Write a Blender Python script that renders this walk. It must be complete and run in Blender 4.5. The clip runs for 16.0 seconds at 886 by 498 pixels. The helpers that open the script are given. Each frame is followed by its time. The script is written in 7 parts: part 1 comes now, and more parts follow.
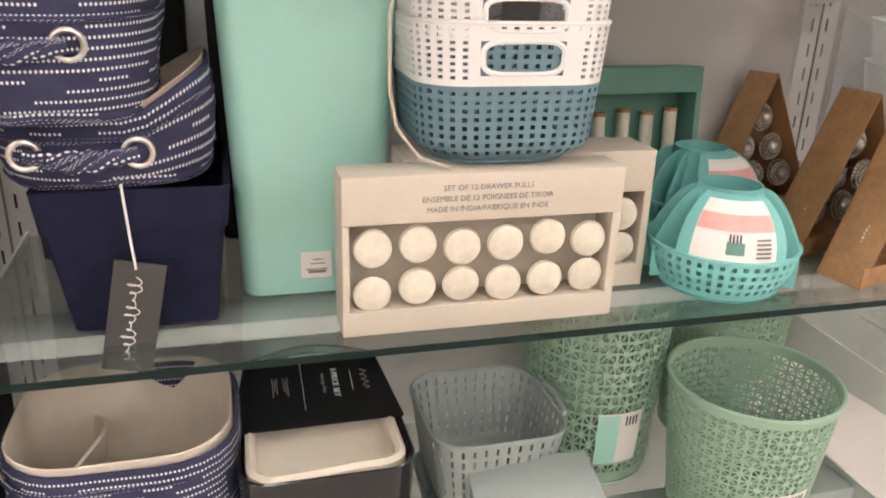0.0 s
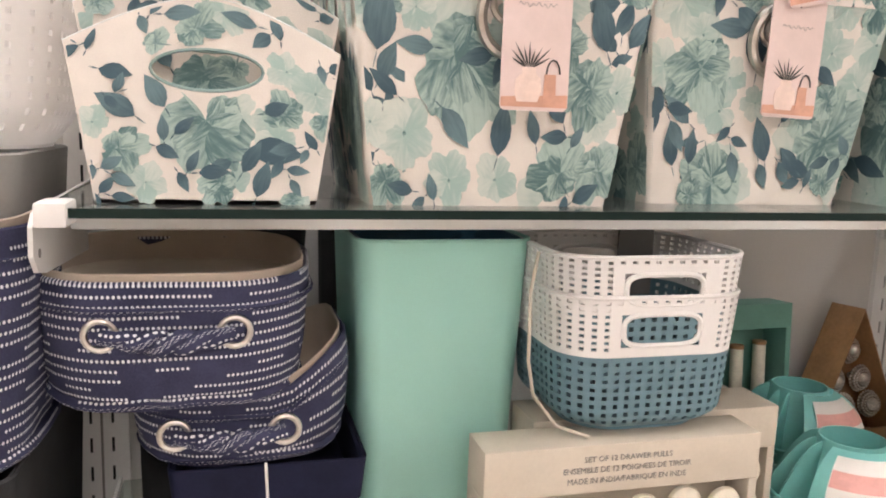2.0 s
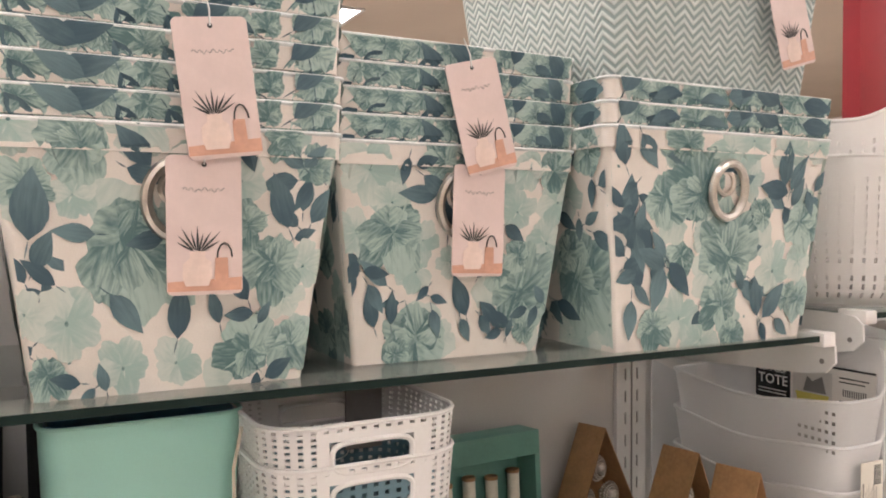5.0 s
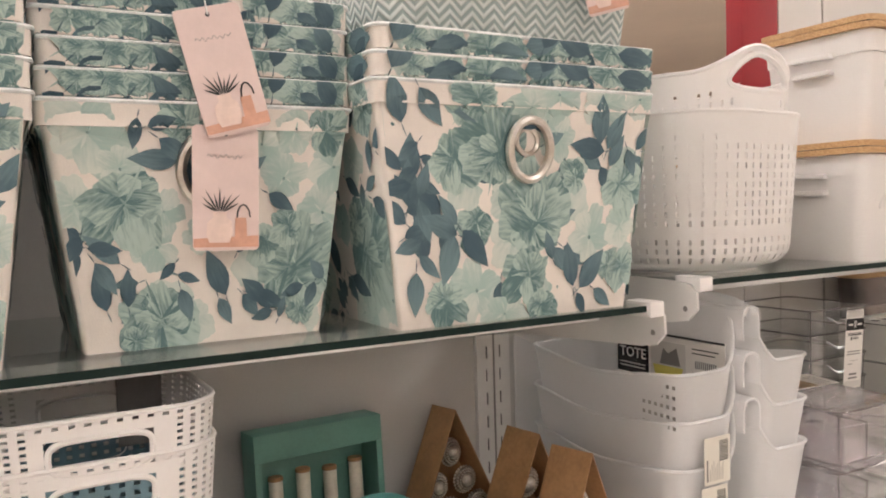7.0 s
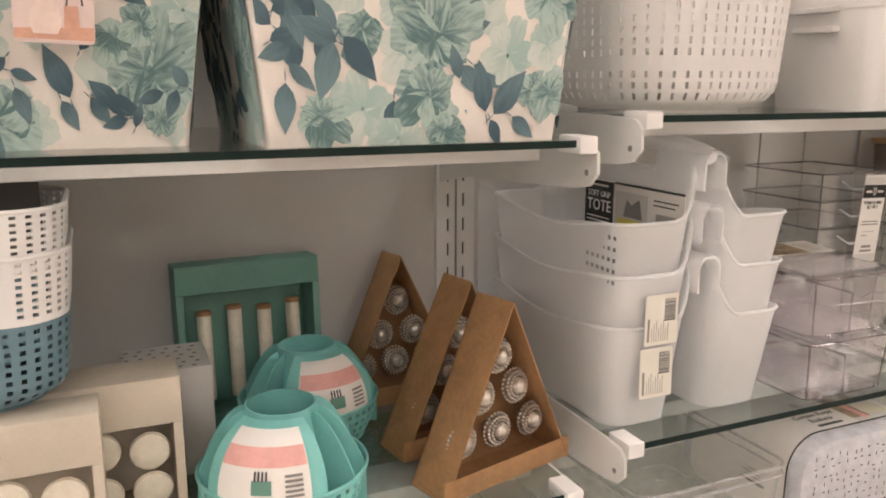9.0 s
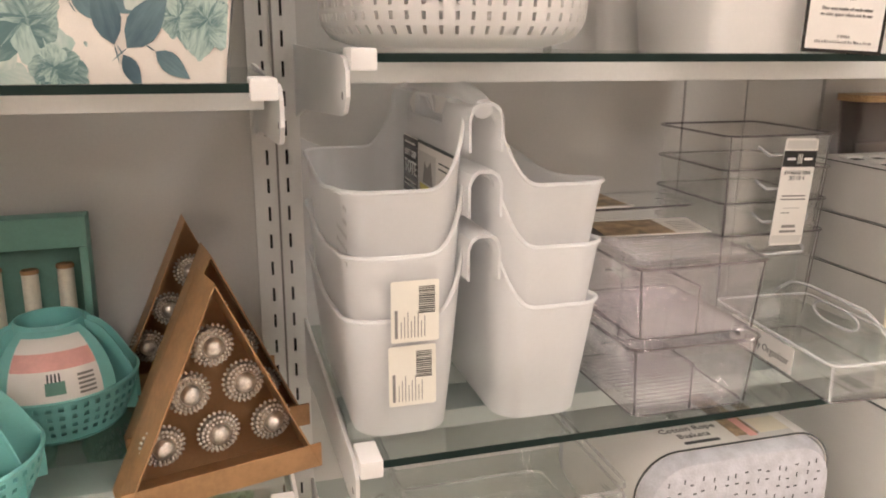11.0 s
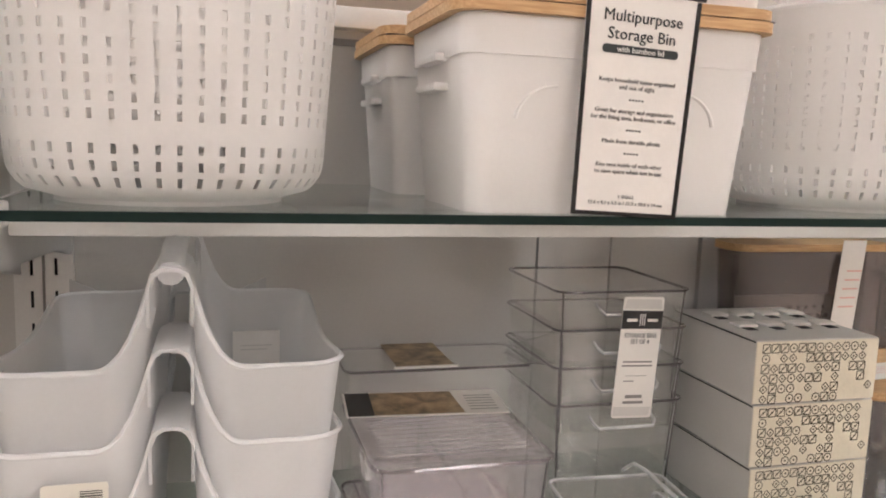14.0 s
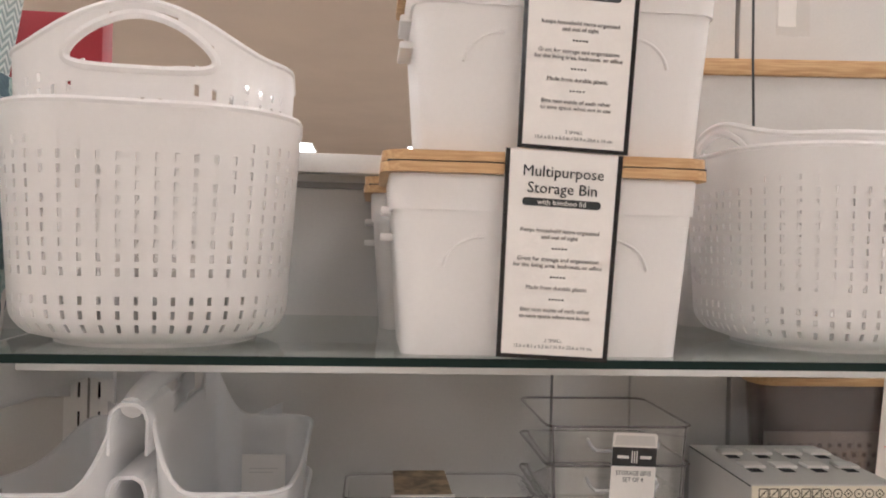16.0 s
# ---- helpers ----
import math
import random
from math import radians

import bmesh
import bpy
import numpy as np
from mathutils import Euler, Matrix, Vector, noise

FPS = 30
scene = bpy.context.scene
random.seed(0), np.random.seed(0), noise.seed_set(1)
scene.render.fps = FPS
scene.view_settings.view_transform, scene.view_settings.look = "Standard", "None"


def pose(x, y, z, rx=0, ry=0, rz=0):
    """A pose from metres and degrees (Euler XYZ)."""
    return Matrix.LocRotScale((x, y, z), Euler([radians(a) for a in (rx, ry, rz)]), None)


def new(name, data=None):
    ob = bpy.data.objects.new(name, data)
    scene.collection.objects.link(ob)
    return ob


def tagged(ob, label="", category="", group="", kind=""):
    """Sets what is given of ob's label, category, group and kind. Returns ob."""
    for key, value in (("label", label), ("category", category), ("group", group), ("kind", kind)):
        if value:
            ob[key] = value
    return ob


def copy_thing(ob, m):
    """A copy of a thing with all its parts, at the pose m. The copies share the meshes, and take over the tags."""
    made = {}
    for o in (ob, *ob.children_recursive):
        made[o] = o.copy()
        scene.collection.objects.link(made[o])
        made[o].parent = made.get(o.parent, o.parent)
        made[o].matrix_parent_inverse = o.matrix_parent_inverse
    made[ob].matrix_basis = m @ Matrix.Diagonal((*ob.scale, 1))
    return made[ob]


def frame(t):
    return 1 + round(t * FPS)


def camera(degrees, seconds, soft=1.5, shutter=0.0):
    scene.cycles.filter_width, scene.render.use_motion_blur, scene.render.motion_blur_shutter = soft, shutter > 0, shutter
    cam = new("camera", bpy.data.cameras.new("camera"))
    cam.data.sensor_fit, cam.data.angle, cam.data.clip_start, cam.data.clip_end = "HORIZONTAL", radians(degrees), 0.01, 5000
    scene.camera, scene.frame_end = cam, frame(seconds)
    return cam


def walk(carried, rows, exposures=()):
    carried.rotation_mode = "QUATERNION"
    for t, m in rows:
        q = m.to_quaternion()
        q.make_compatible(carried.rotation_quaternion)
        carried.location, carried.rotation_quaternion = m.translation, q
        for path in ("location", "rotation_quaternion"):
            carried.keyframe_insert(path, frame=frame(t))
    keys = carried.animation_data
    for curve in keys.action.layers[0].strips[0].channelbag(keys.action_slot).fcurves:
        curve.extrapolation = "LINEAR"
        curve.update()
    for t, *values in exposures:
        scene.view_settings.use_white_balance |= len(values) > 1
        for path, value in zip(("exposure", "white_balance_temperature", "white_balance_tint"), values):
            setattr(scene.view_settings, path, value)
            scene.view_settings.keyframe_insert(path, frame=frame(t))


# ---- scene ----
cam = camera(58.7, 16.0, soft=1.9)
METRES, EYE, TILT, LEAN, TURN = 1.5, 1.45, -20.81, -1.78, -15.02
ROWS = [
    (0.0, 0.0, 0.0, 0.0, 0.0, 0.0, -0.0),
    (0.5, -0.0178, -0.0046, 0.0085, 0.74, 3.4, -0.67),
    (1.0, -0.0315, -0.0076, 0.0234, 1.12, 6.4, -0.88),
    (1.5, -0.0517, -0.0055, 0.0401, 0.94, 9.38, -0.68),
    (2.0, -0.075, -0.0061, 0.0566, 0.14, 11.93, -0.27),
    (2.5, -0.092, -0.009, 0.0678, -1.28, 14.15, 0.45),
    (3.0, -0.0995, -0.0102, 0.0725, -3.32, 15.98, 1.34),
    (3.5, -0.0961, -0.0127, 0.0778, -5.86, 17.21, 2.42),
    (4.0, -0.071, -0.0164, 0.0846, -8.15, 18.19, 3.61),
    (4.5, -0.0378, -0.0214, 0.0898, -10.18, 18.92, 4.88),
    (7.0, 0.116, 0.0036, 0.084, -12.44, 17.02, 8.32),
    (7.5, 0.1397, -0.0001, 0.0746, -12.08, 14.92, 7.95),
    (8.0, 0.1551, 0.0036, 0.0646, -11.37, 12.5, 7.24),
    (10.5, 0.397, 0.1085, 0.0622, -1.04, 5.89, 1.76),
    (11.0, 0.4504, 0.1171, 0.0647, -0.61, 5.99, 1.8),
    (11.5, 0.4867, 0.1201, 0.0634, -1.39, 6.33, 2.08),
    (12.0, 0.5073, 0.1234, 0.0639, -2.94, 6.9, 2.34),
    (12.5, 0.5337, 0.1428, 0.0702, -4.36, 7.84, 2.38),
    (13.0, 0.5671, 0.1644, 0.0863, -4.7, 9.12, 1.96),
    (13.5, 0.5865, 0.1814, 0.0999, -3.48, 10.95, 1.14),
    (14.0, 0.5933, 0.1855, 0.1128, -0.59, 13.22, -0.01),
    (14.5, 0.6112, 0.1809, 0.1212, 3.04, 15.61, -1.27),
    (15.0, 0.6434, 0.1718, 0.1266, 6.47, 17.89, -2.41),
    (15.5, 0.6686, 0.1643, 0.1264, 8.81, 19.65, -3.17),
    (16.0, 0.6952, 0.1625, 0.124, 9.33, 20.81, -3.09),
]
walk(cam, [(t, pose(0, 0, EYE, TILT, LEAN, TURN) @ pose(METRES * x, METRES * y, METRES * z, 90 + pitch, roll, yaw)) for t, x, y, z, yaw, pitch, roll in ROWS],
     exposures=[(0.0, 0.10, 6150, 10), (2.0, -0.13, 6120, 10), (3.5, -0.33, 6180, 10), (4.5, -0.46, 6200, 10), (7.5, -0.44, 6350, 10), (11.5, -0.19, 6530, 10), (13.0, -0.40, 6450, 10), (14.5, -0.46, 5930, 9), (16.0, -0.65, 5960, 9)])
# ---------------------------------------------------------------- world and lamps
scene.cycles.transparent_max_bounces = 32
world = bpy.data.worlds.new("store_air")
scene.world = world
world.use_nodes = True
world.node_tree.nodes["Background"].inputs[0].default_value = (1.0, 0.93, 0.86, 1)
world.node_tree.nodes["Background"].inputs[1].default_value = 0.02

CEIL = 3.3
LAMP = 18.0


# ---------------------------------------------------------------- materials
def nodes_of(name):
    m = bpy.data.materials.new(name)
    m.use_nodes = True
    nt = m.node_tree
    return m, nt, nt.nodes["Principled BSDF"]


def link(nt, a, b):
    nt.links.new(a, b)


def math_node(nt, op, a, b=0.0, c=None):
    n = nt.nodes.new("ShaderNodeMath")
    n.operation = op
    for i, v in enumerate((a, b) if c is None else (a, b, c)):
        if isinstance(v, (int, float)):
            n.inputs[i].default_value = v
        else:
            link(nt, v, n.inputs[i])
    return n.outputs[0]


def mix_col(nt, fac, a, b):
    n = nt.nodes.new("ShaderNodeMix")
    n.data_type = "RGBA"
    for i, v in ((0, fac), (6, a), (7, b)):
        if isinstance(v, (int, float)):
            n.inputs[i].default_value = v
        elif isinstance(v, tuple):
            n.inputs[i].default_value = (*v[:3], 1)
        else:
            link(nt, v, n.inputs[i])
    return n.outputs[2]


def noise_of(nt, scale, detail=4.0, coord="Object", rough=0.55):
    tc = nt.nodes.new("ShaderNodeTexCoord")
    n = nt.nodes.new("ShaderNodeTexNoise")
    n.inputs["Scale"].default_value = scale
    n.inputs["Detail"].default_value = detail
    n.inputs["Roughness"].default_value = rough
    link(nt, tc.outputs[coord], n.inputs["Vector"])
    return n.outputs["Fac"]


def ramp(nt, fac, lo, hi):
    n = nt.nodes.new("ShaderNodeMapRange")
    n.interpolation_type = "SMOOTHSTEP"
    n.inputs[1].default_value, n.inputs[2].default_value = lo, hi
    link(nt, fac, n.inputs[0])
    return n.outputs[0]


def bump_of(nt, bsdf, height, strength, dist=0.001):
    b = nt.nodes.new("ShaderNodeBump")
    b.inputs["Strength"].default_value = strength
    b.inputs["Distance"].default_value = dist
    link(nt, height, b.inputs["Height"])
    link(nt, b.outputs[0], bsdf.inputs["Normal"])


def plain(name, col, rough=0.5, metal=0.0, var=0.1, scale=12.0, grain=300.0, bump=0.15, spec=0.5, per_object=0.0, translucent=0.0, clear=0.0):
    """A surface with broad stains and a fine grain. translucent: how much light it lets through; clear: how much is seen through it."""
    m, nt, b = nodes_of(name)
    dark = tuple(c * (1 - var) for c in col)
    lite = tuple(min(1, c * (1 + var * 0.6)) for c in col)
    f = noise_of(nt, scale)
    g = noise_of(nt, grain, 2.0)
    mixed = math_node(nt, "ADD", math_node(nt, "MULTIPLY", f, 0.75), math_node(nt, "MULTIPLY", g, 0.25))
    c = mix_col(nt, ramp(nt, mixed, 0.32, 0.68), dark, lite)
    if per_object:
        info = nt.nodes.new("ShaderNodeObjectInfo")
        c = mix_col(nt, math_node(nt, "MULTIPLY", info.outputs["Random"], per_object), c, tuple(x * 0.6 for x in col))
    link(nt, c, b.inputs["Base Color"])
    b.inputs["Roughness"].default_value = rough
    link(nt, math_node(nt, "ADD", math_node(nt, "MULTIPLY", f, 0.16), rough - 0.08), b.inputs["Roughness"])
    b.inputs["Metallic"].default_value = metal
    b.inputs["Specular IOR Level"].default_value = spec
    if bump:
        bump_of(nt, b, g, bump)
    out = nt.nodes["Material Output"]
    last = b.outputs[0]
    if translucent:
        tr = nt.nodes.new("ShaderNodeBsdfTranslucent")
        link(nt, c, tr.inputs[0])
        mx = nt.nodes.new("ShaderNodeMixShader")
        mx.inputs[0].default_value = translucent
        link(nt, last, mx.inputs[1])
        link(nt, tr.outputs[0], mx.inputs[2])
        last = mx.outputs[0]
    if clear:
        tp = nt.nodes.new("ShaderNodeBsdfTransparent")
        mx = nt.nodes.new("ShaderNodeMixShader")
        mx.inputs[0].default_value = clear
        link(nt, last, mx.inputs[1])
        link(nt, tp.outputs[0], mx.inputs[2])
        last = mx.outputs[0]
    link(nt, last, out.inputs[0])
    return m


def clear_plastic(name, tint, gloss=1.0, milk=0.03):
    """Thin clear plastic: straight-through light with a surface gloss that grows at grazing angles."""
    m = bpy.data.materials.new(name)
    m.use_nodes = True
    nt = m.node_tree
    nt.nodes.remove(nt.nodes["Principled BSDF"])
    tp = nt.nodes.new("ShaderNodeBsdfTransparent")
    tp.inputs[0].default_value = (*tint, 1)
    gl = nt.nodes.new("ShaderNodeBsdfGlossy")
    gl.inputs[0].default_value = (1, 1, 1, 1)
    gl.inputs["Roughness"].default_value = 0.06
    lw = nt.nodes.new("ShaderNodeLayerWeight")
    lw.inputs[0].default_value = 0.5
    edge = math_node(nt, "POWER", lw.outputs["Facing"], 4.0)
    mx = nt.nodes.new("ShaderNodeMixShader")
    link(nt, math_node(nt, "MULTIPLY", math_node(nt, "ADD", math_node(nt, "MULTIPLY", edge, 0.75), 0.035), gloss), mx.inputs[0])
    link(nt, tp.outputs[0], mx.inputs[1])
    link(nt, gl.outputs[0], mx.inputs[2])
    df = nt.nodes.new("ShaderNodeBsdfDiffuse")
    df.inputs[0].default_value = (0.8, 0.8, 0.8, 1)
    m2 = nt.nodes.new("ShaderNodeMixShader")
    f = noise_of(nt, 30.0)
    link(nt, math_node(nt, "MULTIPLY", f, milk * 2), m2.inputs[0])
    link(nt, mx.outputs[0], m2.inputs[1])
    link(nt, df.outputs[0], m2.inputs[2])
    link(nt, m2.outputs[0], nt.nodes["Material Output"].inputs[0])
    return m


def glow(name, col, strength):
    m = bpy.data.materials.new(name)
    m.use_nodes = True
    nt = m.node_tree
    nt.nodes.remove(nt.nodes["Principled BSDF"])
    e = nt.nodes.new("ShaderNodeEmission")
    e.inputs[0].default_value = (*col, 1)
    e.inputs[1].default_value = strength
    link(nt, e.outputs[0], nt.nodes["Material Output"].inputs[0])
    return m


def uv_of(nt):
    n = nt.nodes.new("ShaderNodeUVMap")
    s = nt.nodes.new("ShaderNodeSeparateXYZ")
    link(nt, n.outputs[0], s.inputs[0])
    return s.outputs[0], s.outputs[1]


def stitched_navy(name):
    """Navy canvas with broken rows of small white stitches; the map is in metres."""
    m, nt, b = nodes_of(name)
    u, v = uv_of(nt)
    row = math_node(nt, "DIVIDE", v, 0.0076)
    col = math_node(nt, "ADD", math_node(nt, "DIVIDE", u, 0.0041), math_node(nt, "MULTIPLY", math_node(nt, "FLOOR", row), 0.37))
    du = math_node(nt, "SUBTRACT", math_node(nt, "FRACT", col), 0.5)
    dv = math_node(nt, "MULTIPLY", math_node(nt, "SUBTRACT", math_node(nt, "FRACT", row), 0.5), 1.85)
    d = math_node(nt, "SQRT", math_node(nt, "ADD", math_node(nt, "MULTIPLY", du, du), math_node(nt, "MULTIPLY", dv, dv)))
    dot = math_node(nt, "SUBTRACT", 1.0, ramp(nt, d, 0.24, 0.36))
    wn = nt.nodes.new("ShaderNodeTexWhiteNoise")
    wn.noise_dimensions = "2D"
    cv = nt.nodes.new("ShaderNodeCombineXYZ")
    link(nt, math_node(nt, "FLOOR", math_node(nt, "DIVIDE", col, 7.0)), cv.inputs[0])
    link(nt, math_node(nt, "FLOOR", row), cv.inputs[1])
    link(nt, cv.outputs[0], wn.inputs[0])
    gap = math_node(nt, "GREATER_THAN", wn.outputs[0], 0.17)
    dot = math_node(nt, "MULTIPLY", dot, gap)
    f = noise_of(nt, 25.0)
    g = noise_of(nt, 900.0, 2.0)
    base = mix_col(nt, ramp(nt, math_node(nt, "ADD", math_node(nt, "MULTIPLY", f, 0.6), math_node(nt, "MULTIPLY", g, 0.4)), 0.3, 0.7), (0.032, 0.034, 0.070), (0.060, 0.063, 0.118))
    link(nt, mix_col(nt, dot, base, (0.76, 0.76, 0.80)), b.inputs["Base Color"])
    b.inputs["Roughness"].default_value = 0.9
    b.inputs["Specular IOR Level"].default_value = 0.2
    bump_of(nt, b, math_node(nt, "ADD", dot, math_node(nt, "MULTIPLY", g, 0.5)), 0.5, 0.0008)
    return m


def watercolour(name, a, b_col, scale, veins=0.5):
    """A printed petal or leaf: each one its own tone, darker at its foot, with brushed streaks that run along it."""
    m, nt, b = nodes_of(name)
    geo = nt.nodes.new("ShaderNodeNewGeometry")
    u, v = uv_of(nt)
    cv = nt.nodes.new("ShaderNodeCombineXYZ")
    link(nt, math_node(nt, "MULTIPLY", u, 1.6), cv.inputs[0])
    link(nt, math_node(nt, "MULTIPLY", v, 3.2), cv.inputs[1])
    link(nt, math_node(nt, "MULTIPLY", geo.outputs["Random Per Island"], 40.0), cv.inputs[2])
    st = nt.nodes.new("ShaderNodeTexNoise")
    st.inputs["Scale"].default_value = 1.5
    st.inputs["Detail"].default_value = 4
    link(nt, cv.outputs[0], st.inputs["Vector"])
    f = noise_of(nt, scale, 5.0, rough=0.65)
    t = math_node(nt, "ADD", math_node(nt, "MULTIPLY", f, 0.35), math_node(nt, "MULTIPLY", geo.outputs["Random Per Island"], 0.55))
    t = math_node(nt, "ADD", t, math_node(nt, "MULTIPLY", math_node(nt, "SUBTRACT", st.outputs[0], 0.5), 1.5 * veins))
    t = math_node(nt, "ADD", t, math_node(nt, "MULTIPLY", math_node(nt, "SUBTRACT", u, 0.5), 0.4))
    link(nt, mix_col(nt, ramp(nt, t, 0.12, 0.9), a, b_col), b.inputs["Base Color"])
    b.inputs["Roughness"].default_value = 0.6
    b.inputs["Specular IOR Level"].default_value = 0.3
    bump_of(nt, b, noise_of(nt, 1100.0, 2.0), 0.25, 0.0006)
    return m


def herringbone(name, a, c2):
    m, nt, b = nodes_of(name)
    u, v = uv_of(nt)
    cell = math_node(nt, "DIVIDE", u, 0.026)
    zig = math_node(nt, "ABSOLUTE", math_node(nt, "SUBTRACT", math_node(nt, "FRACT", cell), 0.5))
    s = math_node(nt, "FRACT", math_node(nt, "ADD", math_node(nt, "DIVIDE", v, 0.0085), math_node(nt, "MULTIPLY", zig, 2.4)))
    h = ramp(nt, math_node(nt, "ABSOLUTE", math_node(nt, "SUBTRACT", s, 0.5)), 0.12, 0.4)
    f = noise_of(nt, 60.0)
    link(nt, mix_col(nt, math_node(nt, "MULTIPLY", h, math_node(nt, "ADD", f, 0.3)), c2, a), b.inputs["Base Color"])
    b.inputs["Roughness"].default_value = 0.75
    bump_of(nt, b, h, 0.6, 0.0015)
    return m


def wooden(name, a, c2, scale=30.0):
    m, nt, b = nodes_of(name)
    tc = nt.nodes.new("ShaderNodeTexCoord")
    mp = nt.nodes.new("ShaderNodeMapping")
    mp.inputs["Scale"].default_value = (1.0, 14.0, 14.0)
    link(nt, tc.outputs["Object"], mp.inputs[0])
    n = nt.nodes.new("ShaderNodeTexNoise")
    n.inputs["Scale"].default_value = scale
    n.inputs["Detail"].default_value = 5
    link(nt, mp.outputs[0], n.inputs["Vector"])
    link(nt, mix_col(nt, ramp(nt, n.outputs[0], 0.3, 0.7), a, c2), b.inputs["Base Color"])
    b.inputs["Roughness"].default_value = 0.5
    bump_of(nt, b, n.outputs[0], 0.15)
    return m


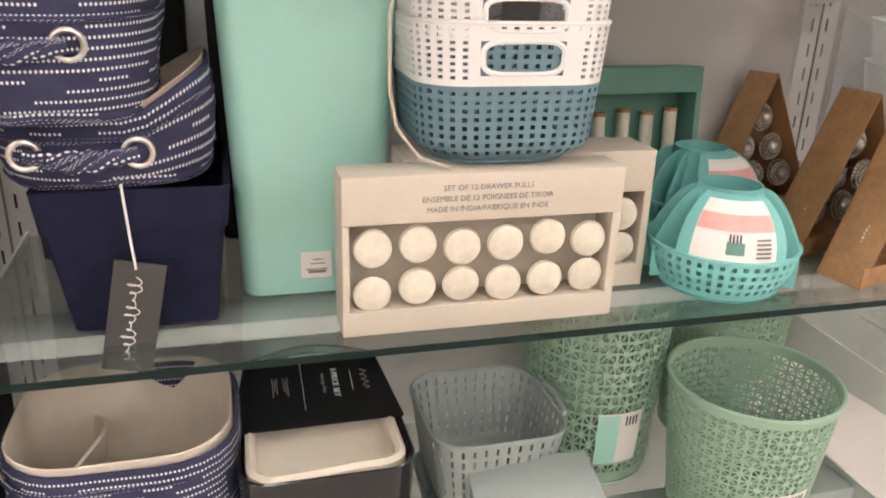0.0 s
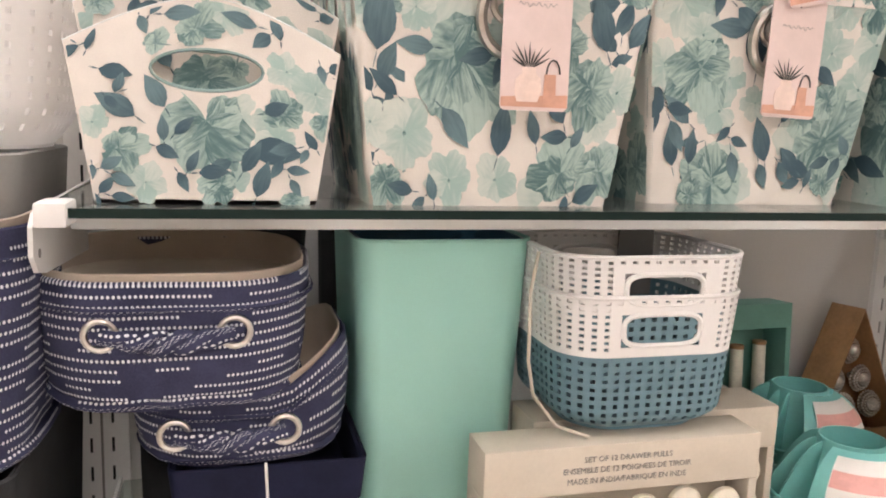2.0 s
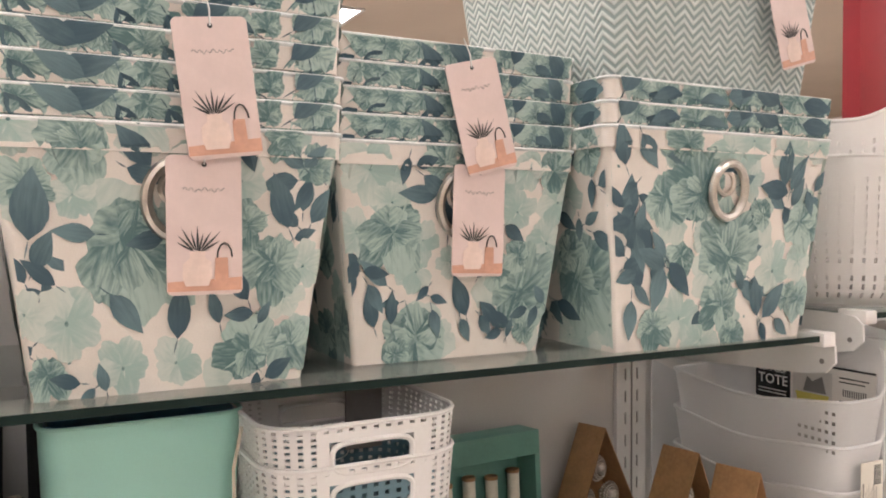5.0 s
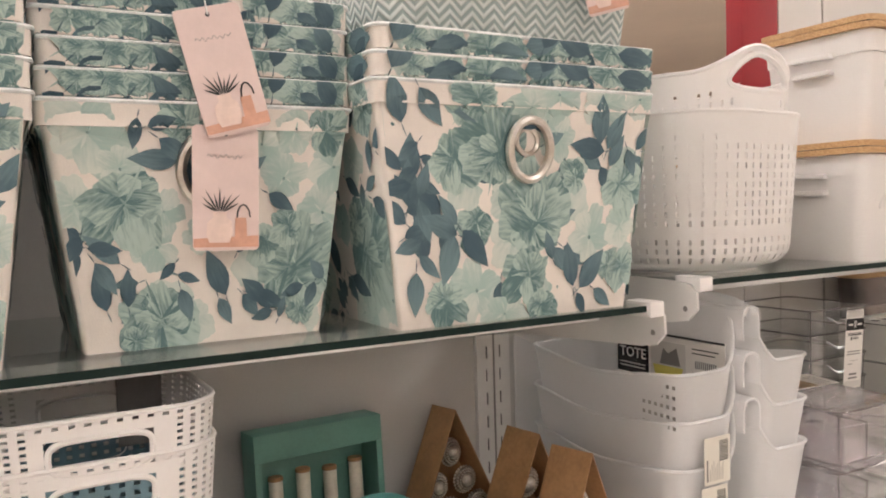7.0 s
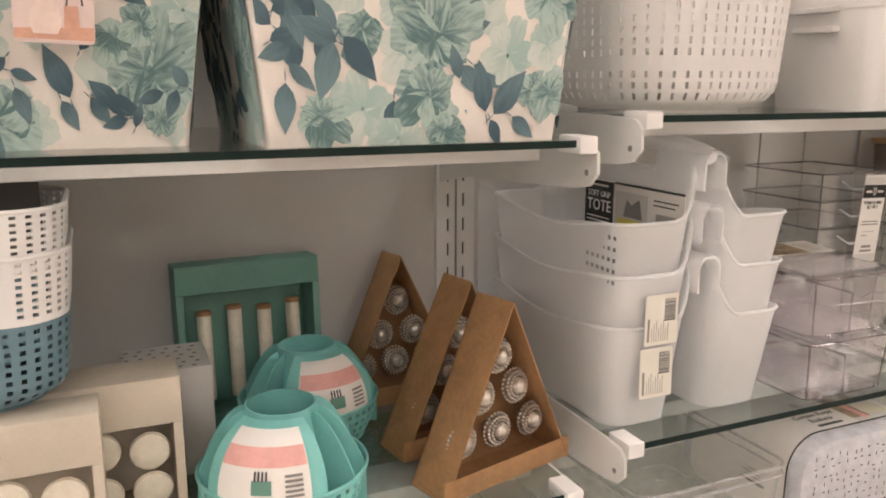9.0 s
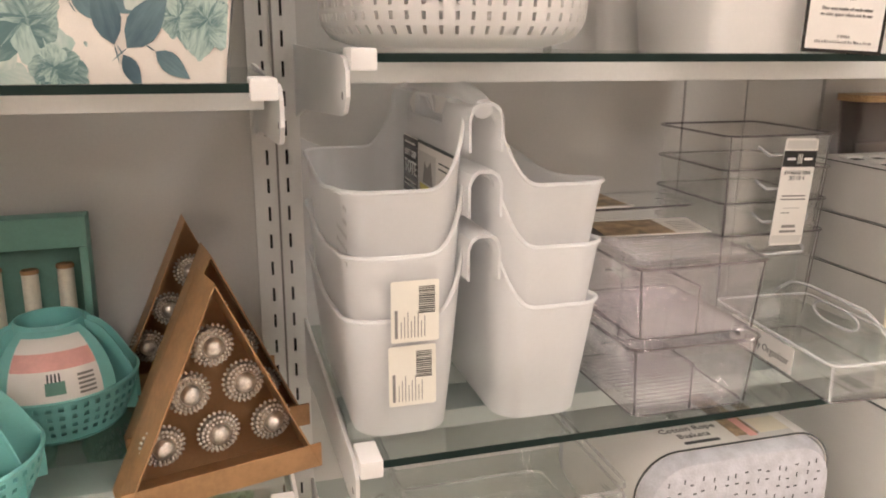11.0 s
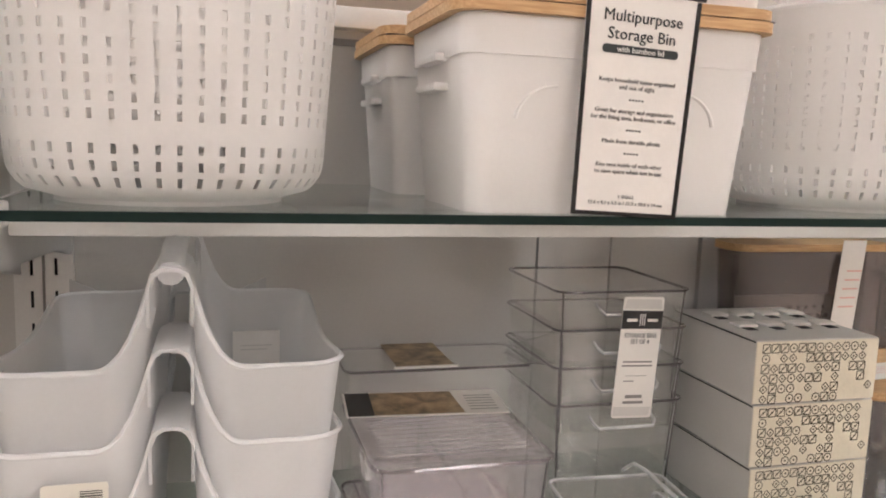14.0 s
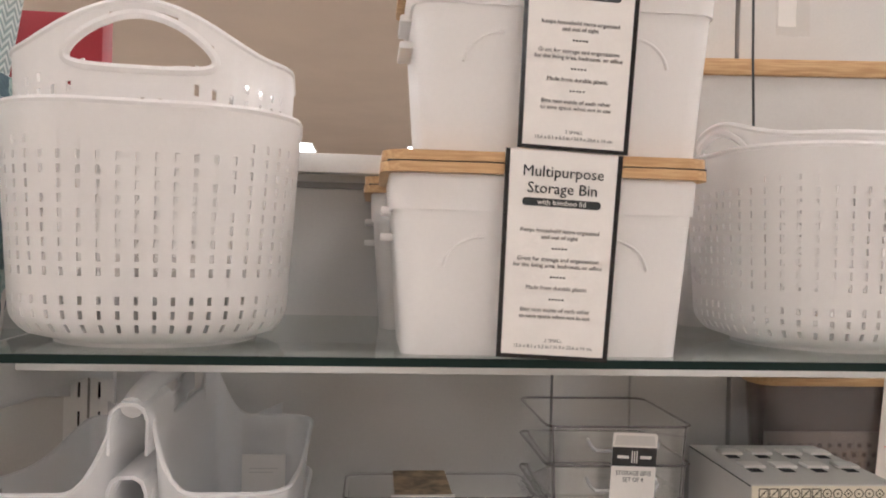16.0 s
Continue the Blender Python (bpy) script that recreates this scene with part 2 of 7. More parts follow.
M = dict(
    panel=plain("panel_paint", (0.56, 0.545, 0.52), 0.55, var=0.06, scale=3.0, bump=0.05),
    metal=plain("white_metal", (0.72, 0.71, 0.69), 0.4, var=0.06, scale=9.0, bump=0.04),
    # near black that stands in for the shade inside slots and holes
    slot=plain("hole_shade", (0.02, 0.02, 0.02), 0.8),
    ceil=plain("ceiling_tile", (0.60, 0.50, 0.41), 0.9, var=0.06, scale=1.0),
    wall=plain("store_wall", (0.66, 0.58, 0.50), 0.8, var=0.06, scale=0.6),
    floor=plain("floor_tile", (0.60, 0.57, 0.53), 0.35, var=0.12, scale=1.5),
    red=plain("red_paint", (0.30, 0.012, 0.022), 0.5, var=0.08),
    pink=plain("sign_board", (0.72, 0.62, 0.58), 0.6, var=0.04, scale=2.0),
    cream=plain("cream_canvas", (0.79, 0.74, 0.685), 0.75, var=0.06, scale=30.0, grain=900, bump=0.25, spec=0.3),
    piping=plain("pale_piping", (0.74, 0.77, 0.76), 0.6, var=0.2, scale=60.0),
    leaf=watercolour("leaf_print", (0.058, 0.105, 0.135), (0.15, 0.235, 0.26), 45.0, 0.35),
    petal=watercolour("petal_print", (0.10, 0.185, 0.19), (0.42, 0.54, 0.50), 70.0, 0.8),
    wash=watercolour("wash_print", (0.36, 0.49, 0.46), (0.60, 0.65, 0.60), 35.0),
    shade=plain("support_grey", (0.30, 0.30, 0.29), 0.85),
    chrome=plain("brushed_nickel", (0.62, 0.58, 0.53), 0.32, metal=1.0, var=0.15, scale=80.0, bump=0.02),
    tag=plain("pink_tag", (0.71, 0.575, 0.545), 0.35, var=0.05, scale=30.0, bump=0.0),
    terra=plain("terracotta_print", (0.64, 0.36, 0.26), 0.4, var=0.12, scale=60.0, bump=0.0),
    terra_lite=plain("peach_print", (0.80, 0.64, 0.57), 0.4, var=0.1, scale=60.0, bump=0.0),
    ink=plain("dark_ink", (0.03, 0.035, 0.035), 0.45, var=0.2, bump=0.0),
    grey_ink=plain("grey_ink", (0.22, 0.21, 0.2), 0.5, var=0.1, bump=0.0),
    string=plain("white_string", (0.8, 0.8, 0.78), 0.5),
    dotted=stitched_navy("stitched_navy_canvas"),
    navy=plain("navy_felt", (0.013, 0.015, 0.038), 0.85, var=0.25, scale=40.0, grain=700, bump=0.4, spec=0.2),
    beige=plain("beige_lining", (0.50, 0.42, 0.34), 0.9, var=0.1, scale=18.0, grain=700, bump=0.3, spec=0.2),
    cream_lining=plain("cream_lining", (0.78, 0.70, 0.58), 0.9, var=0.08, scale=18.0, grain=600, bump=0.4, spec=0.2),
    mint=plain("mint_plastic", (0.42, 0.74, 0.65), 0.42, var=0.04, scale=6.0, grain=500, bump=0.04, translucent=0.1),
    blue=plain("blue_plastic", (0.05, 0.17, 0.27), 0.4, var=0.06),
    white=plain("white_plastic", (0.85, 0.83, 0.81), 0.38, var=0.03, scale=8.0, bump=0.03, translucent=0.1),
    steel_blue=plain("steel_blue_plastic", (0.12, 0.21, 0.25), 0.45, var=0.08, scale=10.0, bump=0.05),
    frost=plain("frosted_plastic", (0.97, 0.972, 0.975), 0.34, var=0.03, scale=7.0, bump=0.05, translucent=0.30, clear=0.50),
    milk=plain("milky_plastic", (0.95, 0.935, 0.92), 0.36, var=0.03, scale=7.0, bump=0.04, translucent=0.42, clear=0.10),
    board=plain("cream_board", (0.58, 0.52, 0.43), 0.75, var=0.07, scale=14.0, bump=0.15),
    knob=plain("cream_knob", (0.68, 0.63, 0.52), 0.6, var=0.12, scale=50.0, bump=0.3),
    jade=plain("jade_paint", (0.125, 0.28, 0.225), 0.55, var=0.12, scale=16.0, bump=0.1),
    kraft=plain("copper_kraft", (0.40, 0.225, 0.105), 0.5, metal=0.2, var=0.2, scale=25.0, grain=200, bump=0.2),
    kraft_in=plain("brown_kraft", (0.34, 0.19, 0.09), 0.75, var=0.15, scale=20.0),
    silver=plain("antique_silver", (0.68, 0.63, 0.57), 0.38, metal=1.0, var=0.3, scale=260.0),
    teal=plain("aqua_plastic", (0.24, 0.61, 0.575), 0.4, var=0.06, scale=10.0, bump=0.05, translucent=0.12),
    paper=plain("white_paper", (0.80, 0.77, 0.73), 0.55, var=0.03, scale=30.0, bump=0.0),
    cream_paper=plain("cream_paper", (0.72, 0.66, 0.53), 0.6, var=0.06, scale=20.0, bump=0.0),
    salmon=plain("salmon_print", (0.76, 0.40, 0.36), 0.5, var=0.1, scale=50.0, bump=0.0),
    black=plain("black_gloss", (0.012, 0.012, 0.013), 0.18, var=0.3, scale=15.0, bump=0.0),
    sage=plain("sage_plastic", (0.34, 0.50, 0.36), 0.42, var=0.08, scale=10.0, bump=0.05, translucent=0.12),
    greyblue=plain("grey_blue_plastic", (0.40, 0.45, 0.43), 0.45, var=0.08, scale=10.0, bump=0.05, translucent=0.15),
    bamboo=wooden("bamboo", (0.46, 0.27, 0.12), (0.62, 0.41, 0.21)),
    pack=plain("white_card", (0.62, 0.60, 0.57), 0.5, var=0.05, scale=10.0, bump=0.05),
    acrylic=clear_plastic("clear_acrylic", (0.98, 0.98, 0.975), gloss=1.2),
    # clear acrylic edges with their glint painted in as milky white and extra gloss
    edge=clear_plastic("edge_glint", (0.9, 0.9, 0.9), gloss=2.4, milk=0.42),
    amber=clear_plastic("tinted_acrylic", (0.70, 0.66, 0.645), gloss=1.3, milk=0.05),
    lilac=clear_plastic("lilac_acrylic", (0.976, 0.962, 0.970), milk=0.035),
    glass_edge=plain("glass_edge", (0.010, 0.022, 0.019), 0.5, var=0.2, bump=0.0, spec=0.15),
    charcoal=plain("charcoal_felt", (0.035, 0.036, 0.037), 0.9, var=0.2, scale=30.0, grain=500, bump=0.3, spec=0.2),
    dark_card=plain("dark_card", (0.055, 0.052, 0.05), 0.6, var=0.15, bump=0.0),
    rope=plain("rope_weave", (0.58, 0.58, 0.62), 0.8, var=0.15, scale=60.0, grain=400, bump=0.5),
    weave=herringbone("sage_weave", (0.66, 0.71, 0.69), (0.27, 0.34, 0.33)),
    yellow=plain("yellow_print", (0.62, 0.55, 0.12), 0.5, bump=0.0),
    photo=plain("photo_print", (0.34, 0.24, 0.14), 0.4, var=0.7, scale=60.0, grain=90, bump=0.0),
    lamp=glow("lamp_diffuser", (1.0, 0.905, 0.845), LAMP),
)
gm = clear_plastic("shelf_glass", (0.77, 0.81, 0.795), gloss=1.0, milk=0.015)
M["glass"] = gm
# edges of clear plastic: the dark look they take is put into the tint
M["dim_edge"] = clear_plastic("edge_shade", (0.62, 0.59, 0.60), gloss=1.5)
M["rib"] = clear_plastic("moulded_rib", (0.93, 0.92, 0.925), gloss=1.4, milk=0.16)
CLEAR = [M[k] for k in ("acrylic", "lilac", "edge", "amber", "dim_edge", "rib")]


# ---------------------------------------------------------------- building helpers
def mesh_of(name, verts, faces, mat, parent=None, label="", smooth=True, uvs=None, loc=None):
    me = bpy.data.meshes.new(name)
    me.from_pydata([tuple(v) for v in verts], [], faces)
    me.validate()
    me.update()
    if uvs is not None:
        lay = me.uv_layers.new(name="UVMap")
        for lp in me.loops:
            lay.data[lp.index].uv = uvs[lp.vertex_index]
    if smooth:
        me.shade_smooth()
        me.set_sharp_from_angle(angle=radians(38))
    for mm in mat if isinstance(mat, (list, tuple)) else [mat]:
        me.materials.append(mm)
    ob = new(name, me)
    if parent is not None:
        ob.parent = parent
    if loc is not None:
        ob.matrix_basis = loc
    if label:
        ob["label"] = label
    if mat in CLEAR:
        ob.visible_shadow = False
    return ob


def part(name, bm, mat, parent=None, label="", smooth=True, loc=None):
    me = bpy.data.meshes.new(name)
    bmesh.ops.recalc_face_normals(bm, faces=bm.faces[:])
    bm.to_mesh(me)
    bm.free()
    if smooth:
        me.shade_smooth()
        me.set_sharp_from_angle(angle=radians(38))
    for mm in mat if isinstance(mat, (list, tuple)) else [mat]:
        me.materials.append(mm)
    ob = new(name, me)
    if parent is not None:
        ob.parent = parent
    if loc is not None:
        ob.matrix_basis = loc
    if label:
        ob["label"] = label
    if mat in CLEAR:
        ob.visible_shadow = False
    return ob


def thing(name, at, label, category, group="", kind=""):
    ob = new(name)
    ob.empty_display_size = 0.02
    ob.matrix_basis = at
    return tagged(ob, label, category, group, kind)


def block(bm, x0, x1, y0, y1, z0, z1, bev=0.0):
    vs = bmesh.ops.create_cube(bm, size=1.0)["verts"]
    for v in vs:
        v.co = Vector((x0 + (v.co.x + 0.5) * (x1 - x0), y0 + (v.co.y + 0.5) * (y1 - y0), z0 + (v.co.z + 0.5) * (z1 - z0)))
    if bev:
        es = list({e for v in vs for e in v.link_edges})
        bmesh.ops.bevel(bm, geom=es, offset=bev, segments=2, affect="EDGES", profile=0.6)


def slab(name, x0, x1, y0, y1, z0, z1, mat, parent=None, label="", bev=0.001):
    bm = bmesh.new()
    block(bm, x0, x1, y0, y1, z0, z1, bev)
    return part(name, bm, mat, parent, label)


def rr(w, d, r, u):
    """Point and outward normal at the share u of the way round a rounded rectangle; it starts in the middle of the front."""
    r = min(r, w / 2 - 1e-4, d / 2 - 1e-4)
    a, b, q = w - 2 * r, d - 2 * r, math.pi * r / 2
    s = (u % 1.0) * (2 * a + 2 * b + 4 * q)
    segs = ((a / 2, 0), (q, 1), (b, 2), (q, 3), (a, 4), (q, 5), (b, 6), (q, 7), (a / 2, 8))
    for ln, k in segs:
        if s <= ln + 1e-12:
            break
        s -= ln
    if k == 0:
        return (s, -d / 2, 0, -1)
    if k == 8:
        return (-a / 2 + s, -d / 2, 0, -1)
    if k == 2:
        return (w / 2, -b / 2 + s, 1, 0)
    if k == 4:
        return (a / 2 - s, d / 2, 0, 1)
    if k == 6:
        return (-w / 2, b / 2 - s, -1, 0)
    cx, cy, a0 = {1: (a / 2, -b / 2, -90), 3: (a / 2, b / 2, 0), 5: (-a / 2, b / 2, 90), 7: (-a / 2, -b / 2, 180)}[k]
    an = radians(a0) + s / r
    return (cx + r * math.cos(an), cy + r * math.sin(an), math.cos(an), math.sin(an))


def rim_shares(w, d, r, nc=6, ns=2):
    """Shares round a rounded rectangle with corners well cut and sides cut ns times."""
    r = min(r, w / 2 - 1e-4, d / 2 - 1e-4)
    a, b, q = w - 2 * r, d - 2 * r, math.pi * r / 2
    tot = 2 * a + 2 * b + 4 * q
    out, s = [], 0.0
    for ln, n in ((a / 2, ns), (q, nc), (b, ns), (q, nc), (a, 2 * ns), (q, nc), (b, ns), (q, nc), (a / 2, ns)):
        out += [(s + ln * i / n) / tot for i in range(n)]
        s += ln
    return out


def vessel(name, w0, d0, w1, d1, h, r, t, mat, parent, label="", top=None, bulge=0.0, nv=6, floor_t=None, wob=0.0, smooth=True, round_foot=0.0, loc=None, ns=2):
    """An open vessel with walls of thickness t, from the foot w0 x d0 to the rim w1 x d1. top(x, y): the rim's height there."""
    us = rim_shares(w1, d1, r, ns=ns)
    n = len(us)
    verts, faces, uvs = [], [], []
    per = 2 * (w1 + d1)

    def pt(u, v, off):
        w, d = w0 + (w1 - w0) * v, d0 + (d1 - d0) * v
        sw = bulge * math.sin(math.pi * min(1, max(0, v)))
        pull = round_foot * max(0.0, 1 - v * h / max(round_foot, 1e-6)) ** 2 if round_foot else 0
        x, y, nx, ny = rr(w + 2 * sw, d + 2 * sw, r, u)
        hh = top(x, y) if top else h
        k = -off - pull
        wv = wob * noise.noise(Vector((x * 14, y * 14, v * 2 + w0 * 50))) if wob else 0
        return (x + nx * (k + wv), y + ny * (k + wv), v * hh)

    rings = [(i / nv, 0.0) for i in range(nv + 1)] + [(1.0 + 0.0, t * 0.5), (1.0, t)] + [(i / nv, t) for i in range(nv - 1, 0, -1)] + [((floor_t or t) / h, t)]
    for k, (v, off) in enumerate(rings):
        for u in us:
            p = list(pt(u, v, off))
            if k == nv + 1:
                p[2] += t * 0.35
            verts.append(p)
            uvs.append((((u + 0.5) % 1.0) * per, v * h))
    for k in range(len(rings) - 1):
        for i in range(n):
            j = (i + 1) % n
            faces.append((k * n + i, k * n + j, (k + 1) * n + j, (k + 1) * n + i))
    faces.append(tuple(range(n - 1, -1, -1)))
    last = (len(rings) - 1) * n
    faces.append(tuple(last + i for i in range(n)))
    return mesh_of(name, verts, faces, mat, parent, label, smooth, uvs, loc)


def shell(name, pts, faces, place, t, mat, parent, label="", smooth=True, mat_of=None):
    """A pierced sheet: flat faces (u, v) laid on place(u, v, offset), with thickness t and walls at every open edge."""
    n = len(pts)
    verts = [place(u, v, 0.0) for u, v in pts] + [place(u, v, t) for u, v in pts]
    out, count = [], {}
    for f in faces:
        out.append(tuple(f))
        out.append(tuple(n + i for i in reversed(f)))
        for a, b in zip(f, (*f[1:], f[0])):
            count[(a, b)] = 1
    for a, b in count:
        if (b, a) not in count:
            out.append((b, a, n + a, n + b))
    return mesh_of(name, verts, out, mat, parent, label, smooth, None)


def pierced(name, us, vs, hole, place, t, mat, parent, label="", closed=True):
    """A sheet cut by the lines us and vs, without the cells for which hole(i, j) is true."""
    nu, nv = len(us), len(vs)
    pts = [(u, v) for v in vs for u in us]
    cols = nu if closed else nu - 1
    faces = []
    for j in range(nv - 1):
        for i in range(cols):
            if not hole(i, j):
                k = (i + 1) % nu
                faces.append((j * nu + i, j * nu + k, (j + 1) * nu + k, (j + 1) * nu + i))
    return shell(name, pts, faces, place, t, mat, parent, label)


def tube(name, path, r, mat, parent, label="", closed=False, res=6, flat=1.0, loc=None):
    """A round bar along a path."""
    P = [Vector(p) for p in path]
    n = len(P)
    verts, faces, uvs, run = [], [], [], 0.0
    s = None
    for i, p in enumerate(P):
        run += (P[i] - P[i - 1]).length if i else 0.0
        a = P[(i - 1) % n] if closed or i else P[0]
        b = P[(i + 1) % n] if closed or i < n - 1 else P[-1]
        d = (b - a).normalized()
        if s is None:
            s = d.cross(Vector((0, 0, 1)))
            s = d.cross(Vector((1, 0, 0))) if s.length < 0.2 else s
        s = s - d * s.dot(d)
        s.normalize()
        q = s.cross(d)
        for k in range(res):
            an = 2 * math.pi * k / res
            verts.append(p + s * (r * math.cos(an)) + q * (r * flat * math.sin(an)))
            uvs.append((run, 2 * math.pi * r * k / res))
    for i in range(n if closed else n - 1):
        for k in range(res):
            a, b = i * res + k, i * res + (k + 1) % res
            c, d = ((i + 1) % n) * res + (k + 1) % res, ((i + 1) % n) * res + k
            faces.append((a, b, c, d))
    if not closed:
        faces += [tuple(range(res - 1, -1, -1)), tuple((n - 1) * res + k for k in range(res))]
    return mesh_of(name, verts, faces, mat, parent, label, uvs=uvs, loc=loc)


def lathe(name, prof, mat, parent, label="", seg=28, loc=None, wave=None):
    """A turned shape from (radius, height) pairs; wave(angle) scales the radius."""
    verts, faces = [], []
    n = len(prof)
    for i in range(seg):
        a = 2 * math.pi * i / seg
        k = wave(a) if wave else 1.0
        verts += [(r * k * math.cos(a), r * k * math.sin(a), z) for r, z in prof]
    for i in range(seg):
        j = (i + 1) % seg
        for p in range(n - 1):
            faces.append((i * n + p, j * n + p, j * n + p + 1, i * n + p + 1))
    faces.append(tuple(i * n for i in range(seg - 1, -1, -1)))
    faces.append(tuple(i * n + n - 1 for i in range(seg)))
    return mesh_of(name, verts, faces, mat, parent, label, loc=loc)


def words(name, text, size, mat, parent, loc, label="", depth=0.0003, align="CENTER"):
    """Raised lettering in the built-in font, turned into a mesh."""
    cu = bpy.data.curves.new(name, "FONT")
    cu.body, cu.size, cu.align_x, cu.align_y, cu.extrude, cu.resolution_u = text, size, align, "CENTER", depth, 2
    tmp = bpy.data.objects.new(name, cu)
    me = bpy.data.meshes.new_from_object(tmp)
    bpy.data.objects.remove(tmp)
    me.materials.clear()
    me.materials.append(mat)
    ob = new(name, me)
    ob.parent = parent
    ob.matrix_basis = loc
    if label:
        ob["label"] = label
    return ob


def facing(x, y, z, rz=0.0, tilt=0.0):
    """A pose for flat things that face the aisle: their x runs along the shelf and their y upwards."""
    return pose(x, y, z, 0, 0, rz) @ pose(0, 0, 0, 90 + tilt, 0, 0)


def bars(name, rows, mat, parent, loc, z=0.0004):
    """Flat printed strokes (x0, x1, y0, y1) in one mesh, standing a hair proud."""
    verts, faces = [], []
    for x0, x1, y0, y1 in rows:
        k = len(verts)
        verts += [(x0, y0, z), (x1, y0, z), (x1, y1, z), (x0, y1, z)]
        faces.append((k, k + 1, k + 2, k + 3))
    return tagged(mesh_of(name, verts, faces, mat, parent, loc=loc, smooth=False), kind="stuff")


def plate(name, outline, t, mat, parent, label="", loc=None):
    """A flat card or panel from an outline in x, y, with thickness t."""
    bm = bmesh.new()
    f = bm.faces.new([bm.verts.new((x, y, 0)) for x, y in outline])
    g = bmesh.ops.extrude_face_region(bm, geom=[f])["geom"]
    bmesh.ops.translate(bm, verts=[e for e in g if isinstance(e, bmesh.types.BMVert)], vec=(0, 0, t))
    return part(name, bm, mat, parent, label, loc=loc)


def card(w, h, r=0.004, n=4):
    out = []
    for cx, cy, a0 in ((w / 2 - r, h / 2 - r, 0), (-w / 2 + r, h / 2 - r, 90), (-w / 2 + r, -h / 2 + r, 180), (w / 2 - r, -h / 2 + r, 270)):
        out += [(cx + r * math.cos(radians(a0 + 90 * i / n)), cy + r * math.sin(radians(a0 + 90 * i / n))) for i in range(n + 1)]
    return out


# ---------------------------------------------------------------- the setting
Y_WALL, Y_FRONT = 0.93, 0.577
tagged(slab("floor", -9, 11, -7, 17, -0.1, 0, M["floor"], bev=0), "pale polished store floor", "floor", kind="structure")
tagged(slab("ceiling", -9, 11, -7, 17, CEIL, CEIL + 0.1, M["ceil"], bev=0), "beige tiled store ceiling", "ceiling", kind="structure")
tagged(slab("wall_north", -9, 11, 17, 17.2, 0, CEIL, M["wall"], bev=0), "beige store wall far behind the shelving", "wall", kind="structure")
tagged(slab("wall_south", -9, 11, -7.2, -7, 0, CEIL, M["wall"], bev=0), "beige store wall behind the aisle", "wall", kind="structure")
tagged(slab("wall_west", -9.2, -9, -7, 17, 0, CEIL, M["wall"], bev=0), "beige store wall", "wall", kind="structure")
tagged(slab("wall_east", 11, 11.2, -7, 17, 0, CEIL, M["wall"], bev=0), "beige store wall", "wall", kind="structure")


def ceiling_light(x, y):
    e = thing("ceiling_light", pose(x, y, CEIL), "white fluorescent panel set into the ceiling", "ceiling light", "ceiling lights")
    slab("diffuser", -0.3, 0.3, -0.6, 0.6, -0.012, -0.006, M["lamp"], e, "glowing diffuser", bev=0)
    bm = bmesh.new()
    for x0, x1, y0, y1 in ((-0.33, 0.33, -0.63, -0.6), (-0.33, 0.33, 0.6, 0.63), (-0.33, -0.3, -0.6, 0.6), (0.3, 0.33, -0.6, 0.6)):
        block(bm, x0, x1, y0, y1, -0.016, 0)
    part("frame", bm, M["metal"], e)
    return e


first_light = ceiling_light(-0.27, 9.35)
for lx in (-7.9, -5.4, -2.9, -0.27, 1.97, 4.6, 7.1, 9.6):
    for ly in (-5.4, -2.45, 0.5, 3.45, 6.4, 9.35, 14.0):
        if (lx, ly) not in ((-0.27, 9.35), (-0.27, 6.4)) and not (lx > 5 and ly > 6):
            copy_thing(first_light, pose(lx, ly, CEIL))

vent = thing("ceiling_vent", pose(2.75, 9.7, CEIL), "dark grey slatted air vent in the ceiling", "vent")
slab("frame", -0.3, 0.3, -0.3, 0.3, -0.01, 0, M["grey_ink"], vent)
for i in range(5):
    slab("slat", -0.26, 0.26, -0.24 + i * 0.11, -0.19 + i * 0.11, -0.02, -0.01, M["ink"], vent)


def sign_panel(name, x0, x1, y, z0, z1, mat, label):
    e = thing(name, pose((x0 + x1) / 2, y, z0), label, "sign")
    w = (x1 - x0) / 2
    slab("board", -w, w, 0, 0.04, 0, z1 - z0, mat, e, bev=0.004)
    return e


# back panels of the shelving, with the white rail along their top
bp = tagged(slab("wall_panel_1", -2.2, 1.295, Y_WALL, Y_WALL + 0.035, 0.1, 1.652, M["panel"], bev=0), "grey painted back panel of the shelving", "wall panel", kind="structure")
tagged(slab("wall_panel_2", 1.517, 3.4, Y_WALL, Y_WALL + 0.035, 0.1, 2.6, M["panel"], bev=0.002), "taller grey painted back panel of the shelving", "wall panel", kind="structure")
tagged(slab("wall_panel_3", 1.392, 1.512, Y_WALL, Y_WALL + 0.035, 0.1, 2.6, M["panel"], bev=0.002), "tall grey painted strip of the back panel", "wall panel", kind="structure")
tagged(slab("wall_panel_4", 1.298, 1.390, Y_WALL, Y_WALL + 0.035, 1.5, 2.6, M["red"], bev=0.002), "deep red painted strip of the back panel", "wall panel", kind="structure")
tagged(slab("wall_panel_5", 1.298, 1.390, Y_WALL, Y_WALL + 0.035, 0.1, 1.499, M["panel"], bev=0), "grey painted strip of the back panel", "wall panel", kind="structure")
tagged(slab("trim_top_rail", -2.2, 1.295, Y_WALL - 0.022, Y_WALL + 0.04, 1.652, 1.674, M["metal"], bev=0.003), "white rail along the top of the back panel", "trim", kind="structure")
# thin dark grey strip laid on the panel below the rail
tagged(slab("trim_dark_strip", -2.2, 1.295, Y_WALL - 0.004, Y_WALL - 0.0005, 1.636, 1.643, M["grey_ink"], bev=0), "dark strip under the top rail", "trim", kind="structure")
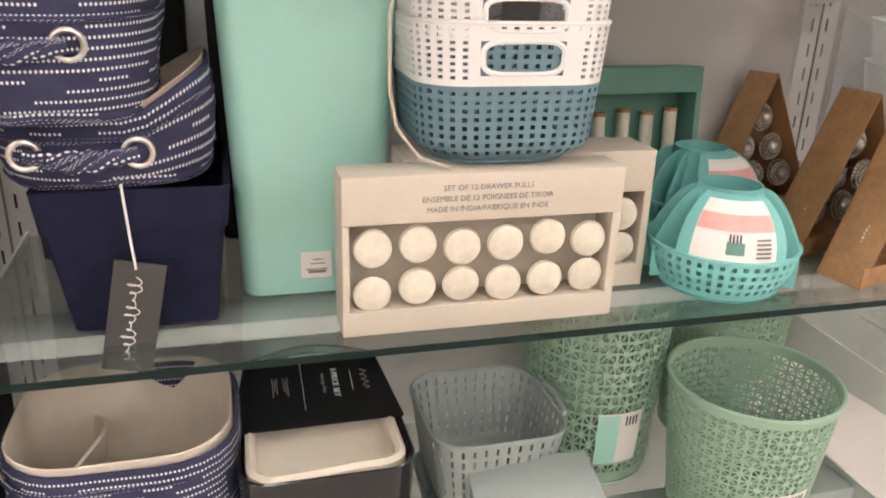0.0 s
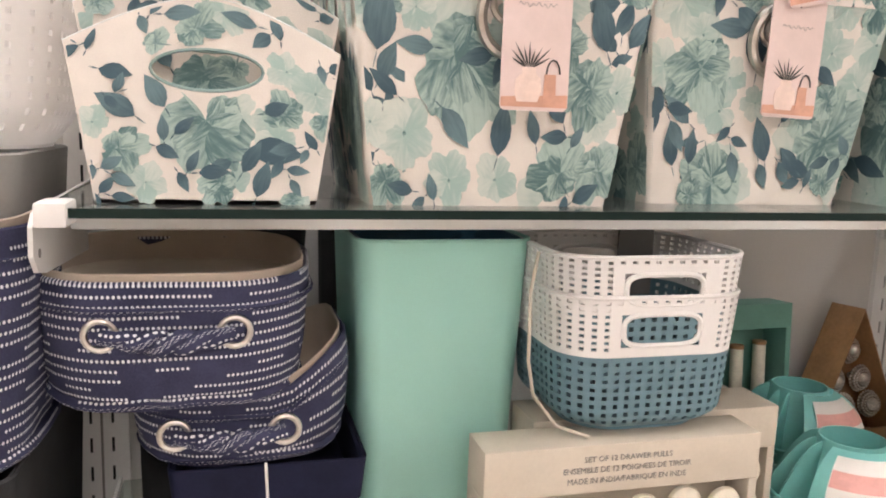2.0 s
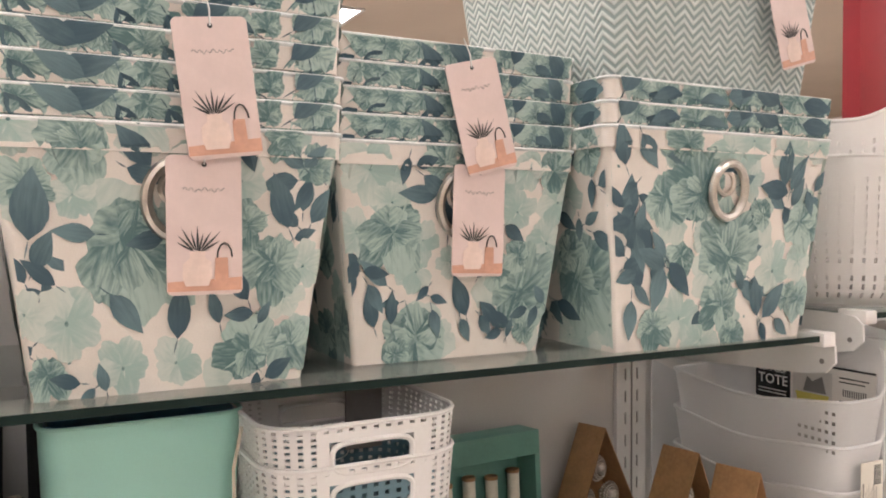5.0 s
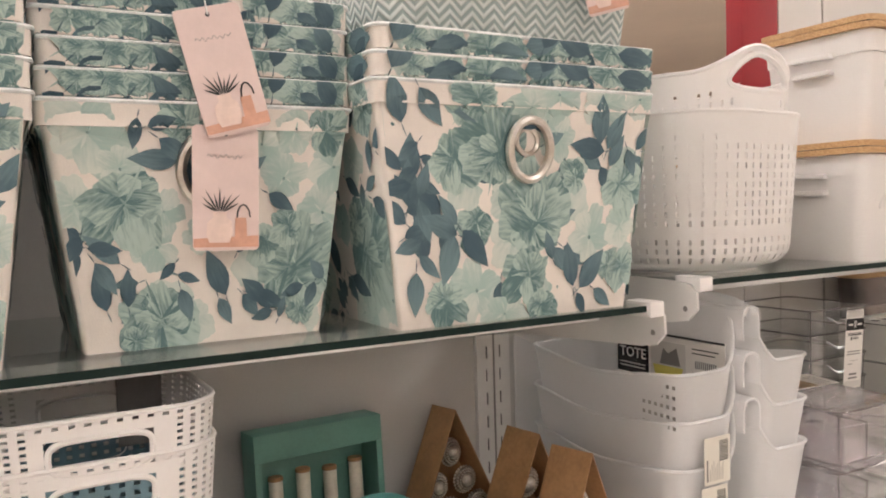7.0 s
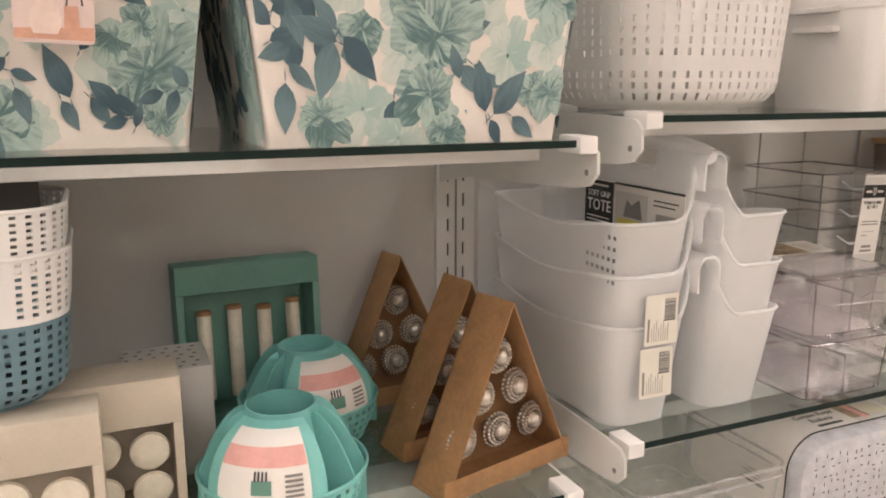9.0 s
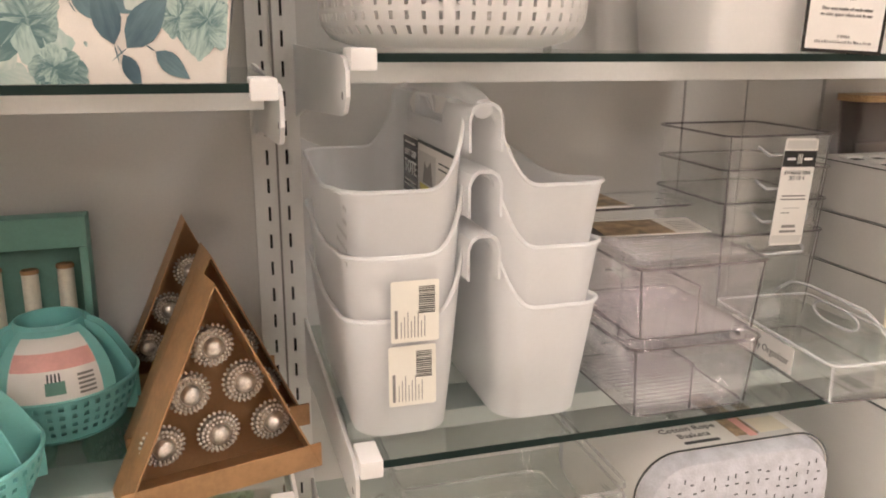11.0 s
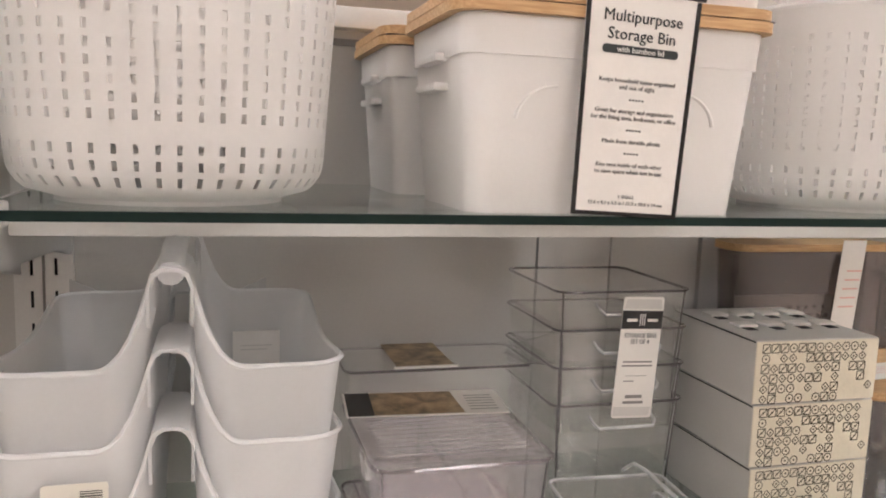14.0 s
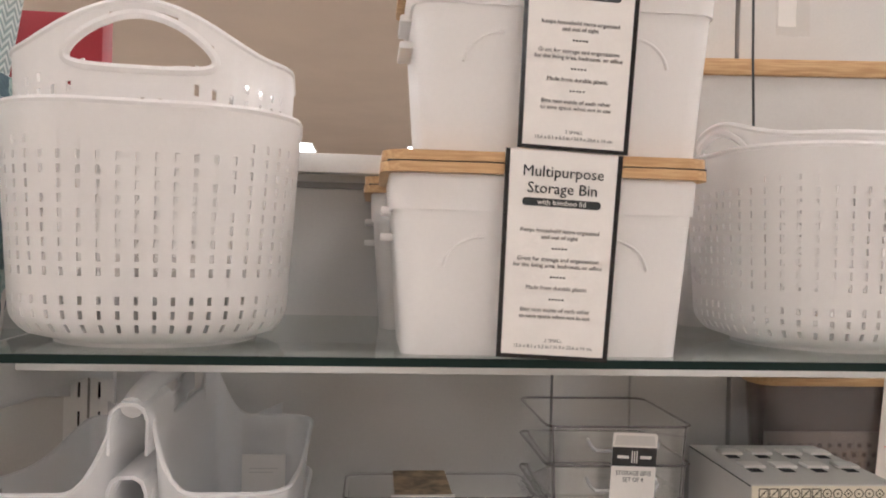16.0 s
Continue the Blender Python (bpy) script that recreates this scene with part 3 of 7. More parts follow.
tagged(slab("base_deck", -2.2, 3.4, 0.5, Y_WALL + 0.035, 0.0, 0.1, M["metal"], bev=0.004), "white metal base of the shelving", "shelf base", kind="structure")


def upright(x, z0, z1):
    """A double row of slots in a folded steel strip."""
    e = thing("slotted_upright", pose(x, Y_WALL, z0), "white steel upright with two rows of slots", "upright", "uprights of the shelving")
    us = [-0.026, -0.0125, -0.0095, -0.0015, 0.0015, 0.0095, 0.0125, 0.026]
    vs = [0.0]
    n = int((z1 - z0) / 0.0325)
    for i in range(n):
        vs += [0.0075 + i * 0.0325, 0.0245 + i * 0.0325]
    vs.append(z1 - z0)
    pierced("face", us, vs, lambda i, j: i in (1, 5) and j % 2 == 1, lambda u, v, o: (u, -0.008 + o, v), 0.002, M["metal"], e, closed=False)
    # the channel's near-black colour paints the shade seen through the slots
    slab("channel", -0.024, 0.024, -0.005, 0, 0, z1 - z0, M["slot"], e, "channel behind the slots, coloured dark for the shade inside", bev=0)
    slab("rib", -0.0012, 0.0012, -0.0092, -0.0082, 0, z1 - z0, M["grey_ink"], e, bev=0)
    slab("side", -0.027, -0.0255, -0.008, 0, 0, z1 - z0, M["metal"], e, bev=0)
    slab("side", 0.0255, 0.027, -0.008, 0, 0, z1 - z0, M["metal"], e, bev=0)
    return e


up1 = upright(0.7715, 0.12, 1.65)
copy_thing(up1, pose(-0.243, Y_WALL, 0.12))
copy_thing(up1, pose(1.79, Y_WALL, 0.12))


def bracket_arm(x, z, side):
    """One shelf arm: a tapered plate from the upright, with a white clip that grips the glass's front corner."""
    e = thing("shelf_bracket", pose(x, 0, z), "white steel shelf bracket with a plastic clip", "bracket", "brackets under the glass shelves")
    pts = [(Y_FRONT + 0.022, -0.002), (Y_WALL - 0.008, 0.004), (Y_WALL - 0.008, -0.075), (Y_WALL - 0.09, -0.06), (Y_FRONT + 0.03, -0.046), (Y_FRONT + 0.008, -0.042), (Y_FRONT - 0.004, -0.030), (Y_FRONT - 0.003, -0.012), (Y_FRONT + 0.006, -0.004)]
    bm = bmesh.new()
    f = bm.faces.new([bm.verts.new((-0.0015, y, zz)) for y, zz in pts])
    g = bmesh.ops.extrude_face_region(bm, geom=[f])["geom"]
    bmesh.ops.translate(bm, verts=[q for q in g if isinstance(q, bmesh.types.BMVert)], vec=(0.003, 0, 0))
    part("arm", bm, M["metal"], e)
    x0, x1 = (0.002, 0.021) if side > 0 else (-0.021, -0.002)
    slab("clip", x0, x1, Y_FRONT - 0.005, Y_FRONT + 0.03, -0.012, 0.0035, M["white"], e, "white plastic clip", bev=0.002)
    bm = bmesh.new()
    bmesh.ops.create_cone(bm, cap_ends=True, segments=10, radius1=0.003, radius2=0.003, depth=0.004, matrix=Matrix.Translation((0, Y_FRONT + 0.012, -0.03)) @ Matrix.Rotation(math.pi / 2, 4, "Y"))
    part("rivet", bm, M["grey_ink"], e)
    return e


def glass_shelf(x0, x1, z, bar=True):
    e = thing("glass_shelf", pose(x0, 0, z), "clear glass shelf with a dark green polished edge", "shelf", "glass shelves")
    w = x1 - x0
    o = slab("pane", 0, w, Y_FRONT + 0.0015, Y_WALL - 0.012, -0.0065, 0, M["glass"], e, bev=0)
    o.visible_shadow = False
    slab("front_edge", 0, w, Y_FRONT, Y_FRONT + 0.0012, -0.0065, -0.0002, M["glass_edge"], e, "dark polished edge", bev=0)
    bm = bmesh.new()
    block(bm, 0.003, w - 0.003, 0.664, 0.72, -0.0255, -0.0069, 0.002)
    part("support_rail", bm, M["metal"], e, "white steel rail under the glass")
    return e


T1, L1, B1 = 1.471, 1.136, 0.83
T2, M2, B2 = 1.491, 1.172, 0.957
for z in (T1, L1, B1):
    glass_shelf(-0.222, 0.747, z)
    bracket_arm(-0.225, z, 1)
    bracket_arm(0.750, z, -1)
for z in (T2, M2, B2):
    glass_shelf(0.799, 1.745, z)
    bracket_arm(0.796, z, 1)
    bracket_arm(1.748, z, -1)


# ---------------------------------------------------------------- printed florals
def leaf_shape(x, y, ang, ln, wd):
    """Outline of one leaf from its stem end at (x, y)."""
    out = []
    for k in range(7):
        s = k / 6
        out.append((s * ln, wd * math.sin(math.pi * s ** 0.85) * (1 - 0.25 * s)))
    for k in range(5, 0, -1):
        s = k / 6
        out.append((s * ln, -wd * math.sin(math.pi * s ** 0.85) * (1 - 0.25 * s)))
    ca, sa = math.cos(radians(ang)), math.sin(radians(ang))
    return [(x + px * ca - py * sa, y + px * sa + py * ca) for px, py in out]


def petal_shape(x, y, ang, ln, wd, rng):
    out = []
    ph, p2 = rng.random() * 6, rng.random() * 6
    for k in range(17):
        a = -math.pi / 2 + math.pi * k / 16
        ruffle = 1 + 0.07 * math.sin(5 * a + ph) + 0.045 * math.sin(9 * a + p2)
        out.append((ln * (0.42 + 0.58 * max(0.0, math.cos(a)) ** 0.8 * ruffle), wd * math.sin(a) * ruffle))
    out = [(0, 0)] + out
    ca, sa = math.cos(radians(ang)), math.sin(radians(ang))
    return [(x + px * ca - py * sa, y + px * sa + py * ca) for px, py in out]


def clip_poly(poly, x0, x1, y0, y1):
    """Cut an outline to a rectangle."""
    for ax, lim, keep_low in ((0, x0, False), (0, x1, True), (1, y0, False), (1, y1, True)):
        res = []
        for a, b in zip(poly, poly[1:] + poly[:1]):
            ia, ib = (a[ax] <= lim) == keep_low or a[ax] == lim, (b[ax] <= lim) == keep_low or b[ax] == lim
            if ia:
                res.append(a)
            if ia != ib and a[ax] != b[ax]:
                s = (lim - a[ax]) / (b[ax] - a[ax])
                res.append((a[0] + s * (b[0] - a[0]), a[1] + s * (b[1] - a[1])))
        poly = res
        if len(poly) < 3:
            return []
    return poly


def print_of(name, leaves, blooms, w, h, seed, parent, on_face, avoid=None):
    """A printed face: washes, petals and leaves, each a hair above the one below. Leaves are (x, y, angle, length) and blooms
    (x, y, radius) in shares of the face; on_face(x, y, lift) lays them on the bin."""
    rng = random.Random(seed)
    layers = []

    def petal(which, x, y, a, ln, wd):
        layers.append((which, petal_shape(x, y, a, ln, wd, rng), (x, y, a, ln, wd)))

    def leaf(which, x, y, a, ln, wd):
        layers.append((which, leaf_shape(x, y, a, ln, wd), (x, y, a, ln, wd)))

    leaves, blooms = list(leaves), list(blooms)
    taken = [(x, y) for x, y, *_ in leaves + blooms]
    for _ in range(240):
        x, y = rng.uniform(-0.49, 0.49), rng.uniform(0.02, 1.0)
        if all(math.hypot(x - a, (y - b) * h / w) > 0.112 for a, b in taken):
            taken.append((x, y))
            pick = rng.random()
            if pick < 0.38:
                a0 = rng.uniform(0, 360)
                ca, sa = 0.05 * math.cos(radians(a0)), 0.05 * math.sin(radians(a0)) * w / h
                leaves += [(x + ca, y + sa, a0 + 8, rng.uniform(0.1, 0.14)), (x, y, a0 + 62, rng.uniform(0.08, 0.12)), (x - ca * 0.8, y - sa * 0.8, a0 - 58, rng.uniform(0.08, 0.11))]
            elif pick < 0.62:
                blooms.append((x, y, rng.uniform(0.07, 0.1)))
            else:
                blooms.append((x, y, -rng.uniform(0.075, 0.11)))
    for bx, by, br in blooms:
        r, x, y = abs(br) * w, bx * w, by * h
        face_to = rng.uniform(0, 360)
        if br < 0:
            for k in range(5):
                petal(2, x, y, 72 * k + face_to + rng.uniform(-10, 10), r * rng.uniform(0.85, 1.1), r * rng.uniform(0.38, 0.5))
            for k in range(4):
                leaf(2, x, y, face_to + 90 * k, r * 0.4, r * 0.04)
            leaf(1, x, y, face_to, r * 0.16, r * 0.06)
            continue
        petal(2, x + rng.uniform(-0.5, 0.5) * r, y + rng.uniform(-0.5, 0.5) * r, rng.uniform(0, 360), r, r * 0.6)
        n_out = 9 if r > 0.13 * w else 6
        for k in range(n_out):
            a = 360 * k / n_out + rng.uniform(-14, 14)
            far = 0.78 + 0.30 * math.cos(radians(a - face_to))
            petal(1, x, y, face_to + a, r * far * rng.uniform(0.95, 1.2), r * rng.uniform(0.36, 0.5))
        for k in range(n_out - 2):
            a = face_to + rng.uniform(-110, 110)
            petal(1, x - 0.15 * r * math.cos(radians(face_to)), y - 0.15 * r * math.sin(radians(face_to)), a, r * rng.uniform(0.5, 0.85), r * rng.uniform(0.16, 0.3))
        for k in range(n_out):
            leaf(1, x, y, face_to + rng.uniform(-120, 120), r * rng.uniform(0.45, 0.9), r * rng.uniform(0.03, 0.07))
    for lx, ly, la, ll in leaves:
        leaf(0, lx * w, ly * h, la, ll * w, ll * w * rng.uniform(0.23, 0.30))
        leaf(0, lx * w, ly * h, la + 180 + rng.uniform(-15, 15), ll * w * 0.3, 0.0006)
    groups = {0: ([], [], []), 1: ([], [], []), 2: ([], [], [])}
    for k, (which, poly, (ox, oy, ang, ln, wd)) in enumerate(sorted(layers, key=lambda q: -q[0])):
        poly = clip_poly(poly, -w / 2, w / 2, 0.0, h)
        if len(poly) < 3:
            continue
        if avoid and any(((p[0] - avoid[0]) / avoid[2]) ** 2 + ((on_face(p[0], p[1], 0)[2] - avoid[1]) / avoid[3]) ** 2 < 1.0 for p in poly):
            continue
        vs, fs, uv = groups[which]
        lift = 0.00025 + 0.000004 * k
        b = len(vs)
        poly = poly + [(sum(p[0] for p in poly) / len(poly), sum(p[1] for p in poly) / len(poly))]
        ca, sa = math.cos(radians(ang)), math.sin(radians(ang))
        for x, y in poly:
            vs.append(on_face(x, y, lift))
            uv.append((((x - ox) * ca + (y - oy) * sa) / ln, (-(x - ox) * sa + (y - oy) * ca) / max(wd, 1e-4)))
        n = len(poly) - 1
        fs += [(b + i, b + (i + 1) % n, b + n) for i in range(n)]
    for which, nm, mt in ((2, "wash_print", "wash"), (1, "petal_print", "petal"), (0, "leaf_print", "leaf")):
        vs, fs, uv = groups[which]
        if fs:
            tagged(mesh_of(nm, vs, fs, M[mt], parent, smooth=False, uvs=uv), kind="stuff")


FACE_A = ([(-0.44, 0.58, 80, 0.21), (-0.25, 0.60, 175, 0.13), (-0.38, 0.42, 140, 0.12), (-0.08, 0.85, 130, 0.15), (0.37, 0.62, 112, 0.19), (0.45, 0.64, 62, 0.14), (-0.22, 0.38, 310, 0.16), (-0.15, 0.84, 340, 0.12),
           (0.0, 0.20, 86, 0.18), (0.15, 0.25, 110, 0.12), (0.40, 0.86, 50, 0.10), (0.40, 0.86, 150, 0.11)],
          [(-0.15, 0.56, 0.21), (0.43, 0.86, 0.08), (0.32, 0.49, 0.13), (0.26, 0.12, 0.13), (0.42, 0.16, 0.12), (-0.44, 0.10, 0.08), (-0.36, 0.29, -0.12), (0.0, 0.11, -0.09), (-0.27, 0.93, 0.12)])
FACE_B = ([(-0.10, 0.77, 178, 0.17), (-0.33, 0.36, 140, 0.15), (-0.40, 0.17, 100, 0.14), (-0.32, 0.18, 84, 0.13), (0.06, 0.20, 115, 0.18), (0.03, 0.19, 300, 0.11), (0.13, 0.20, 310, 0.11), (0.17, 0.20, 340, 0.16), (-0.05, 0.60, 100, 0.20), (0.22, 0.63, 330, 0.12)],
          [(-0.29, 0.60, 0.17), (0.32, 0.31, 0.20), (-0.20, 0.12, 0.18), (0.28, 0.70, -0.09), (-0.38, 0.87, -0.13), (0.42, 0.90, 0.10), (-0.08, 0.92, 0.09)])
FACE_C = ([(-0.44, 0.83, 100, 0.14), (-0.38, 0.97, 305, 0.13), (-0.27, 0.42, 125, 0.11), (-0.27, 0.38, 155, 0.14), (-0.28, 0.38, 250, 0.16), (-0.25, 0.40, 310, 0.15), (0.32, 0.73, 172, 0.15), (0.30, 0.76, 95, 0.16), (0.33, 0.74, 62, 0.14),
           (0.22, 0.12, 105, 0.15), (0.25, 0.11, 50, 0.16), (0.32, 0.10, 325, 0.11), (0.24, 0.09, 300, 0.09), (0.12, 0.25, 110, 0.10)],
          [(-0.28, 0.70, 0.11), (-0.12, 0.70, 0.14), (0.05, 0.42, 0.16), (0.02, 0.20, 0.12), (0.40, 0.58, 0.12), (-0.33, 0.12, 0.09), (-0.20, 0.13, -0.10), (0.28, 0.35, -0.10), (0.12, 0.80, -0.08), (0.45, 0.20, 0.08), (0.20, 0.62, 0.07), (-0.18, 0.95, 0.09)])
FACE_D = ([(-0.29, 0.48, 135, 0.20), (-0.17, 0.50, 115, 0.16), (-0.23, 0.68, 115, 0.17), (0.18, 0.30, 2, 0.24), (0.15, 0.17, 62, 0.16), (0.22, 0.04, 75, 0.17), (0.23, 0.50, 35, 0.12), (-0.40, 0.78, 330, 0.14), (0.10, 0.22, 200, 0.12)],
          [(-0.01, 0.42, 0.20), (-0.37, 0.32, 0.12), (0.32, 0.52, 0.10), (0.05, 0.12, 0.10), (0.30, 0.76, -0.08), (-0.28, 0.12, -0.10), (-0.05, 0.86, 0.10)])


def hang_tag(at, tilt, label="pink card tag with a potted plant picture"):
    """A swing tag on a white loop: rounded card, printed pot, cup, plant and shelf."""
    e = thing("hang_tag", at @ pose(0, 0, 0, 0, 0, tilt), label, "tag", "tags on the floral bins")
    c = plate("card", card(0.050, 0.094, 0.004), 0.0008, M["tag"], e)
    plate("printed_shelf", [(-0.0245, -0.0445), (0.0245, -0.0445), (0.0245, -0.0355), (-0.0245, -0.038)], 0.0003, M["terra"], c, loc=pose(0, 0, 0.0009))
    plate("printed_pot", [(-0.013, -0.041), (0.002, -0.041), (0.0045, -0.034), (0.004, -0.025), (0.0, -0.022), (0.0, -0.0175), (-0.010, -0.0175), (-0.010, -0.022), (-0.0145, -0.026), (-0.015, -0.035)], 0.0003, M["terra_lite"], c, loc=pose(0, 0, 0.0013))
    plate("printed_cup", [(0.006, -0.040), (0.0155, -0.039), (0.015, -0.022), (0.0065, -0.022)], 0.0003, M["terra"], c, loc=pose(0, 0, 0.0013))
    tube("printed_loop", [(0.008 + 0.007 * (1 - math.cos(a)) / 1.4, -0.022 + 0.010 * math.sin(a), 0.0014) for a in (0, 0.5, 1.0, 1.5, 2.0, 2.6, 3.1)], 0.0006, M["ink"], c)
    vs, fs = [], []
    for k in range(9):
        sh = leaf_shape(-0.005 + (k - 4) * 0.0006, -0.0178, 90 - (k - 4) * 15, 0.013 + 0.008 * ((k * 7) % 5) / 5, 0.0008)
        b = len(vs)
        vs += [(x, y, 0.0012 + k * 2e-5) for x, y in sh]
        fs.append(tuple(range(b, b + len(sh))))
    mesh_of("printed_plant", vs, fs, M["ink"], c, smooth=False)
    tube("script_line", [(-0.014 + 0.0009 * k, 0.024 + 0.0012 * math.sin(k * 1.3) + 0.0006 * math.sin(k * 0.5), 0.0009) for k in range(32)], 0.00022, M["grey_ink"], c)
    lathe("eyelet", [(0.0009, 0), (0.0016, 0.0003), (0.0018, 0.0)], M["ink"], c, seg=10, loc=pose(0, 0.041, 0.001))
    tube("string", [(0, 0.041, 0.001), (0.001, 0.052, 0.001), (0.0, 0.066, -0.002)], 0.0006, M["string"], e)
    return e


def floral_bin(at, w0, w1, d0, d1, h, face, side, seed, ring=True, group="nested floral bins"):
    e = thing("floral_bin", at, "cream canvas storage bin printed with teal flowers and leaves, stacked nested", "storage bin", group)
    step = 0.021
    vessel("body", w0, d0, w1, d1, h, 0.008, 0.0022, M["cream"], e, nv=3)
    vessel("rim_band", w1 + 0.003, d1 + 0.003, w1 + 0.0042, d1 + 0.0042, step - 0.003, 0.009, 0.0014, M["cream"], e, nv=2, loc=pose(0, 0, h - step + 0.002))
    us = rim_shares(w1 + 0.005, d1 + 0.005, 0.009)
    for z in (h - 0.0006,):
        tube("piping", [(*rr(w1 + 0.005, d1 + 0.005, 0.009, u)[:2], z) for u in us], 0.0018, M["piping"], e, closed=True, res=6)

    def wid(y):
        return (w0 + (w1 - w0) * y / h) / w1

    def front(x, y, lift):
        out = 0.0027 if y > h - step + 0.002 else 0.0
        return (x * wid(y), -(d0 + (d1 - d0) * y / h) / 2 - lift - out - 0.0002, y)

    def left(x, y, lift):
        out = 0.0027 if y > h - step + 0.002 else 0.0
        return (-(w0 + (w1 - w0) * y / h) / 2 - lift - out - 0.0002, -x * (d0 + (d1 - d0) * y / h) / d1, y)

    def right(x, y, lift):
        out = 0.0027 if y > h - step + 0.002 else 0.0
        return ((w0 + (w1 - w0) * y / h) / 2 + lift + out + 0.0002, x * (d0 + (d1 - d0) * y / h) / d1, y)

    if not ring:
        rng = random.Random(seed + 9)
        extra_leaves = [(-0.45 + 0.1 * k + rng.uniform(-0.03, 0.03), rng.uniform(0.9, 0.97), rng.uniform(0, 360), rng.uniform(0.12, 0.17)) for k in range(10)]
        extra_blooms = [(-0.42 + 0.12 * k + rng.uniform(-0.03, 0.03), rng.uniform(0.93, 0.98), rng.uniform(0.06, 0.09)) for k in range(8)]
        face, side = [(list(f[0]) + extra_leaves, list(f[1]) + extra_blooms) for f in (face, side)]
    print_of("print", *face, w1 * 0.985, h, seed, e, front)
    print_of("print", *side, d1 * 0.985, h, seed + 1, e, left)
    print_of("print", *side, d1 * 0.985, h, seed + 2, e, right)
    if not ring:
        print_of("print", *face, w1 * 0.985, h, seed + 3, e, lambda x, y, lift: (-front(x, y, lift)[0], -front(x, y, lift)[1], y))
    if ring:
        yr = h * 0.75
        yy = -(d0 + (d1 - d0) * 0.75) / 2
        ring_path = [(0.0215 * math.cos(a), yy - 0.006 - 0.003 * math.sin(a), yr - 0.004 + 0.026 * math.sin(a)) for a in [2 * math.pi * k / 36 for k in range(36)]]
        tube("pull_ring", ring_path, 0.0042, M["chrome"], e, "brushed nickel ring", closed=True, res=8)
        tube("eyelet", [(0.0115 * math.cos(a), yy - 0.0015, yr + 0.004 + 0.0115 * math.sin(a)) for a in [2 * math.pi * k / 20 for k in range(20)]], 0.0026, M["chrome"], e, "nickel eyelet", closed=True, res=6)
        slab("ring_loop", -0.006, 0.006, yy - 0.008, yy, yr + 0.014, yr + 0.022, M["leaf"], e, "fabric loop", bev=0.002)
    return e


def floral_stack(x, y, rz, w0, w1, d0, d1, h, face, side, count, seed):
    floral_bin(pose(x, y, T1, 0, 0, rz), w0, w1, d0, d1, h, face, side, seed)
    one = floral_bin(pose(x, y, T1 + 0.0212, 0, 0, rz), w0, w1, d0, d1, h, side, face, seed + 5, ring=False)
    for k in range(2, count):
        copy_thing(one, pose(x + 0.0008 * (k % 3 - 1), y, T1 + 0.0212 * k, 0, 0, rz + 0.5 * (k % 3 - 1) + 180 * (k % 2)))
    return one


floral_stack(0.083, 0.715, 0, 0.186, 0.234, 0.21, 0.25, 0.186, FACE_A, FACE_B, 6, 11)
floral_stack(0.322, 0.745, 0, 0.186, 0.234, 0.21, 0.25, 0.186, FACE_B, FACE_A, 5, 23)
floral_stack(0.590, 0.715, 0, 0.250, 0.296, 0.25, 0.28, 0.206, FACE_C, FACE_B, 3, 37)


def floral_carrier(at, seed):
    """A gabled magazine carrier: two tall panels with an oval grip, low sides and a bottom."""
    e = thing("floral_carrier", at, "cream gabled carrier with an oval grip and grey-green flower print", "carrier", "nested floral carriers")
    w0, w1, hs, hp, d = 0.072, 0.088, 0.103, 0.136, 0.15

    def outline(n=10):
        pts = [(-w0, 0), (w0, 0), (w1, hs)]
        for k in range(1, 2 * n):
            s = k / (2 * n)
            x = w1 * (1 - 2 * s)
            q = abs(x) / w1
            pts.append((x, hs + (hp - hs) * (1 - q ** 1.5)))
        pts.append((-w1, hs))
        return pts

    oval = [(0.036 * math.cos(a), 0.089 + 0.0135 * math.sin(a)) for a in [2 * math.pi * k / 24 for k in range(24)]]
    for nm, y in (("front_panel", -d / 2), ("back_panel", d / 2)):
        bm = bmesh.new()
        ov = [bm.verts.new((x, 0, z)) for x, z in outline()]
        iv = [bm.verts.new((x, 0, z)) for x, z in oval]
        es = [bm.edges.new((a, b)) for a, b in zip(ov, ov[1:] + ov[:1])] + [bm.edges.new((a, b)) for a, b in zip(iv, iv[1:] + iv[:1])]
        bmesh.ops.triangle_fill(bm, use_beauty=True, edges=es)
        g = bmesh.ops.extrude_face_region(bm, geom=bm.faces[:])["geom"]
        bmesh.ops.translate(bm, verts=[q for q in g if isinstance(q, bmesh.types.BMVert)], vec=(0, 0.0024, 0))
        part(nm, bm, M["cream"], e, loc=pose(0, y, 0))
    for s in (-1, 1):
        bm = bmesh.new()
        q = [bm.verts.new(p) for p in ((s * w0, -d / 2 + 0.002, 0), (s * w0, d / 2, 0), (s * w1 * 0.99, d / 2, hs * 0.97), (s * w1 * 0.99, -d / 2 + 0.002, hs * 0.97))]
        f = bm.faces.new(q)
        g = bmesh.ops.extrude_face_region(bm, geom=[f])["geom"]
        bmesh.ops.translate(bm, verts=[v for v in g if isinstance(v, bmesh.types.BMVert)], vec=(-s * 0.002, 0, 0))
        part("side_panel", bm, M["cream"], e)
    slab("base", -w0, w0, -d / 2, d / 2, 0, 0.003, M["cream"], e, bev=0)
    tube("edge_binding", [(x, -d / 2 + 0.001, z) for x, z in outline()[2:]], 0.001, M["piping"], e, res=5)
    tube("grip_binding", [(x, -d / 2, z) for x, z in oval], 0.0012, M["petal"], e, closed=True, res=5)
    return e


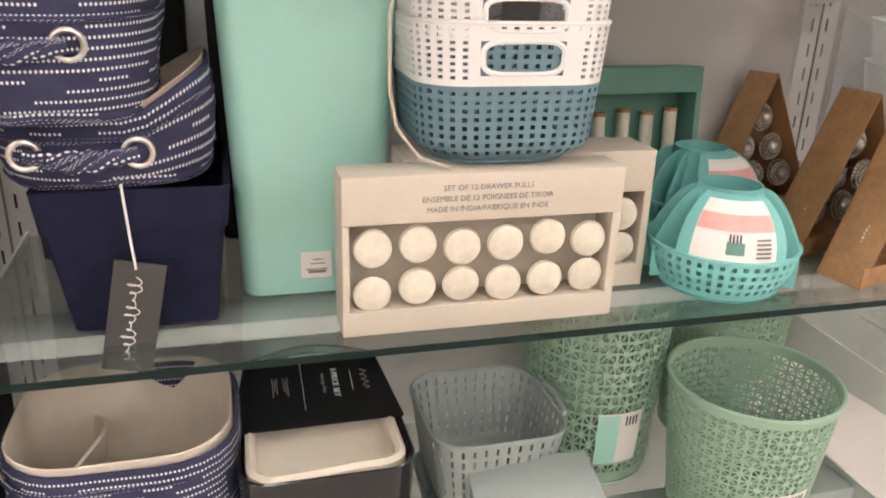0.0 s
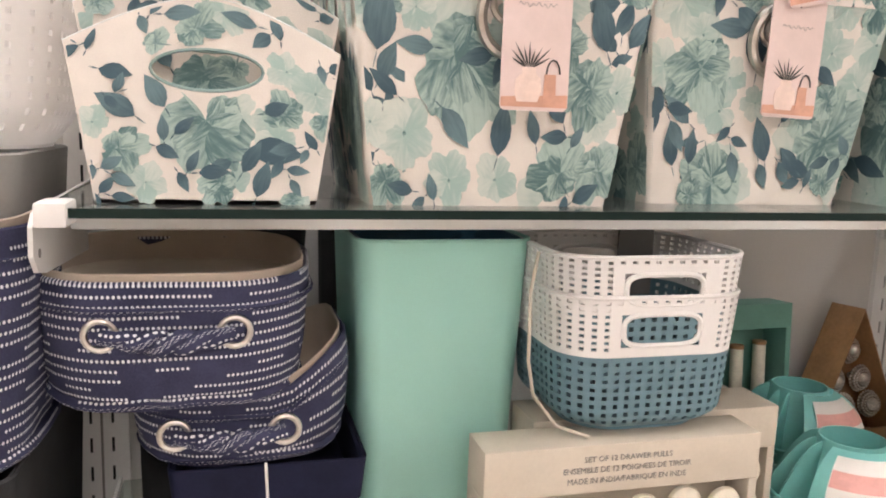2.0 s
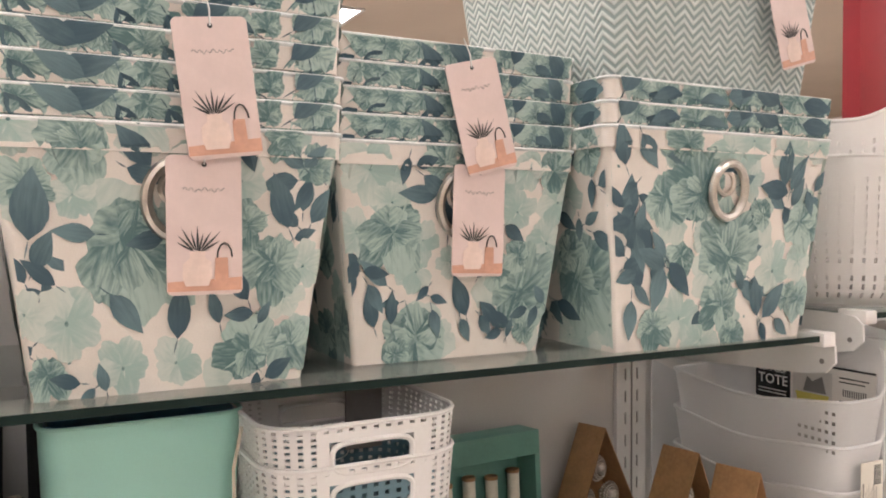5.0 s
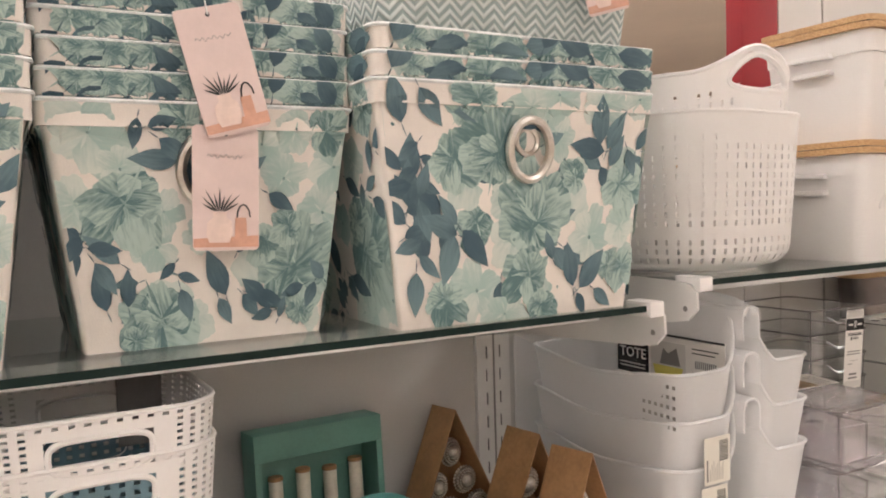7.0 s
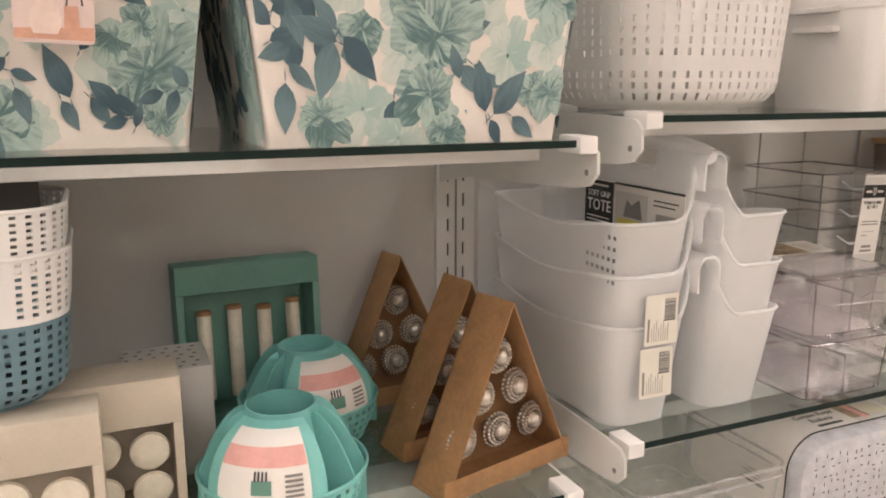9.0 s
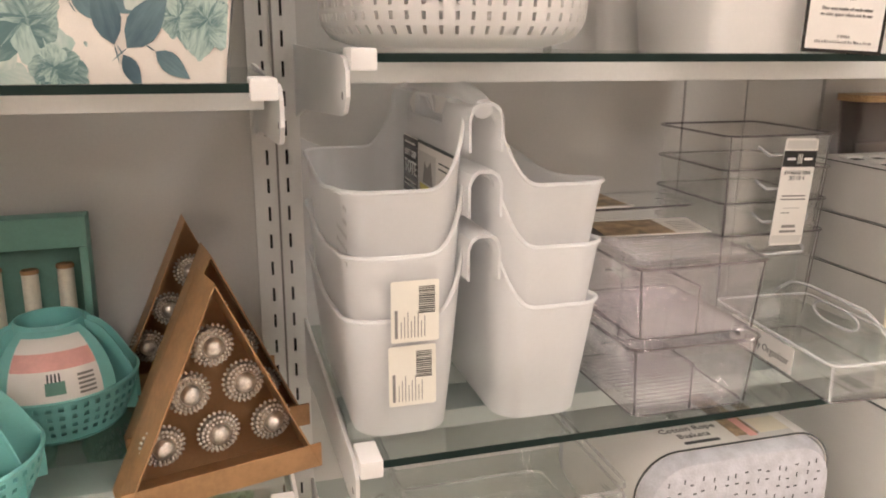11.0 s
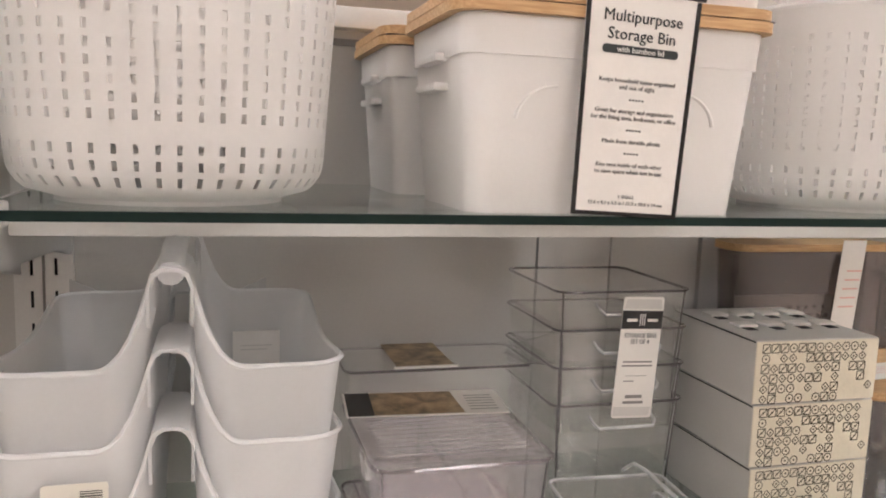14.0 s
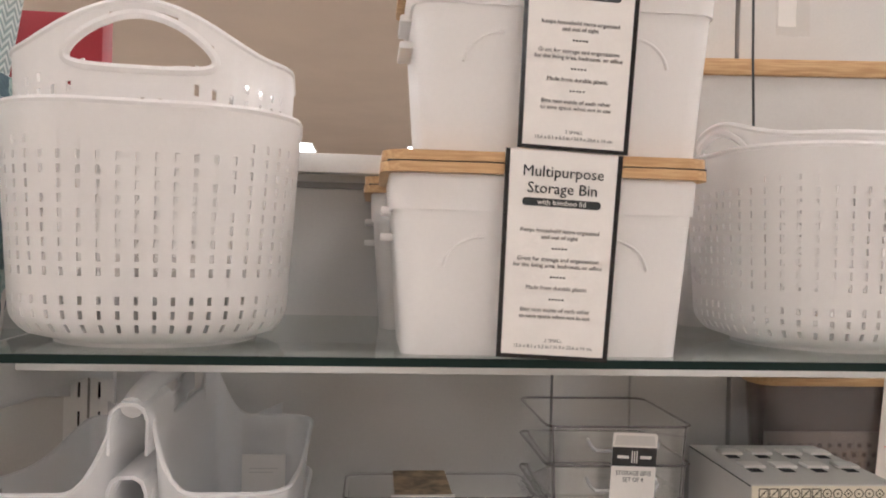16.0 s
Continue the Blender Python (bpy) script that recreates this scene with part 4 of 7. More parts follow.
def carrier_print(e, seed):
    w0, w1, hs, hp, d = 0.072, 0.088, 0.103, 0.136, 0.15

    def on(x, y, lift):
        q = min(1.0, abs(x) / w1)
        z = y * (hs + (hp - hs) * (1 - q ** 1.5) - 0.002) / hp
        return (x * (w0 + (w1 - w0) * min(1, z / hs)) / w1, -d / 2 - lift - 0.0003, z)

    def keep(x, y):
        return not (abs(x) < 0.30 and 0.5 < y < 0.80)

    leaves, blooms = FACE_D
    print_of("print", [q for q in leaves if keep(q[0], q[1])], [q for q in blooms if keep(q[0], q[1])], w1 * 1.96, hp, seed, e, on, avoid=(0.0, 0.089, 0.037, 0.0145))


car = floral_carrier(pose(-0.121, 0.682, T1), 5)
carrier_print(car, 5)
car2 = floral_carrier(pose(-0.119, 0.71, T1 + 0.0275), 7)
carrier_print(car2, 8)


# ---------------------------------------------------------------- bay 1, middle shelf
def oval_handle(e, y, z, halfw, mat_ring):
    for s in (-1, 1):
        path = [(s * halfw + 0.0105 * math.cos(a), y, z + 0.0105 * math.sin(a)) for a in [2 * math.pi * k / 20 for k in range(20)]]
        tube("grommet", path, 0.0024, M["chrome"], e, "brushed nickel grommet", closed=True, res=8)
    for ph in (0.0, math.pi):
        path = []
        for k in range(25):
            s = k / 24
            tw, fat = ph + s * 5 * math.pi, 0.0042 * math.sin(math.pi * min(1.0, max(0.0, s * 1.15 - 0.075)))
            path.append((-halfw + 2 * halfw * s, y - 0.003 - 0.006 * math.sin(math.pi * s) + fat * math.sin(tw), z - 0.004 * math.sin(math.pi * s) + fat * math.cos(tw)))
        tube("rope_handle", path, 0.0058, M["dotted"], e, "twisted canvas handle", res=8)


def dotted_bin(at, w, d, h, label, taper=0.9, handle=True, top=None, lining="beige", fill=None):
    e = thing("canvas_bin", at, label, "storage bin", "navy canvas bins")
    vessel("body", w * taper, d * taper, w, d, h, 0.066, 0.004, M["dotted"], e, bulge=0.004, wob=0.006, top=top, nv=8)
    vessel("lining", w * taper - 0.012, d * taper - 0.012, w - 0.0095, d - 0.0095, h + 0.001, 0.061, 0.002, M[lining], e, "plain canvas lining", bulge=0.003, floor_t=fill, top=(lambda x, y: top(x, y) + 0.001) if top else None, loc=pose(0, 0, 0.0045))
    us = rim_shares(w, d, 0.066)
    tube("hem", [(*[q * 1.012 for q in rr(w, d, 0.066, u)[:2]], (top(*rr(w, d, 0.066, u)[:2]) if top else h) - 0.018) for u in us], 0.0022, M["dotted"], e, closed=True, res=5)
    tube("foot_seam", [(*[q * 1.02 for q in rr(w * taper, d * taper, 0.066, u)[:2]], 0.006 + 0.0015 * math.sin(u * 40)) for u in us], 0.0042, M["dotted"], e, "folded bottom seam", closed=True, res=6)
    if handle:
        oval_handle(e, -d / 2 - 0.003 + d * (1 - taper) * 0.2, h * 0.63, 0.0445, None)
    return e


navy = thing("navy_bin", pose(-0.0785, 0.725, L1), "plain navy felt storage bin with a cut-out grip", "storage bin")
vessel("body", 0.118, 0.13, 0.15, 0.165, 0.126, 0.008, 0.004, M["navy"], navy, wob=0.001)
vessel("cuff", 0.146, 0.161, 0.153, 0.168, 0.036, 0.009, 0.003, M["navy"], navy, loc=pose(0, 0, 0.092), nv=2)
tube("grip_seam", [(-0.026 + 0.014 * math.cos(a) if math.cos(a) < 0 else 0.022 + 0.014 * math.cos(a), -0.0752, 0.06 + 0.007 * math.sin(a)) for a in [2 * math.pi * k / 20 for k in range(20)]], 0.0008, M["navy"], navy, "stitched grip opening", closed=True)
dotted_bin(pose(-0.099, 0.738, L1 + 0.1265), 0.172, 0.19, 0.062, "navy canvas bin with white stitch rows and a rope handle", handle=False, taper=0.92, top=lambda x, y: 0.06 + 0.035 * max(0, (x - 0.03) / 0.056))
nv2 = dotted_bin(pose(-0.149, 0.702, L1 + 0.188, 3, 0, 0), 0.204, 0.175, 0.096, "navy canvas bin with white stitch rows and a rope handle", taper=0.9, fill=0.072)
extra = thing("loose_handle", pose(-0.108, 0.632, L1 + 0.161), "navy canvas rope handle with two nickel grommets on the lower bin", "handle")
oval_handle(extra, 0.0, 0.0, 0.040, None)

tagn = thing("swing_tag", facing(-0.085, 0.628, 1.160, 0, 0) @ pose(0, 0, 0, 0, 0, -12), "black card swing tag with white handwriting on a white cord", "tag")
plate("card", card(0.040, 0.098, 0.001), 0.001, M["dark_card"], tagn)
tube("handwriting", [(-0.002 + 0.0065 * math.sin(k * 0.8) * (0.55 + 0.45 * math.sin(k * 0.23)), 0.034 - k * 0.00085 + 0.0022 * math.cos(k * 0.8), 0.0013) for k in range(84)], 0.00042, M["string"], tagn, "white script")
tube("cord", [(-0.003, 0.043, 0.0015), (-0.007, 0.058, 0.002), (-0.0125, 0.078, 0.003), (-0.0215, 0.112, 0.003)], 0.0011, M["string"], tagn)

mint = thing("wastebasket", pose(0.0715, 0.775, L1), "tall mint green plastic wastebasket with a price sticker", "wastebasket")
vessel("body", 0.134, 0.14, 0.157, 0.17, 0.297, 0.020, 0.002, M["mint"], mint, nv=8)
us = rim_shares(0.158, 0.171, 0.020)
tube("rolled_rim", [(*rr(0.158, 0.171, 0.020, u)[:2], 0.2965) for u in us], 0.0016, M["mint"], mint, closed=True)
plate("price_sticker", card(0.029, 0.0255, 0.001), 0.0003, M["paper"], mint, "white price sticker", loc=facing(0.001, -0.0738, 0.03, 0, -3.2))
bars("printed_lines", [(-0.008, 0.009, -0.008, -0.005), (-0.010, 0.011, -0.0045, -0.0035), (-0.006, 0.008, 0.001, 0.002), (-0.004, 0.006, 0.005, 0.006)], M["grey_ink"], mint, facing(0.001, -0.0742, 0.03, 0, -3.2))
liner = thing("inner_wastebasket", pose(0.0715, 0.775, L1 + 0.004), "dark blue plastic wastebasket nested inside the mint one", "wastebasket")
vessel("body", 0.112, 0.13, 0.148, 0.161, 0.292, 0.02, 0.002, M["blue"], liner, nv=4)


def weave_basket(at, w0, d0, w1, d1, h, r, split, label, group, cols, rows, lower, upper, handle=None, grip=None, t=0.0022, hole_u=0.42, hole_v=0.5, skip=None):
    """A plastic basket with a grid of small holes, a rolled rim and, if given, grips cut through front and back."""
    e = thing("plastic_basket", at, label, "basket", group)
    us, vs = [], []
    for i in range(cols):
        us += [i / cols, (i + hole_u) / cols]
    for j in range(rows):
        vs += [j / rows, (j + hole_v) / rows]
    vs.append(1.0)

    def place_in(v_lo, v_hi):
        def place(u, v, o):
            v = v_lo + (v_hi - v_lo) * v
            k = 1 - (1 - min(1, v / 0.16)) ** 2.2
            w, d = w0 + (w1 - w0) * v - (1 - k) * 0.03, d0 + (d1 - d0) * v - (1 - k) * 0.03
            x, y, nx, ny = rr(w, d, min(r, d / 2.05), u)
            return (x - nx * o, y - ny * o, 0.003 + v * (h - 0.003))
        return place

    def hole_in(v_lo, v_hi):
        def hole(i, j):
            v = v_lo + (v_hi - v_lo) * (vs[j] + vs[min(j + 1, len(vs) - 1)]) / 2
            u = (us[i] + (us[i + 1] if i + 1 < len(us) else 1.0)) / 2
            side = min(u, 1 - u)
            if grip and (side < grip[0] or abs(side - 0.5) < grip[0]) and grip[1] < v < grip[2]:
                return True
            if grip and (side < grip[0] + 0.02 or abs(side - 0.5) < grip[0] + 0.02) and grip[1] - 0.07 < v < grip[2] + 0.07:
                return False
            if skip and skip(u, v):
                return False
            return i % 2 == 0 and j % 2 == 0 and 0 < j < len(vs) - 2
        return hole

    if split:
        pierced("lower_wall", us, vs, hole_in(0.0, split), place_in(0.0, split), t, lower, e)
        pierced("upper_wall", us, vs, hole_in(split, 1.0), place_in(split, 1.0), t, upper, e)
    else:
        pierced("wall", us, vs, hole_in(0.0, 1.0), place_in(0.0, 1.0), t, lower, e)
    pl = place_in(0.0, 1.0)
    base = [pl(u, 0.0, 0.0) for u in us]
    n = len(base)
    mesh_of("base", base + [(x, y, z - 0.0025) for x, y, z in base], [tuple(range(n)), tuple(range(2 * n - 1, n - 1, -1))] + [(i, n + i, n + (i + 1) % n, (i + 1) % n) for i in range(n)], lower, e)
    tube("rim", [(x, y, z) for x, y, z in (pl(u, 1.0, t / 2) for u in rim_shares(w1, d1, r))], t * 0.95, upper, e, closed=True)
    if grip:
        for s in (0.0, 0.5):
            path = []
            for k in range(28):
                a = 2 * math.pi * k / 28
                cu, sv = math.cos(a), math.sin(a)
                su = math.copysign(abs(cu) ** 0.45, cu) * grip[0]
                vv = (grip[1] + grip[2]) / 2 + math.copysign(abs(sv) ** 0.6, sv) * (grip[2] - grip[1]) / 2
                path.append(pl(s + su, vv, t / 2))
            tube("grip_rim", path, t * 1.15, upper, e, closed=True)
    return e


bbk = weave_basket(pose(0.235, 0.688, 1.2785), 0.156, 0.150, 0.177, 0.155, 0.1185, 0.04, 0.57, "white and slate blue plastic basket with a cut-out grip", "two-tone baskets", 56, 9, M["steel_blue"], M["white"], grip=(0.060, 0.65, 0.88))
bbk2 = weave_basket(pose(0.235, 0.688, 1.3125), 0.155, 0.149, 0.177, 0.155, 0.1175, 0.04, 0.6, "white and slate blue plastic basket nested in another", "two-tone baskets", 56, 9, M["steel_blue"], M["white"], grip=(0.060, 0.65, 0.88))
wrap = thing("cardboard_sleeve", pose(0.132, 0.66, 1.279), "brown card sleeve looped over the baskets", "sleeve")
tube("cord", [(0.006, -0.01, 0.15), (-0.003, -0.02, 0.12), (-0.002, -0.02, 0.06), (0.004, -0.02, 0.03), (0.022, -0.03, 0.006), (0.045, -0.045, 0.001)], 0.0016, M["board"], wrap)
slab("card", 0.13, 0.168, 0.088, 0.091, 0.09, 0.165, M["grey_ink"], wrap, "dark card label", bev=0)


def knob_face(e, x, y, z, k):
    """A round ceramic knob seen on edge of its face, a little tilted."""
    rng = random.Random(k)
    lathe("knob", [(0.006, 0.0), (0.008, 0.006), (0.0155, 0.011), (0.0168, 0.0135), (0.0158, 0.0165), (0.013, 0.0178), (0.006, 0.0186)], M["knob"], e, seg=20,
          loc=pose(x, y, z) @ pose(0, 0, 0, 90 + rng.uniform(-9, 9), rng.uniform(-14, 14), 0))


def pull_box(at, w, h, d, label):
    e = thing("drawer_pull_box", at, label, "box", "boxes of drawer pulls")
    b = M["board"]
    slab("header", -w / 2, w / 2, -d / 2, d / 2, h - 0.041, h, b, e)
    slab("foot", -w / 2, w / 2, -d / 2, d / 2, 0, 0.023, b, e)
    slab("side", -w / 2, -w / 2 + 0.006, -d / 2, d / 2, 0.023, h - 0.041, b, e)
    slab("side", w / 2 - 0.008, w / 2, -d / 2, d / 2, 0.023, h - 0.041, b, e)
    slab("back", -w / 2 + 0.006, w / 2 - 0.008, d / 2 - 0.012, d / 2 - 0.010, 0.023, h - 0.041, b, e)
    for r_ in range(2):
        for c in range(6):
            knob_face(e, -w / 2 + 0.026 + c * (w - 0.054) / 5, -d / 2 + 0.0185, 0.0405 + 0.0365 * r_ + 0.002 * ((c * 7 + r_) % 3 - 1), c * 3 + r_)
    for k, (tx, sz) in enumerate((("SET OF 12 DRAWER PULLS", 0.0068), ("ENSEMBLE DE 12 POIGNEES DE TIROIR", 0.0068), ("MADE IN INDIA/FABRIQUE EN INDE", 0.0068))):
        words("printed_line", tx, sz, M["grey_ink"], e, facing(0.0, -d / 2 - 0.0002, h - 0.012 - k * 0.0092))
    return e


pull_box(pose(0.2085, 0.625, L1), 0.250, 0.1415, 0.044, "cream card box with twelve round cream drawer pulls in its window")
pull_box(pose(0.272, 0.690, L1), 0.25, 0.1405, 0.056, "cream card box of drawer pulls behind another")

gb = thing("hook_box", pose(0.492, 0.875, L1, -4, 0, 3), "jade green card box with four cream pulls with dark caps", "box")
slab("header", -0.08, 0.08, -0.022, 0.022, 0.157, 0.188, M["jade"], gb)
slab("foot", -0.08, 0.08, -0.022, 0.022, 0, 0.02, M["jade"], gb)
slab("side", -0.08, -0.072, -0.022, 0.022, 0.02, 0.157, M["jade"], gb)
slab("side", 0.072, 0.08, -0.022, 0.022, 0.02, 0.157, M["jade"], gb)
slab("back", -0.072, 0.072, 0.019, 0.022, 0.02, 0.157, M["jade"], gb)
for k in range(4):
    x = -0.048 + k * 0.034
    z1 = 0.132 + 0.004 * (k % 2)
    lathe("peg", [(0.0078, 0.03), (0.0082, 0.04), (0.0082, z1 - 0.006), (0.0078, z1 - 0.003)], M["knob"], gb, seg=14, loc=pose(x, 0.004, 0))
    lathe("cap", [(0.0088, z1 - 0.004), (0.009, z1 - 0.001), (0.008, z1 + 0.0005), (0.005, z1)], M["kraft_in"], gb, "dark metal cap", seg=14, loc=pose(x, 0.004, 0))

spk = thing("patterned_box", pose(0.395, 0.80, L1), "white box with a dark dashed pattern behind the drawer pulls", "box")
slab("body", -0.04, 0.04, -0.04, 0.04, 0, 0.112, M["pack"], spk)
bars("dashes", [(-0.04 + 0.013 * i + 0.004 * (j % 2), -0.036 + 0.013 * i + 0.004 * (j % 2), -0.035 + 0.012 * j, -0.032 + 0.012 * j) for i in range(6) for j in range(6)], M["ink"], spk, pose(-0.003, 0, 0.1122))


def bead_rings():
    """Three rings of small beads round a knob's face, as one shape."""
    bm = bmesh.new()
    bmesh.ops.create_icosphere(bm, subdivisions=1, radius=1.0)
    bv = [tuple(v.co) for v in bm.verts]
    bf = [tuple(v.index for v in f.verts) for f in bm.faces]
    bm.free()
    verts, faces = [], []
    for n, rad, up, size in ((24, 0.0172, 0.0165, 0.00155), (24, 0.0143, 0.0205, 0.0016), (20, 0.0112, 0.0226, 0.0013)):
        for k in range(n):
            a = 2 * math.pi * (k + 0.5 * (n == 24 and rad < 0.015)) / n
            o = len(verts)
            verts += [(rad * math.cos(a) + x * size, rad * math.sin(a) + y * size, up + z * size) for x, y, z in bv]
            faces += [tuple(o + q for q in f) for f in bf]
    return verts, faces


BEADS = bead_rings()


def fluted_knob(e, x, z, k):
    rng = random.Random(k)
    m = pose(x, 0.012, z) @ pose(0, 0, 0, 90 + rng.uniform(-10, 10), 0, rng.uniform(-10, 10)) @ pose(0, 0, 0, 0, 0, rng.uniform(0, 90))
    kb = lathe("knob", [(0.004, 0.0), (0.005, 0.008), (0.0145, 0.012), (0.0166, 0.016), (0.0150, 0.0198), (0.0095, 0.0222), (0.007, 0.0216)], M["silver_dark"], e, "antiqued silver beaded knob", seg=48, loc=m)
    mesh_of("bead_ring", BEADS[0], BEADS[1], M["silver"], kb)
    lathe("boss", [(0.0085, 0.0214), (0.0083, 0.0245), (0.0062, 0.0275), (0.003, 0.0290), (0.0005, 0.0294)], M["silver"], kb, seg=16)


M["silver_dark"] = plain("tarnished_silver", (0.40, 0.345, 0.285), 0.45, metal=1.0, var=0.5, scale=200.0)


def triangle_box(at, k):
    """An open triangular tray of folded card with six knobs on its back board."""
    e = thing("knob_box", at, "copper brown triangular card box with six fluted silver knobs", "box", "triangular knob boxes")
    w, h, d, lip, t = 0.083, 0.181, 0.052, 0.022, 0.0022
    plate("back_board", [(-w, 0), (w, 0), (0, h)], t, M["kraft_in"], e, loc=facing(0, d / 2, 0))
    slab("lip", -w, w, -d / 2, -d / 2 + t, 0, lip, M["kraft"], e, bev=0.0005)
    slab("base", -w, w, -d / 2 + t, d / 2 - t, 0, t, M["kraft"], e, bev=0)
    for s in (-1, 1):
        bm = bmesh.new()
        ln = math.hypot(w, h)
        nx, nz = s * h / ln, w / ln
        q = [(s * w, 0.0), (0.0, h), (-nx * 0 , h - t * 1.2), (s * w - nx * t, 0.0 + nz * t)]
        va = [bm.verts.new((x, -d / 2 - 0.0005, z)) for x, z in q]
        f = bm.faces.new(va)
        g = bmesh.ops.extrude_face_region(bm, geom=[f])["geom"]
        bmesh.ops.translate(bm, verts=[v for v in g if isinstance(v, bmesh.types.BMVert)], vec=(0, d, 0))
        part("slope", bm, M["kraft"], e)
    for row, (z, n) in enumerate(((0.045, 3), (0.084, 2), (0.122, 1))):
        for i in range(n):
            fluted_knob(e, (i - (n - 1) / 2) * 0.045, z, k * 10 + row * 3 + i)
    return e


triangle_box(pose(0.690, 0.650, L1, 0, 0, 15), 1)
triangle_box(pose(0.690, 0.738, L1, 0, 0, 10), 2)
triangle_box(pose(0.668, 0.872, L1, -3, 0, 6), 3)


def aqua_caddy(at, rz):
    """A domed desk caddy: pierced bowl, a round cup in the middle and curved dividers, with a paper label over one side."""
    e = thing("desk_caddy", at @ pose(0, 0, 0, 0, 0, rz), "aqua plastic domed caddy with pierced base and a paper label", "caddy", "aqua caddies")
    R = 0.075
    cols, rows = 44, 5
    us, vs = [], []
    for i in range(cols):
        us += [i / cols, (i + 0.45) / cols]
    for j in range(rows):
        vs += [j / rows, (j + 0.5) / rows]
    vs.append(1.0)

    def bowl(u, v, o):
        r = (R - 0.016 + 0.016 * math.sin(v * math.pi / 2)) - o
        return (r * math.cos(2 * math.pi * u), r * math.sin(2 * math.pi * u), 0.002 + 0.046 * v)

    pierced("bowl", us, vs, lambda i, j: i % 2 == 0 and j % 2 == 0 and j > 0, bowl, 0.0018, M["teal"], e)
    lathe("base", [(0.004, 0.0), (R - 0.017, 0.0), (R - 0.014, 0.003), (0.004, 0.003)], M["teal"], e, seg=36)
    tube("bowl_rim", [(R * math.cos(a), R * math.sin(a), 0.048) for a in [2 * math.pi * k / 44 for k in range(44)]], 0.0018, M["teal"], e, closed=True)
    lathe("cup", [(0.043, 0.003), (0.039, 0.06), (0.031, 0.106), (0.0293, 0.106), (0.037, 0.06), (0.041, 0.006)], M["teal"], e, seg=32)

    def dome(u, v, o):
        r = (R - 0.001) * math.cos(v * 1.1) ** 0.85 - o
        a = 2 * math.pi * u
        return (r * math.cos(a), r * math.sin(a), 0.048 + 0.056 * math.sin(v * 1.1) / math.sin(1.1))

    for a0, a1, nm, mt, lift in ((-0.37, -0.13, "front_shell", M["teal"], 0.0), (-0.338, -0.162, "paper_label", M["paper"], 0.0012)):
        n = 12
        vlo, vhi = (0.0, 1.0) if lift == 0 else (0.02, 0.9)
        made = pierced(nm, [a0 + (a1 - a0) * i / n for i in range(n + 1)], [vlo + (vhi - vlo) * j / 8 for j in range(9)], lambda i, j: False, lambda u, v, o, lift=lift: dome(u, v, o - lift), 0.0008 if lift else 0.0018, mt, e, closed=False)
    pierced("label_band", [-0.336 + 0.172 * i / 10 for i in range(11)], [0.44 + 0.24 * j / 4 for j in range(5)], lambda i, j: False, lambda u, v, o: dome(u, v, o - 0.0020), 0.0003, M["salmon"], made, "salmon printed band", closed=False)
    pierced("label_picture", [-0.268 + 0.036 * i / 4 for i in range(5)], [0.12 + 0.17 * j / 3 for j in range(4)], lambda i, j: False, lambda u, v, o: dome(u, v, o - 0.0020), 0.0003, M["jade"], made, "printed green caddy picture", closed=False)
    pierced("label_stalks", [-0.264 + 0.028 * i / 8 for i in range(9)], [0.29, 0.40], lambda i, j: i % 2 == 1, lambda u, v, o: dome(u, v, o - 0.0023), 0.0003, M["ink"], made, "printed brushes", closed=False)
    pierced("label_lines", [-0.208 + 0.032 * i / 3 for i in range(4)], [0.08 + 0.03 * j for j in range(11)], lambda i, j: j % 2 == 1, lambda u, v, o: dome(u, v, o - 0.0020), 0.0002, M["grey_ink"], made, "small print", closed=False)
    for a in (-0.62, -0.5, -0.44, -0.06, 0.0, 0.12, 0.25, 0.37):
        rim = [(0.033 + (R - 0.033) * (i / 8), 0.103 - 0.055 * (i / 8) ** 1.8) for i in range(9)]
        ca, sa = math.cos(2 * math.pi * a), math.sin(2 * math.pi * a)
        verts, faces = [], []
        for r, z in rim:
            for o in (-0.0008, 0.0008):
                verts += [(r * ca - o * sa, r * sa + o * ca, 0.01), (r * ca - o * sa, r * sa + o * ca, z)]
        for i in range(8):
            b = i * 4
            faces += [(b, b + 4, b + 5, b + 1), (b + 2, b + 3, b + 7, b + 6), (b + 1, b + 5, b + 7, b + 3)]
        mesh_of("divider", verts, faces, M["teal"], e)
    return e


aqua_caddy(pose(0.480, 0.655, L1), -26)
aqua_caddy(pose(0.541, 0.806, L1), 10)


def felt_bin(x, y, w, d, h, z=None):
    e = thing("felt_bin", pose(x, y, L1 if z is None else z), "charcoal felt bin at the back of the shelf", "storage bin", "charcoal bins at the back")
    vessel("body", w * 0.94, d * 0.94, w, d, h, 0.012, 0.004, M["charcoal"], e)
    vessel("cuff", w, d, w + 0.004, d + 0.004, 0.03, 0.013, 0.003, M["charcoal"], e, nv=2, loc=pose(0, 0, h - 0.03))
    return e


felt_bin(-0.118, 0.874, 0.165, 0.075, 0.295)
felt_bin(0.068, 0.892, 0.17, 0.045, 0.31)


# woven bin and tags on the floral stacks
wov = thing("woven_bin", pose(0.590, 0.715, 1.662), "sage grey herringbone woven bin on the floral stack", "storage bin")
vessel("body", 0.245, 0.245, 0.300, 0.29, 0.235, 0.02, 0.004, M["weave"], wov, nv=4)
tube("rim", [(*rr(0.302, 0.292, 0.02, u)[:2], 0.235) for u in rim_shares(0.302, 0.292, 0.02)], 0.004, M["weave"], wov, closed=True)

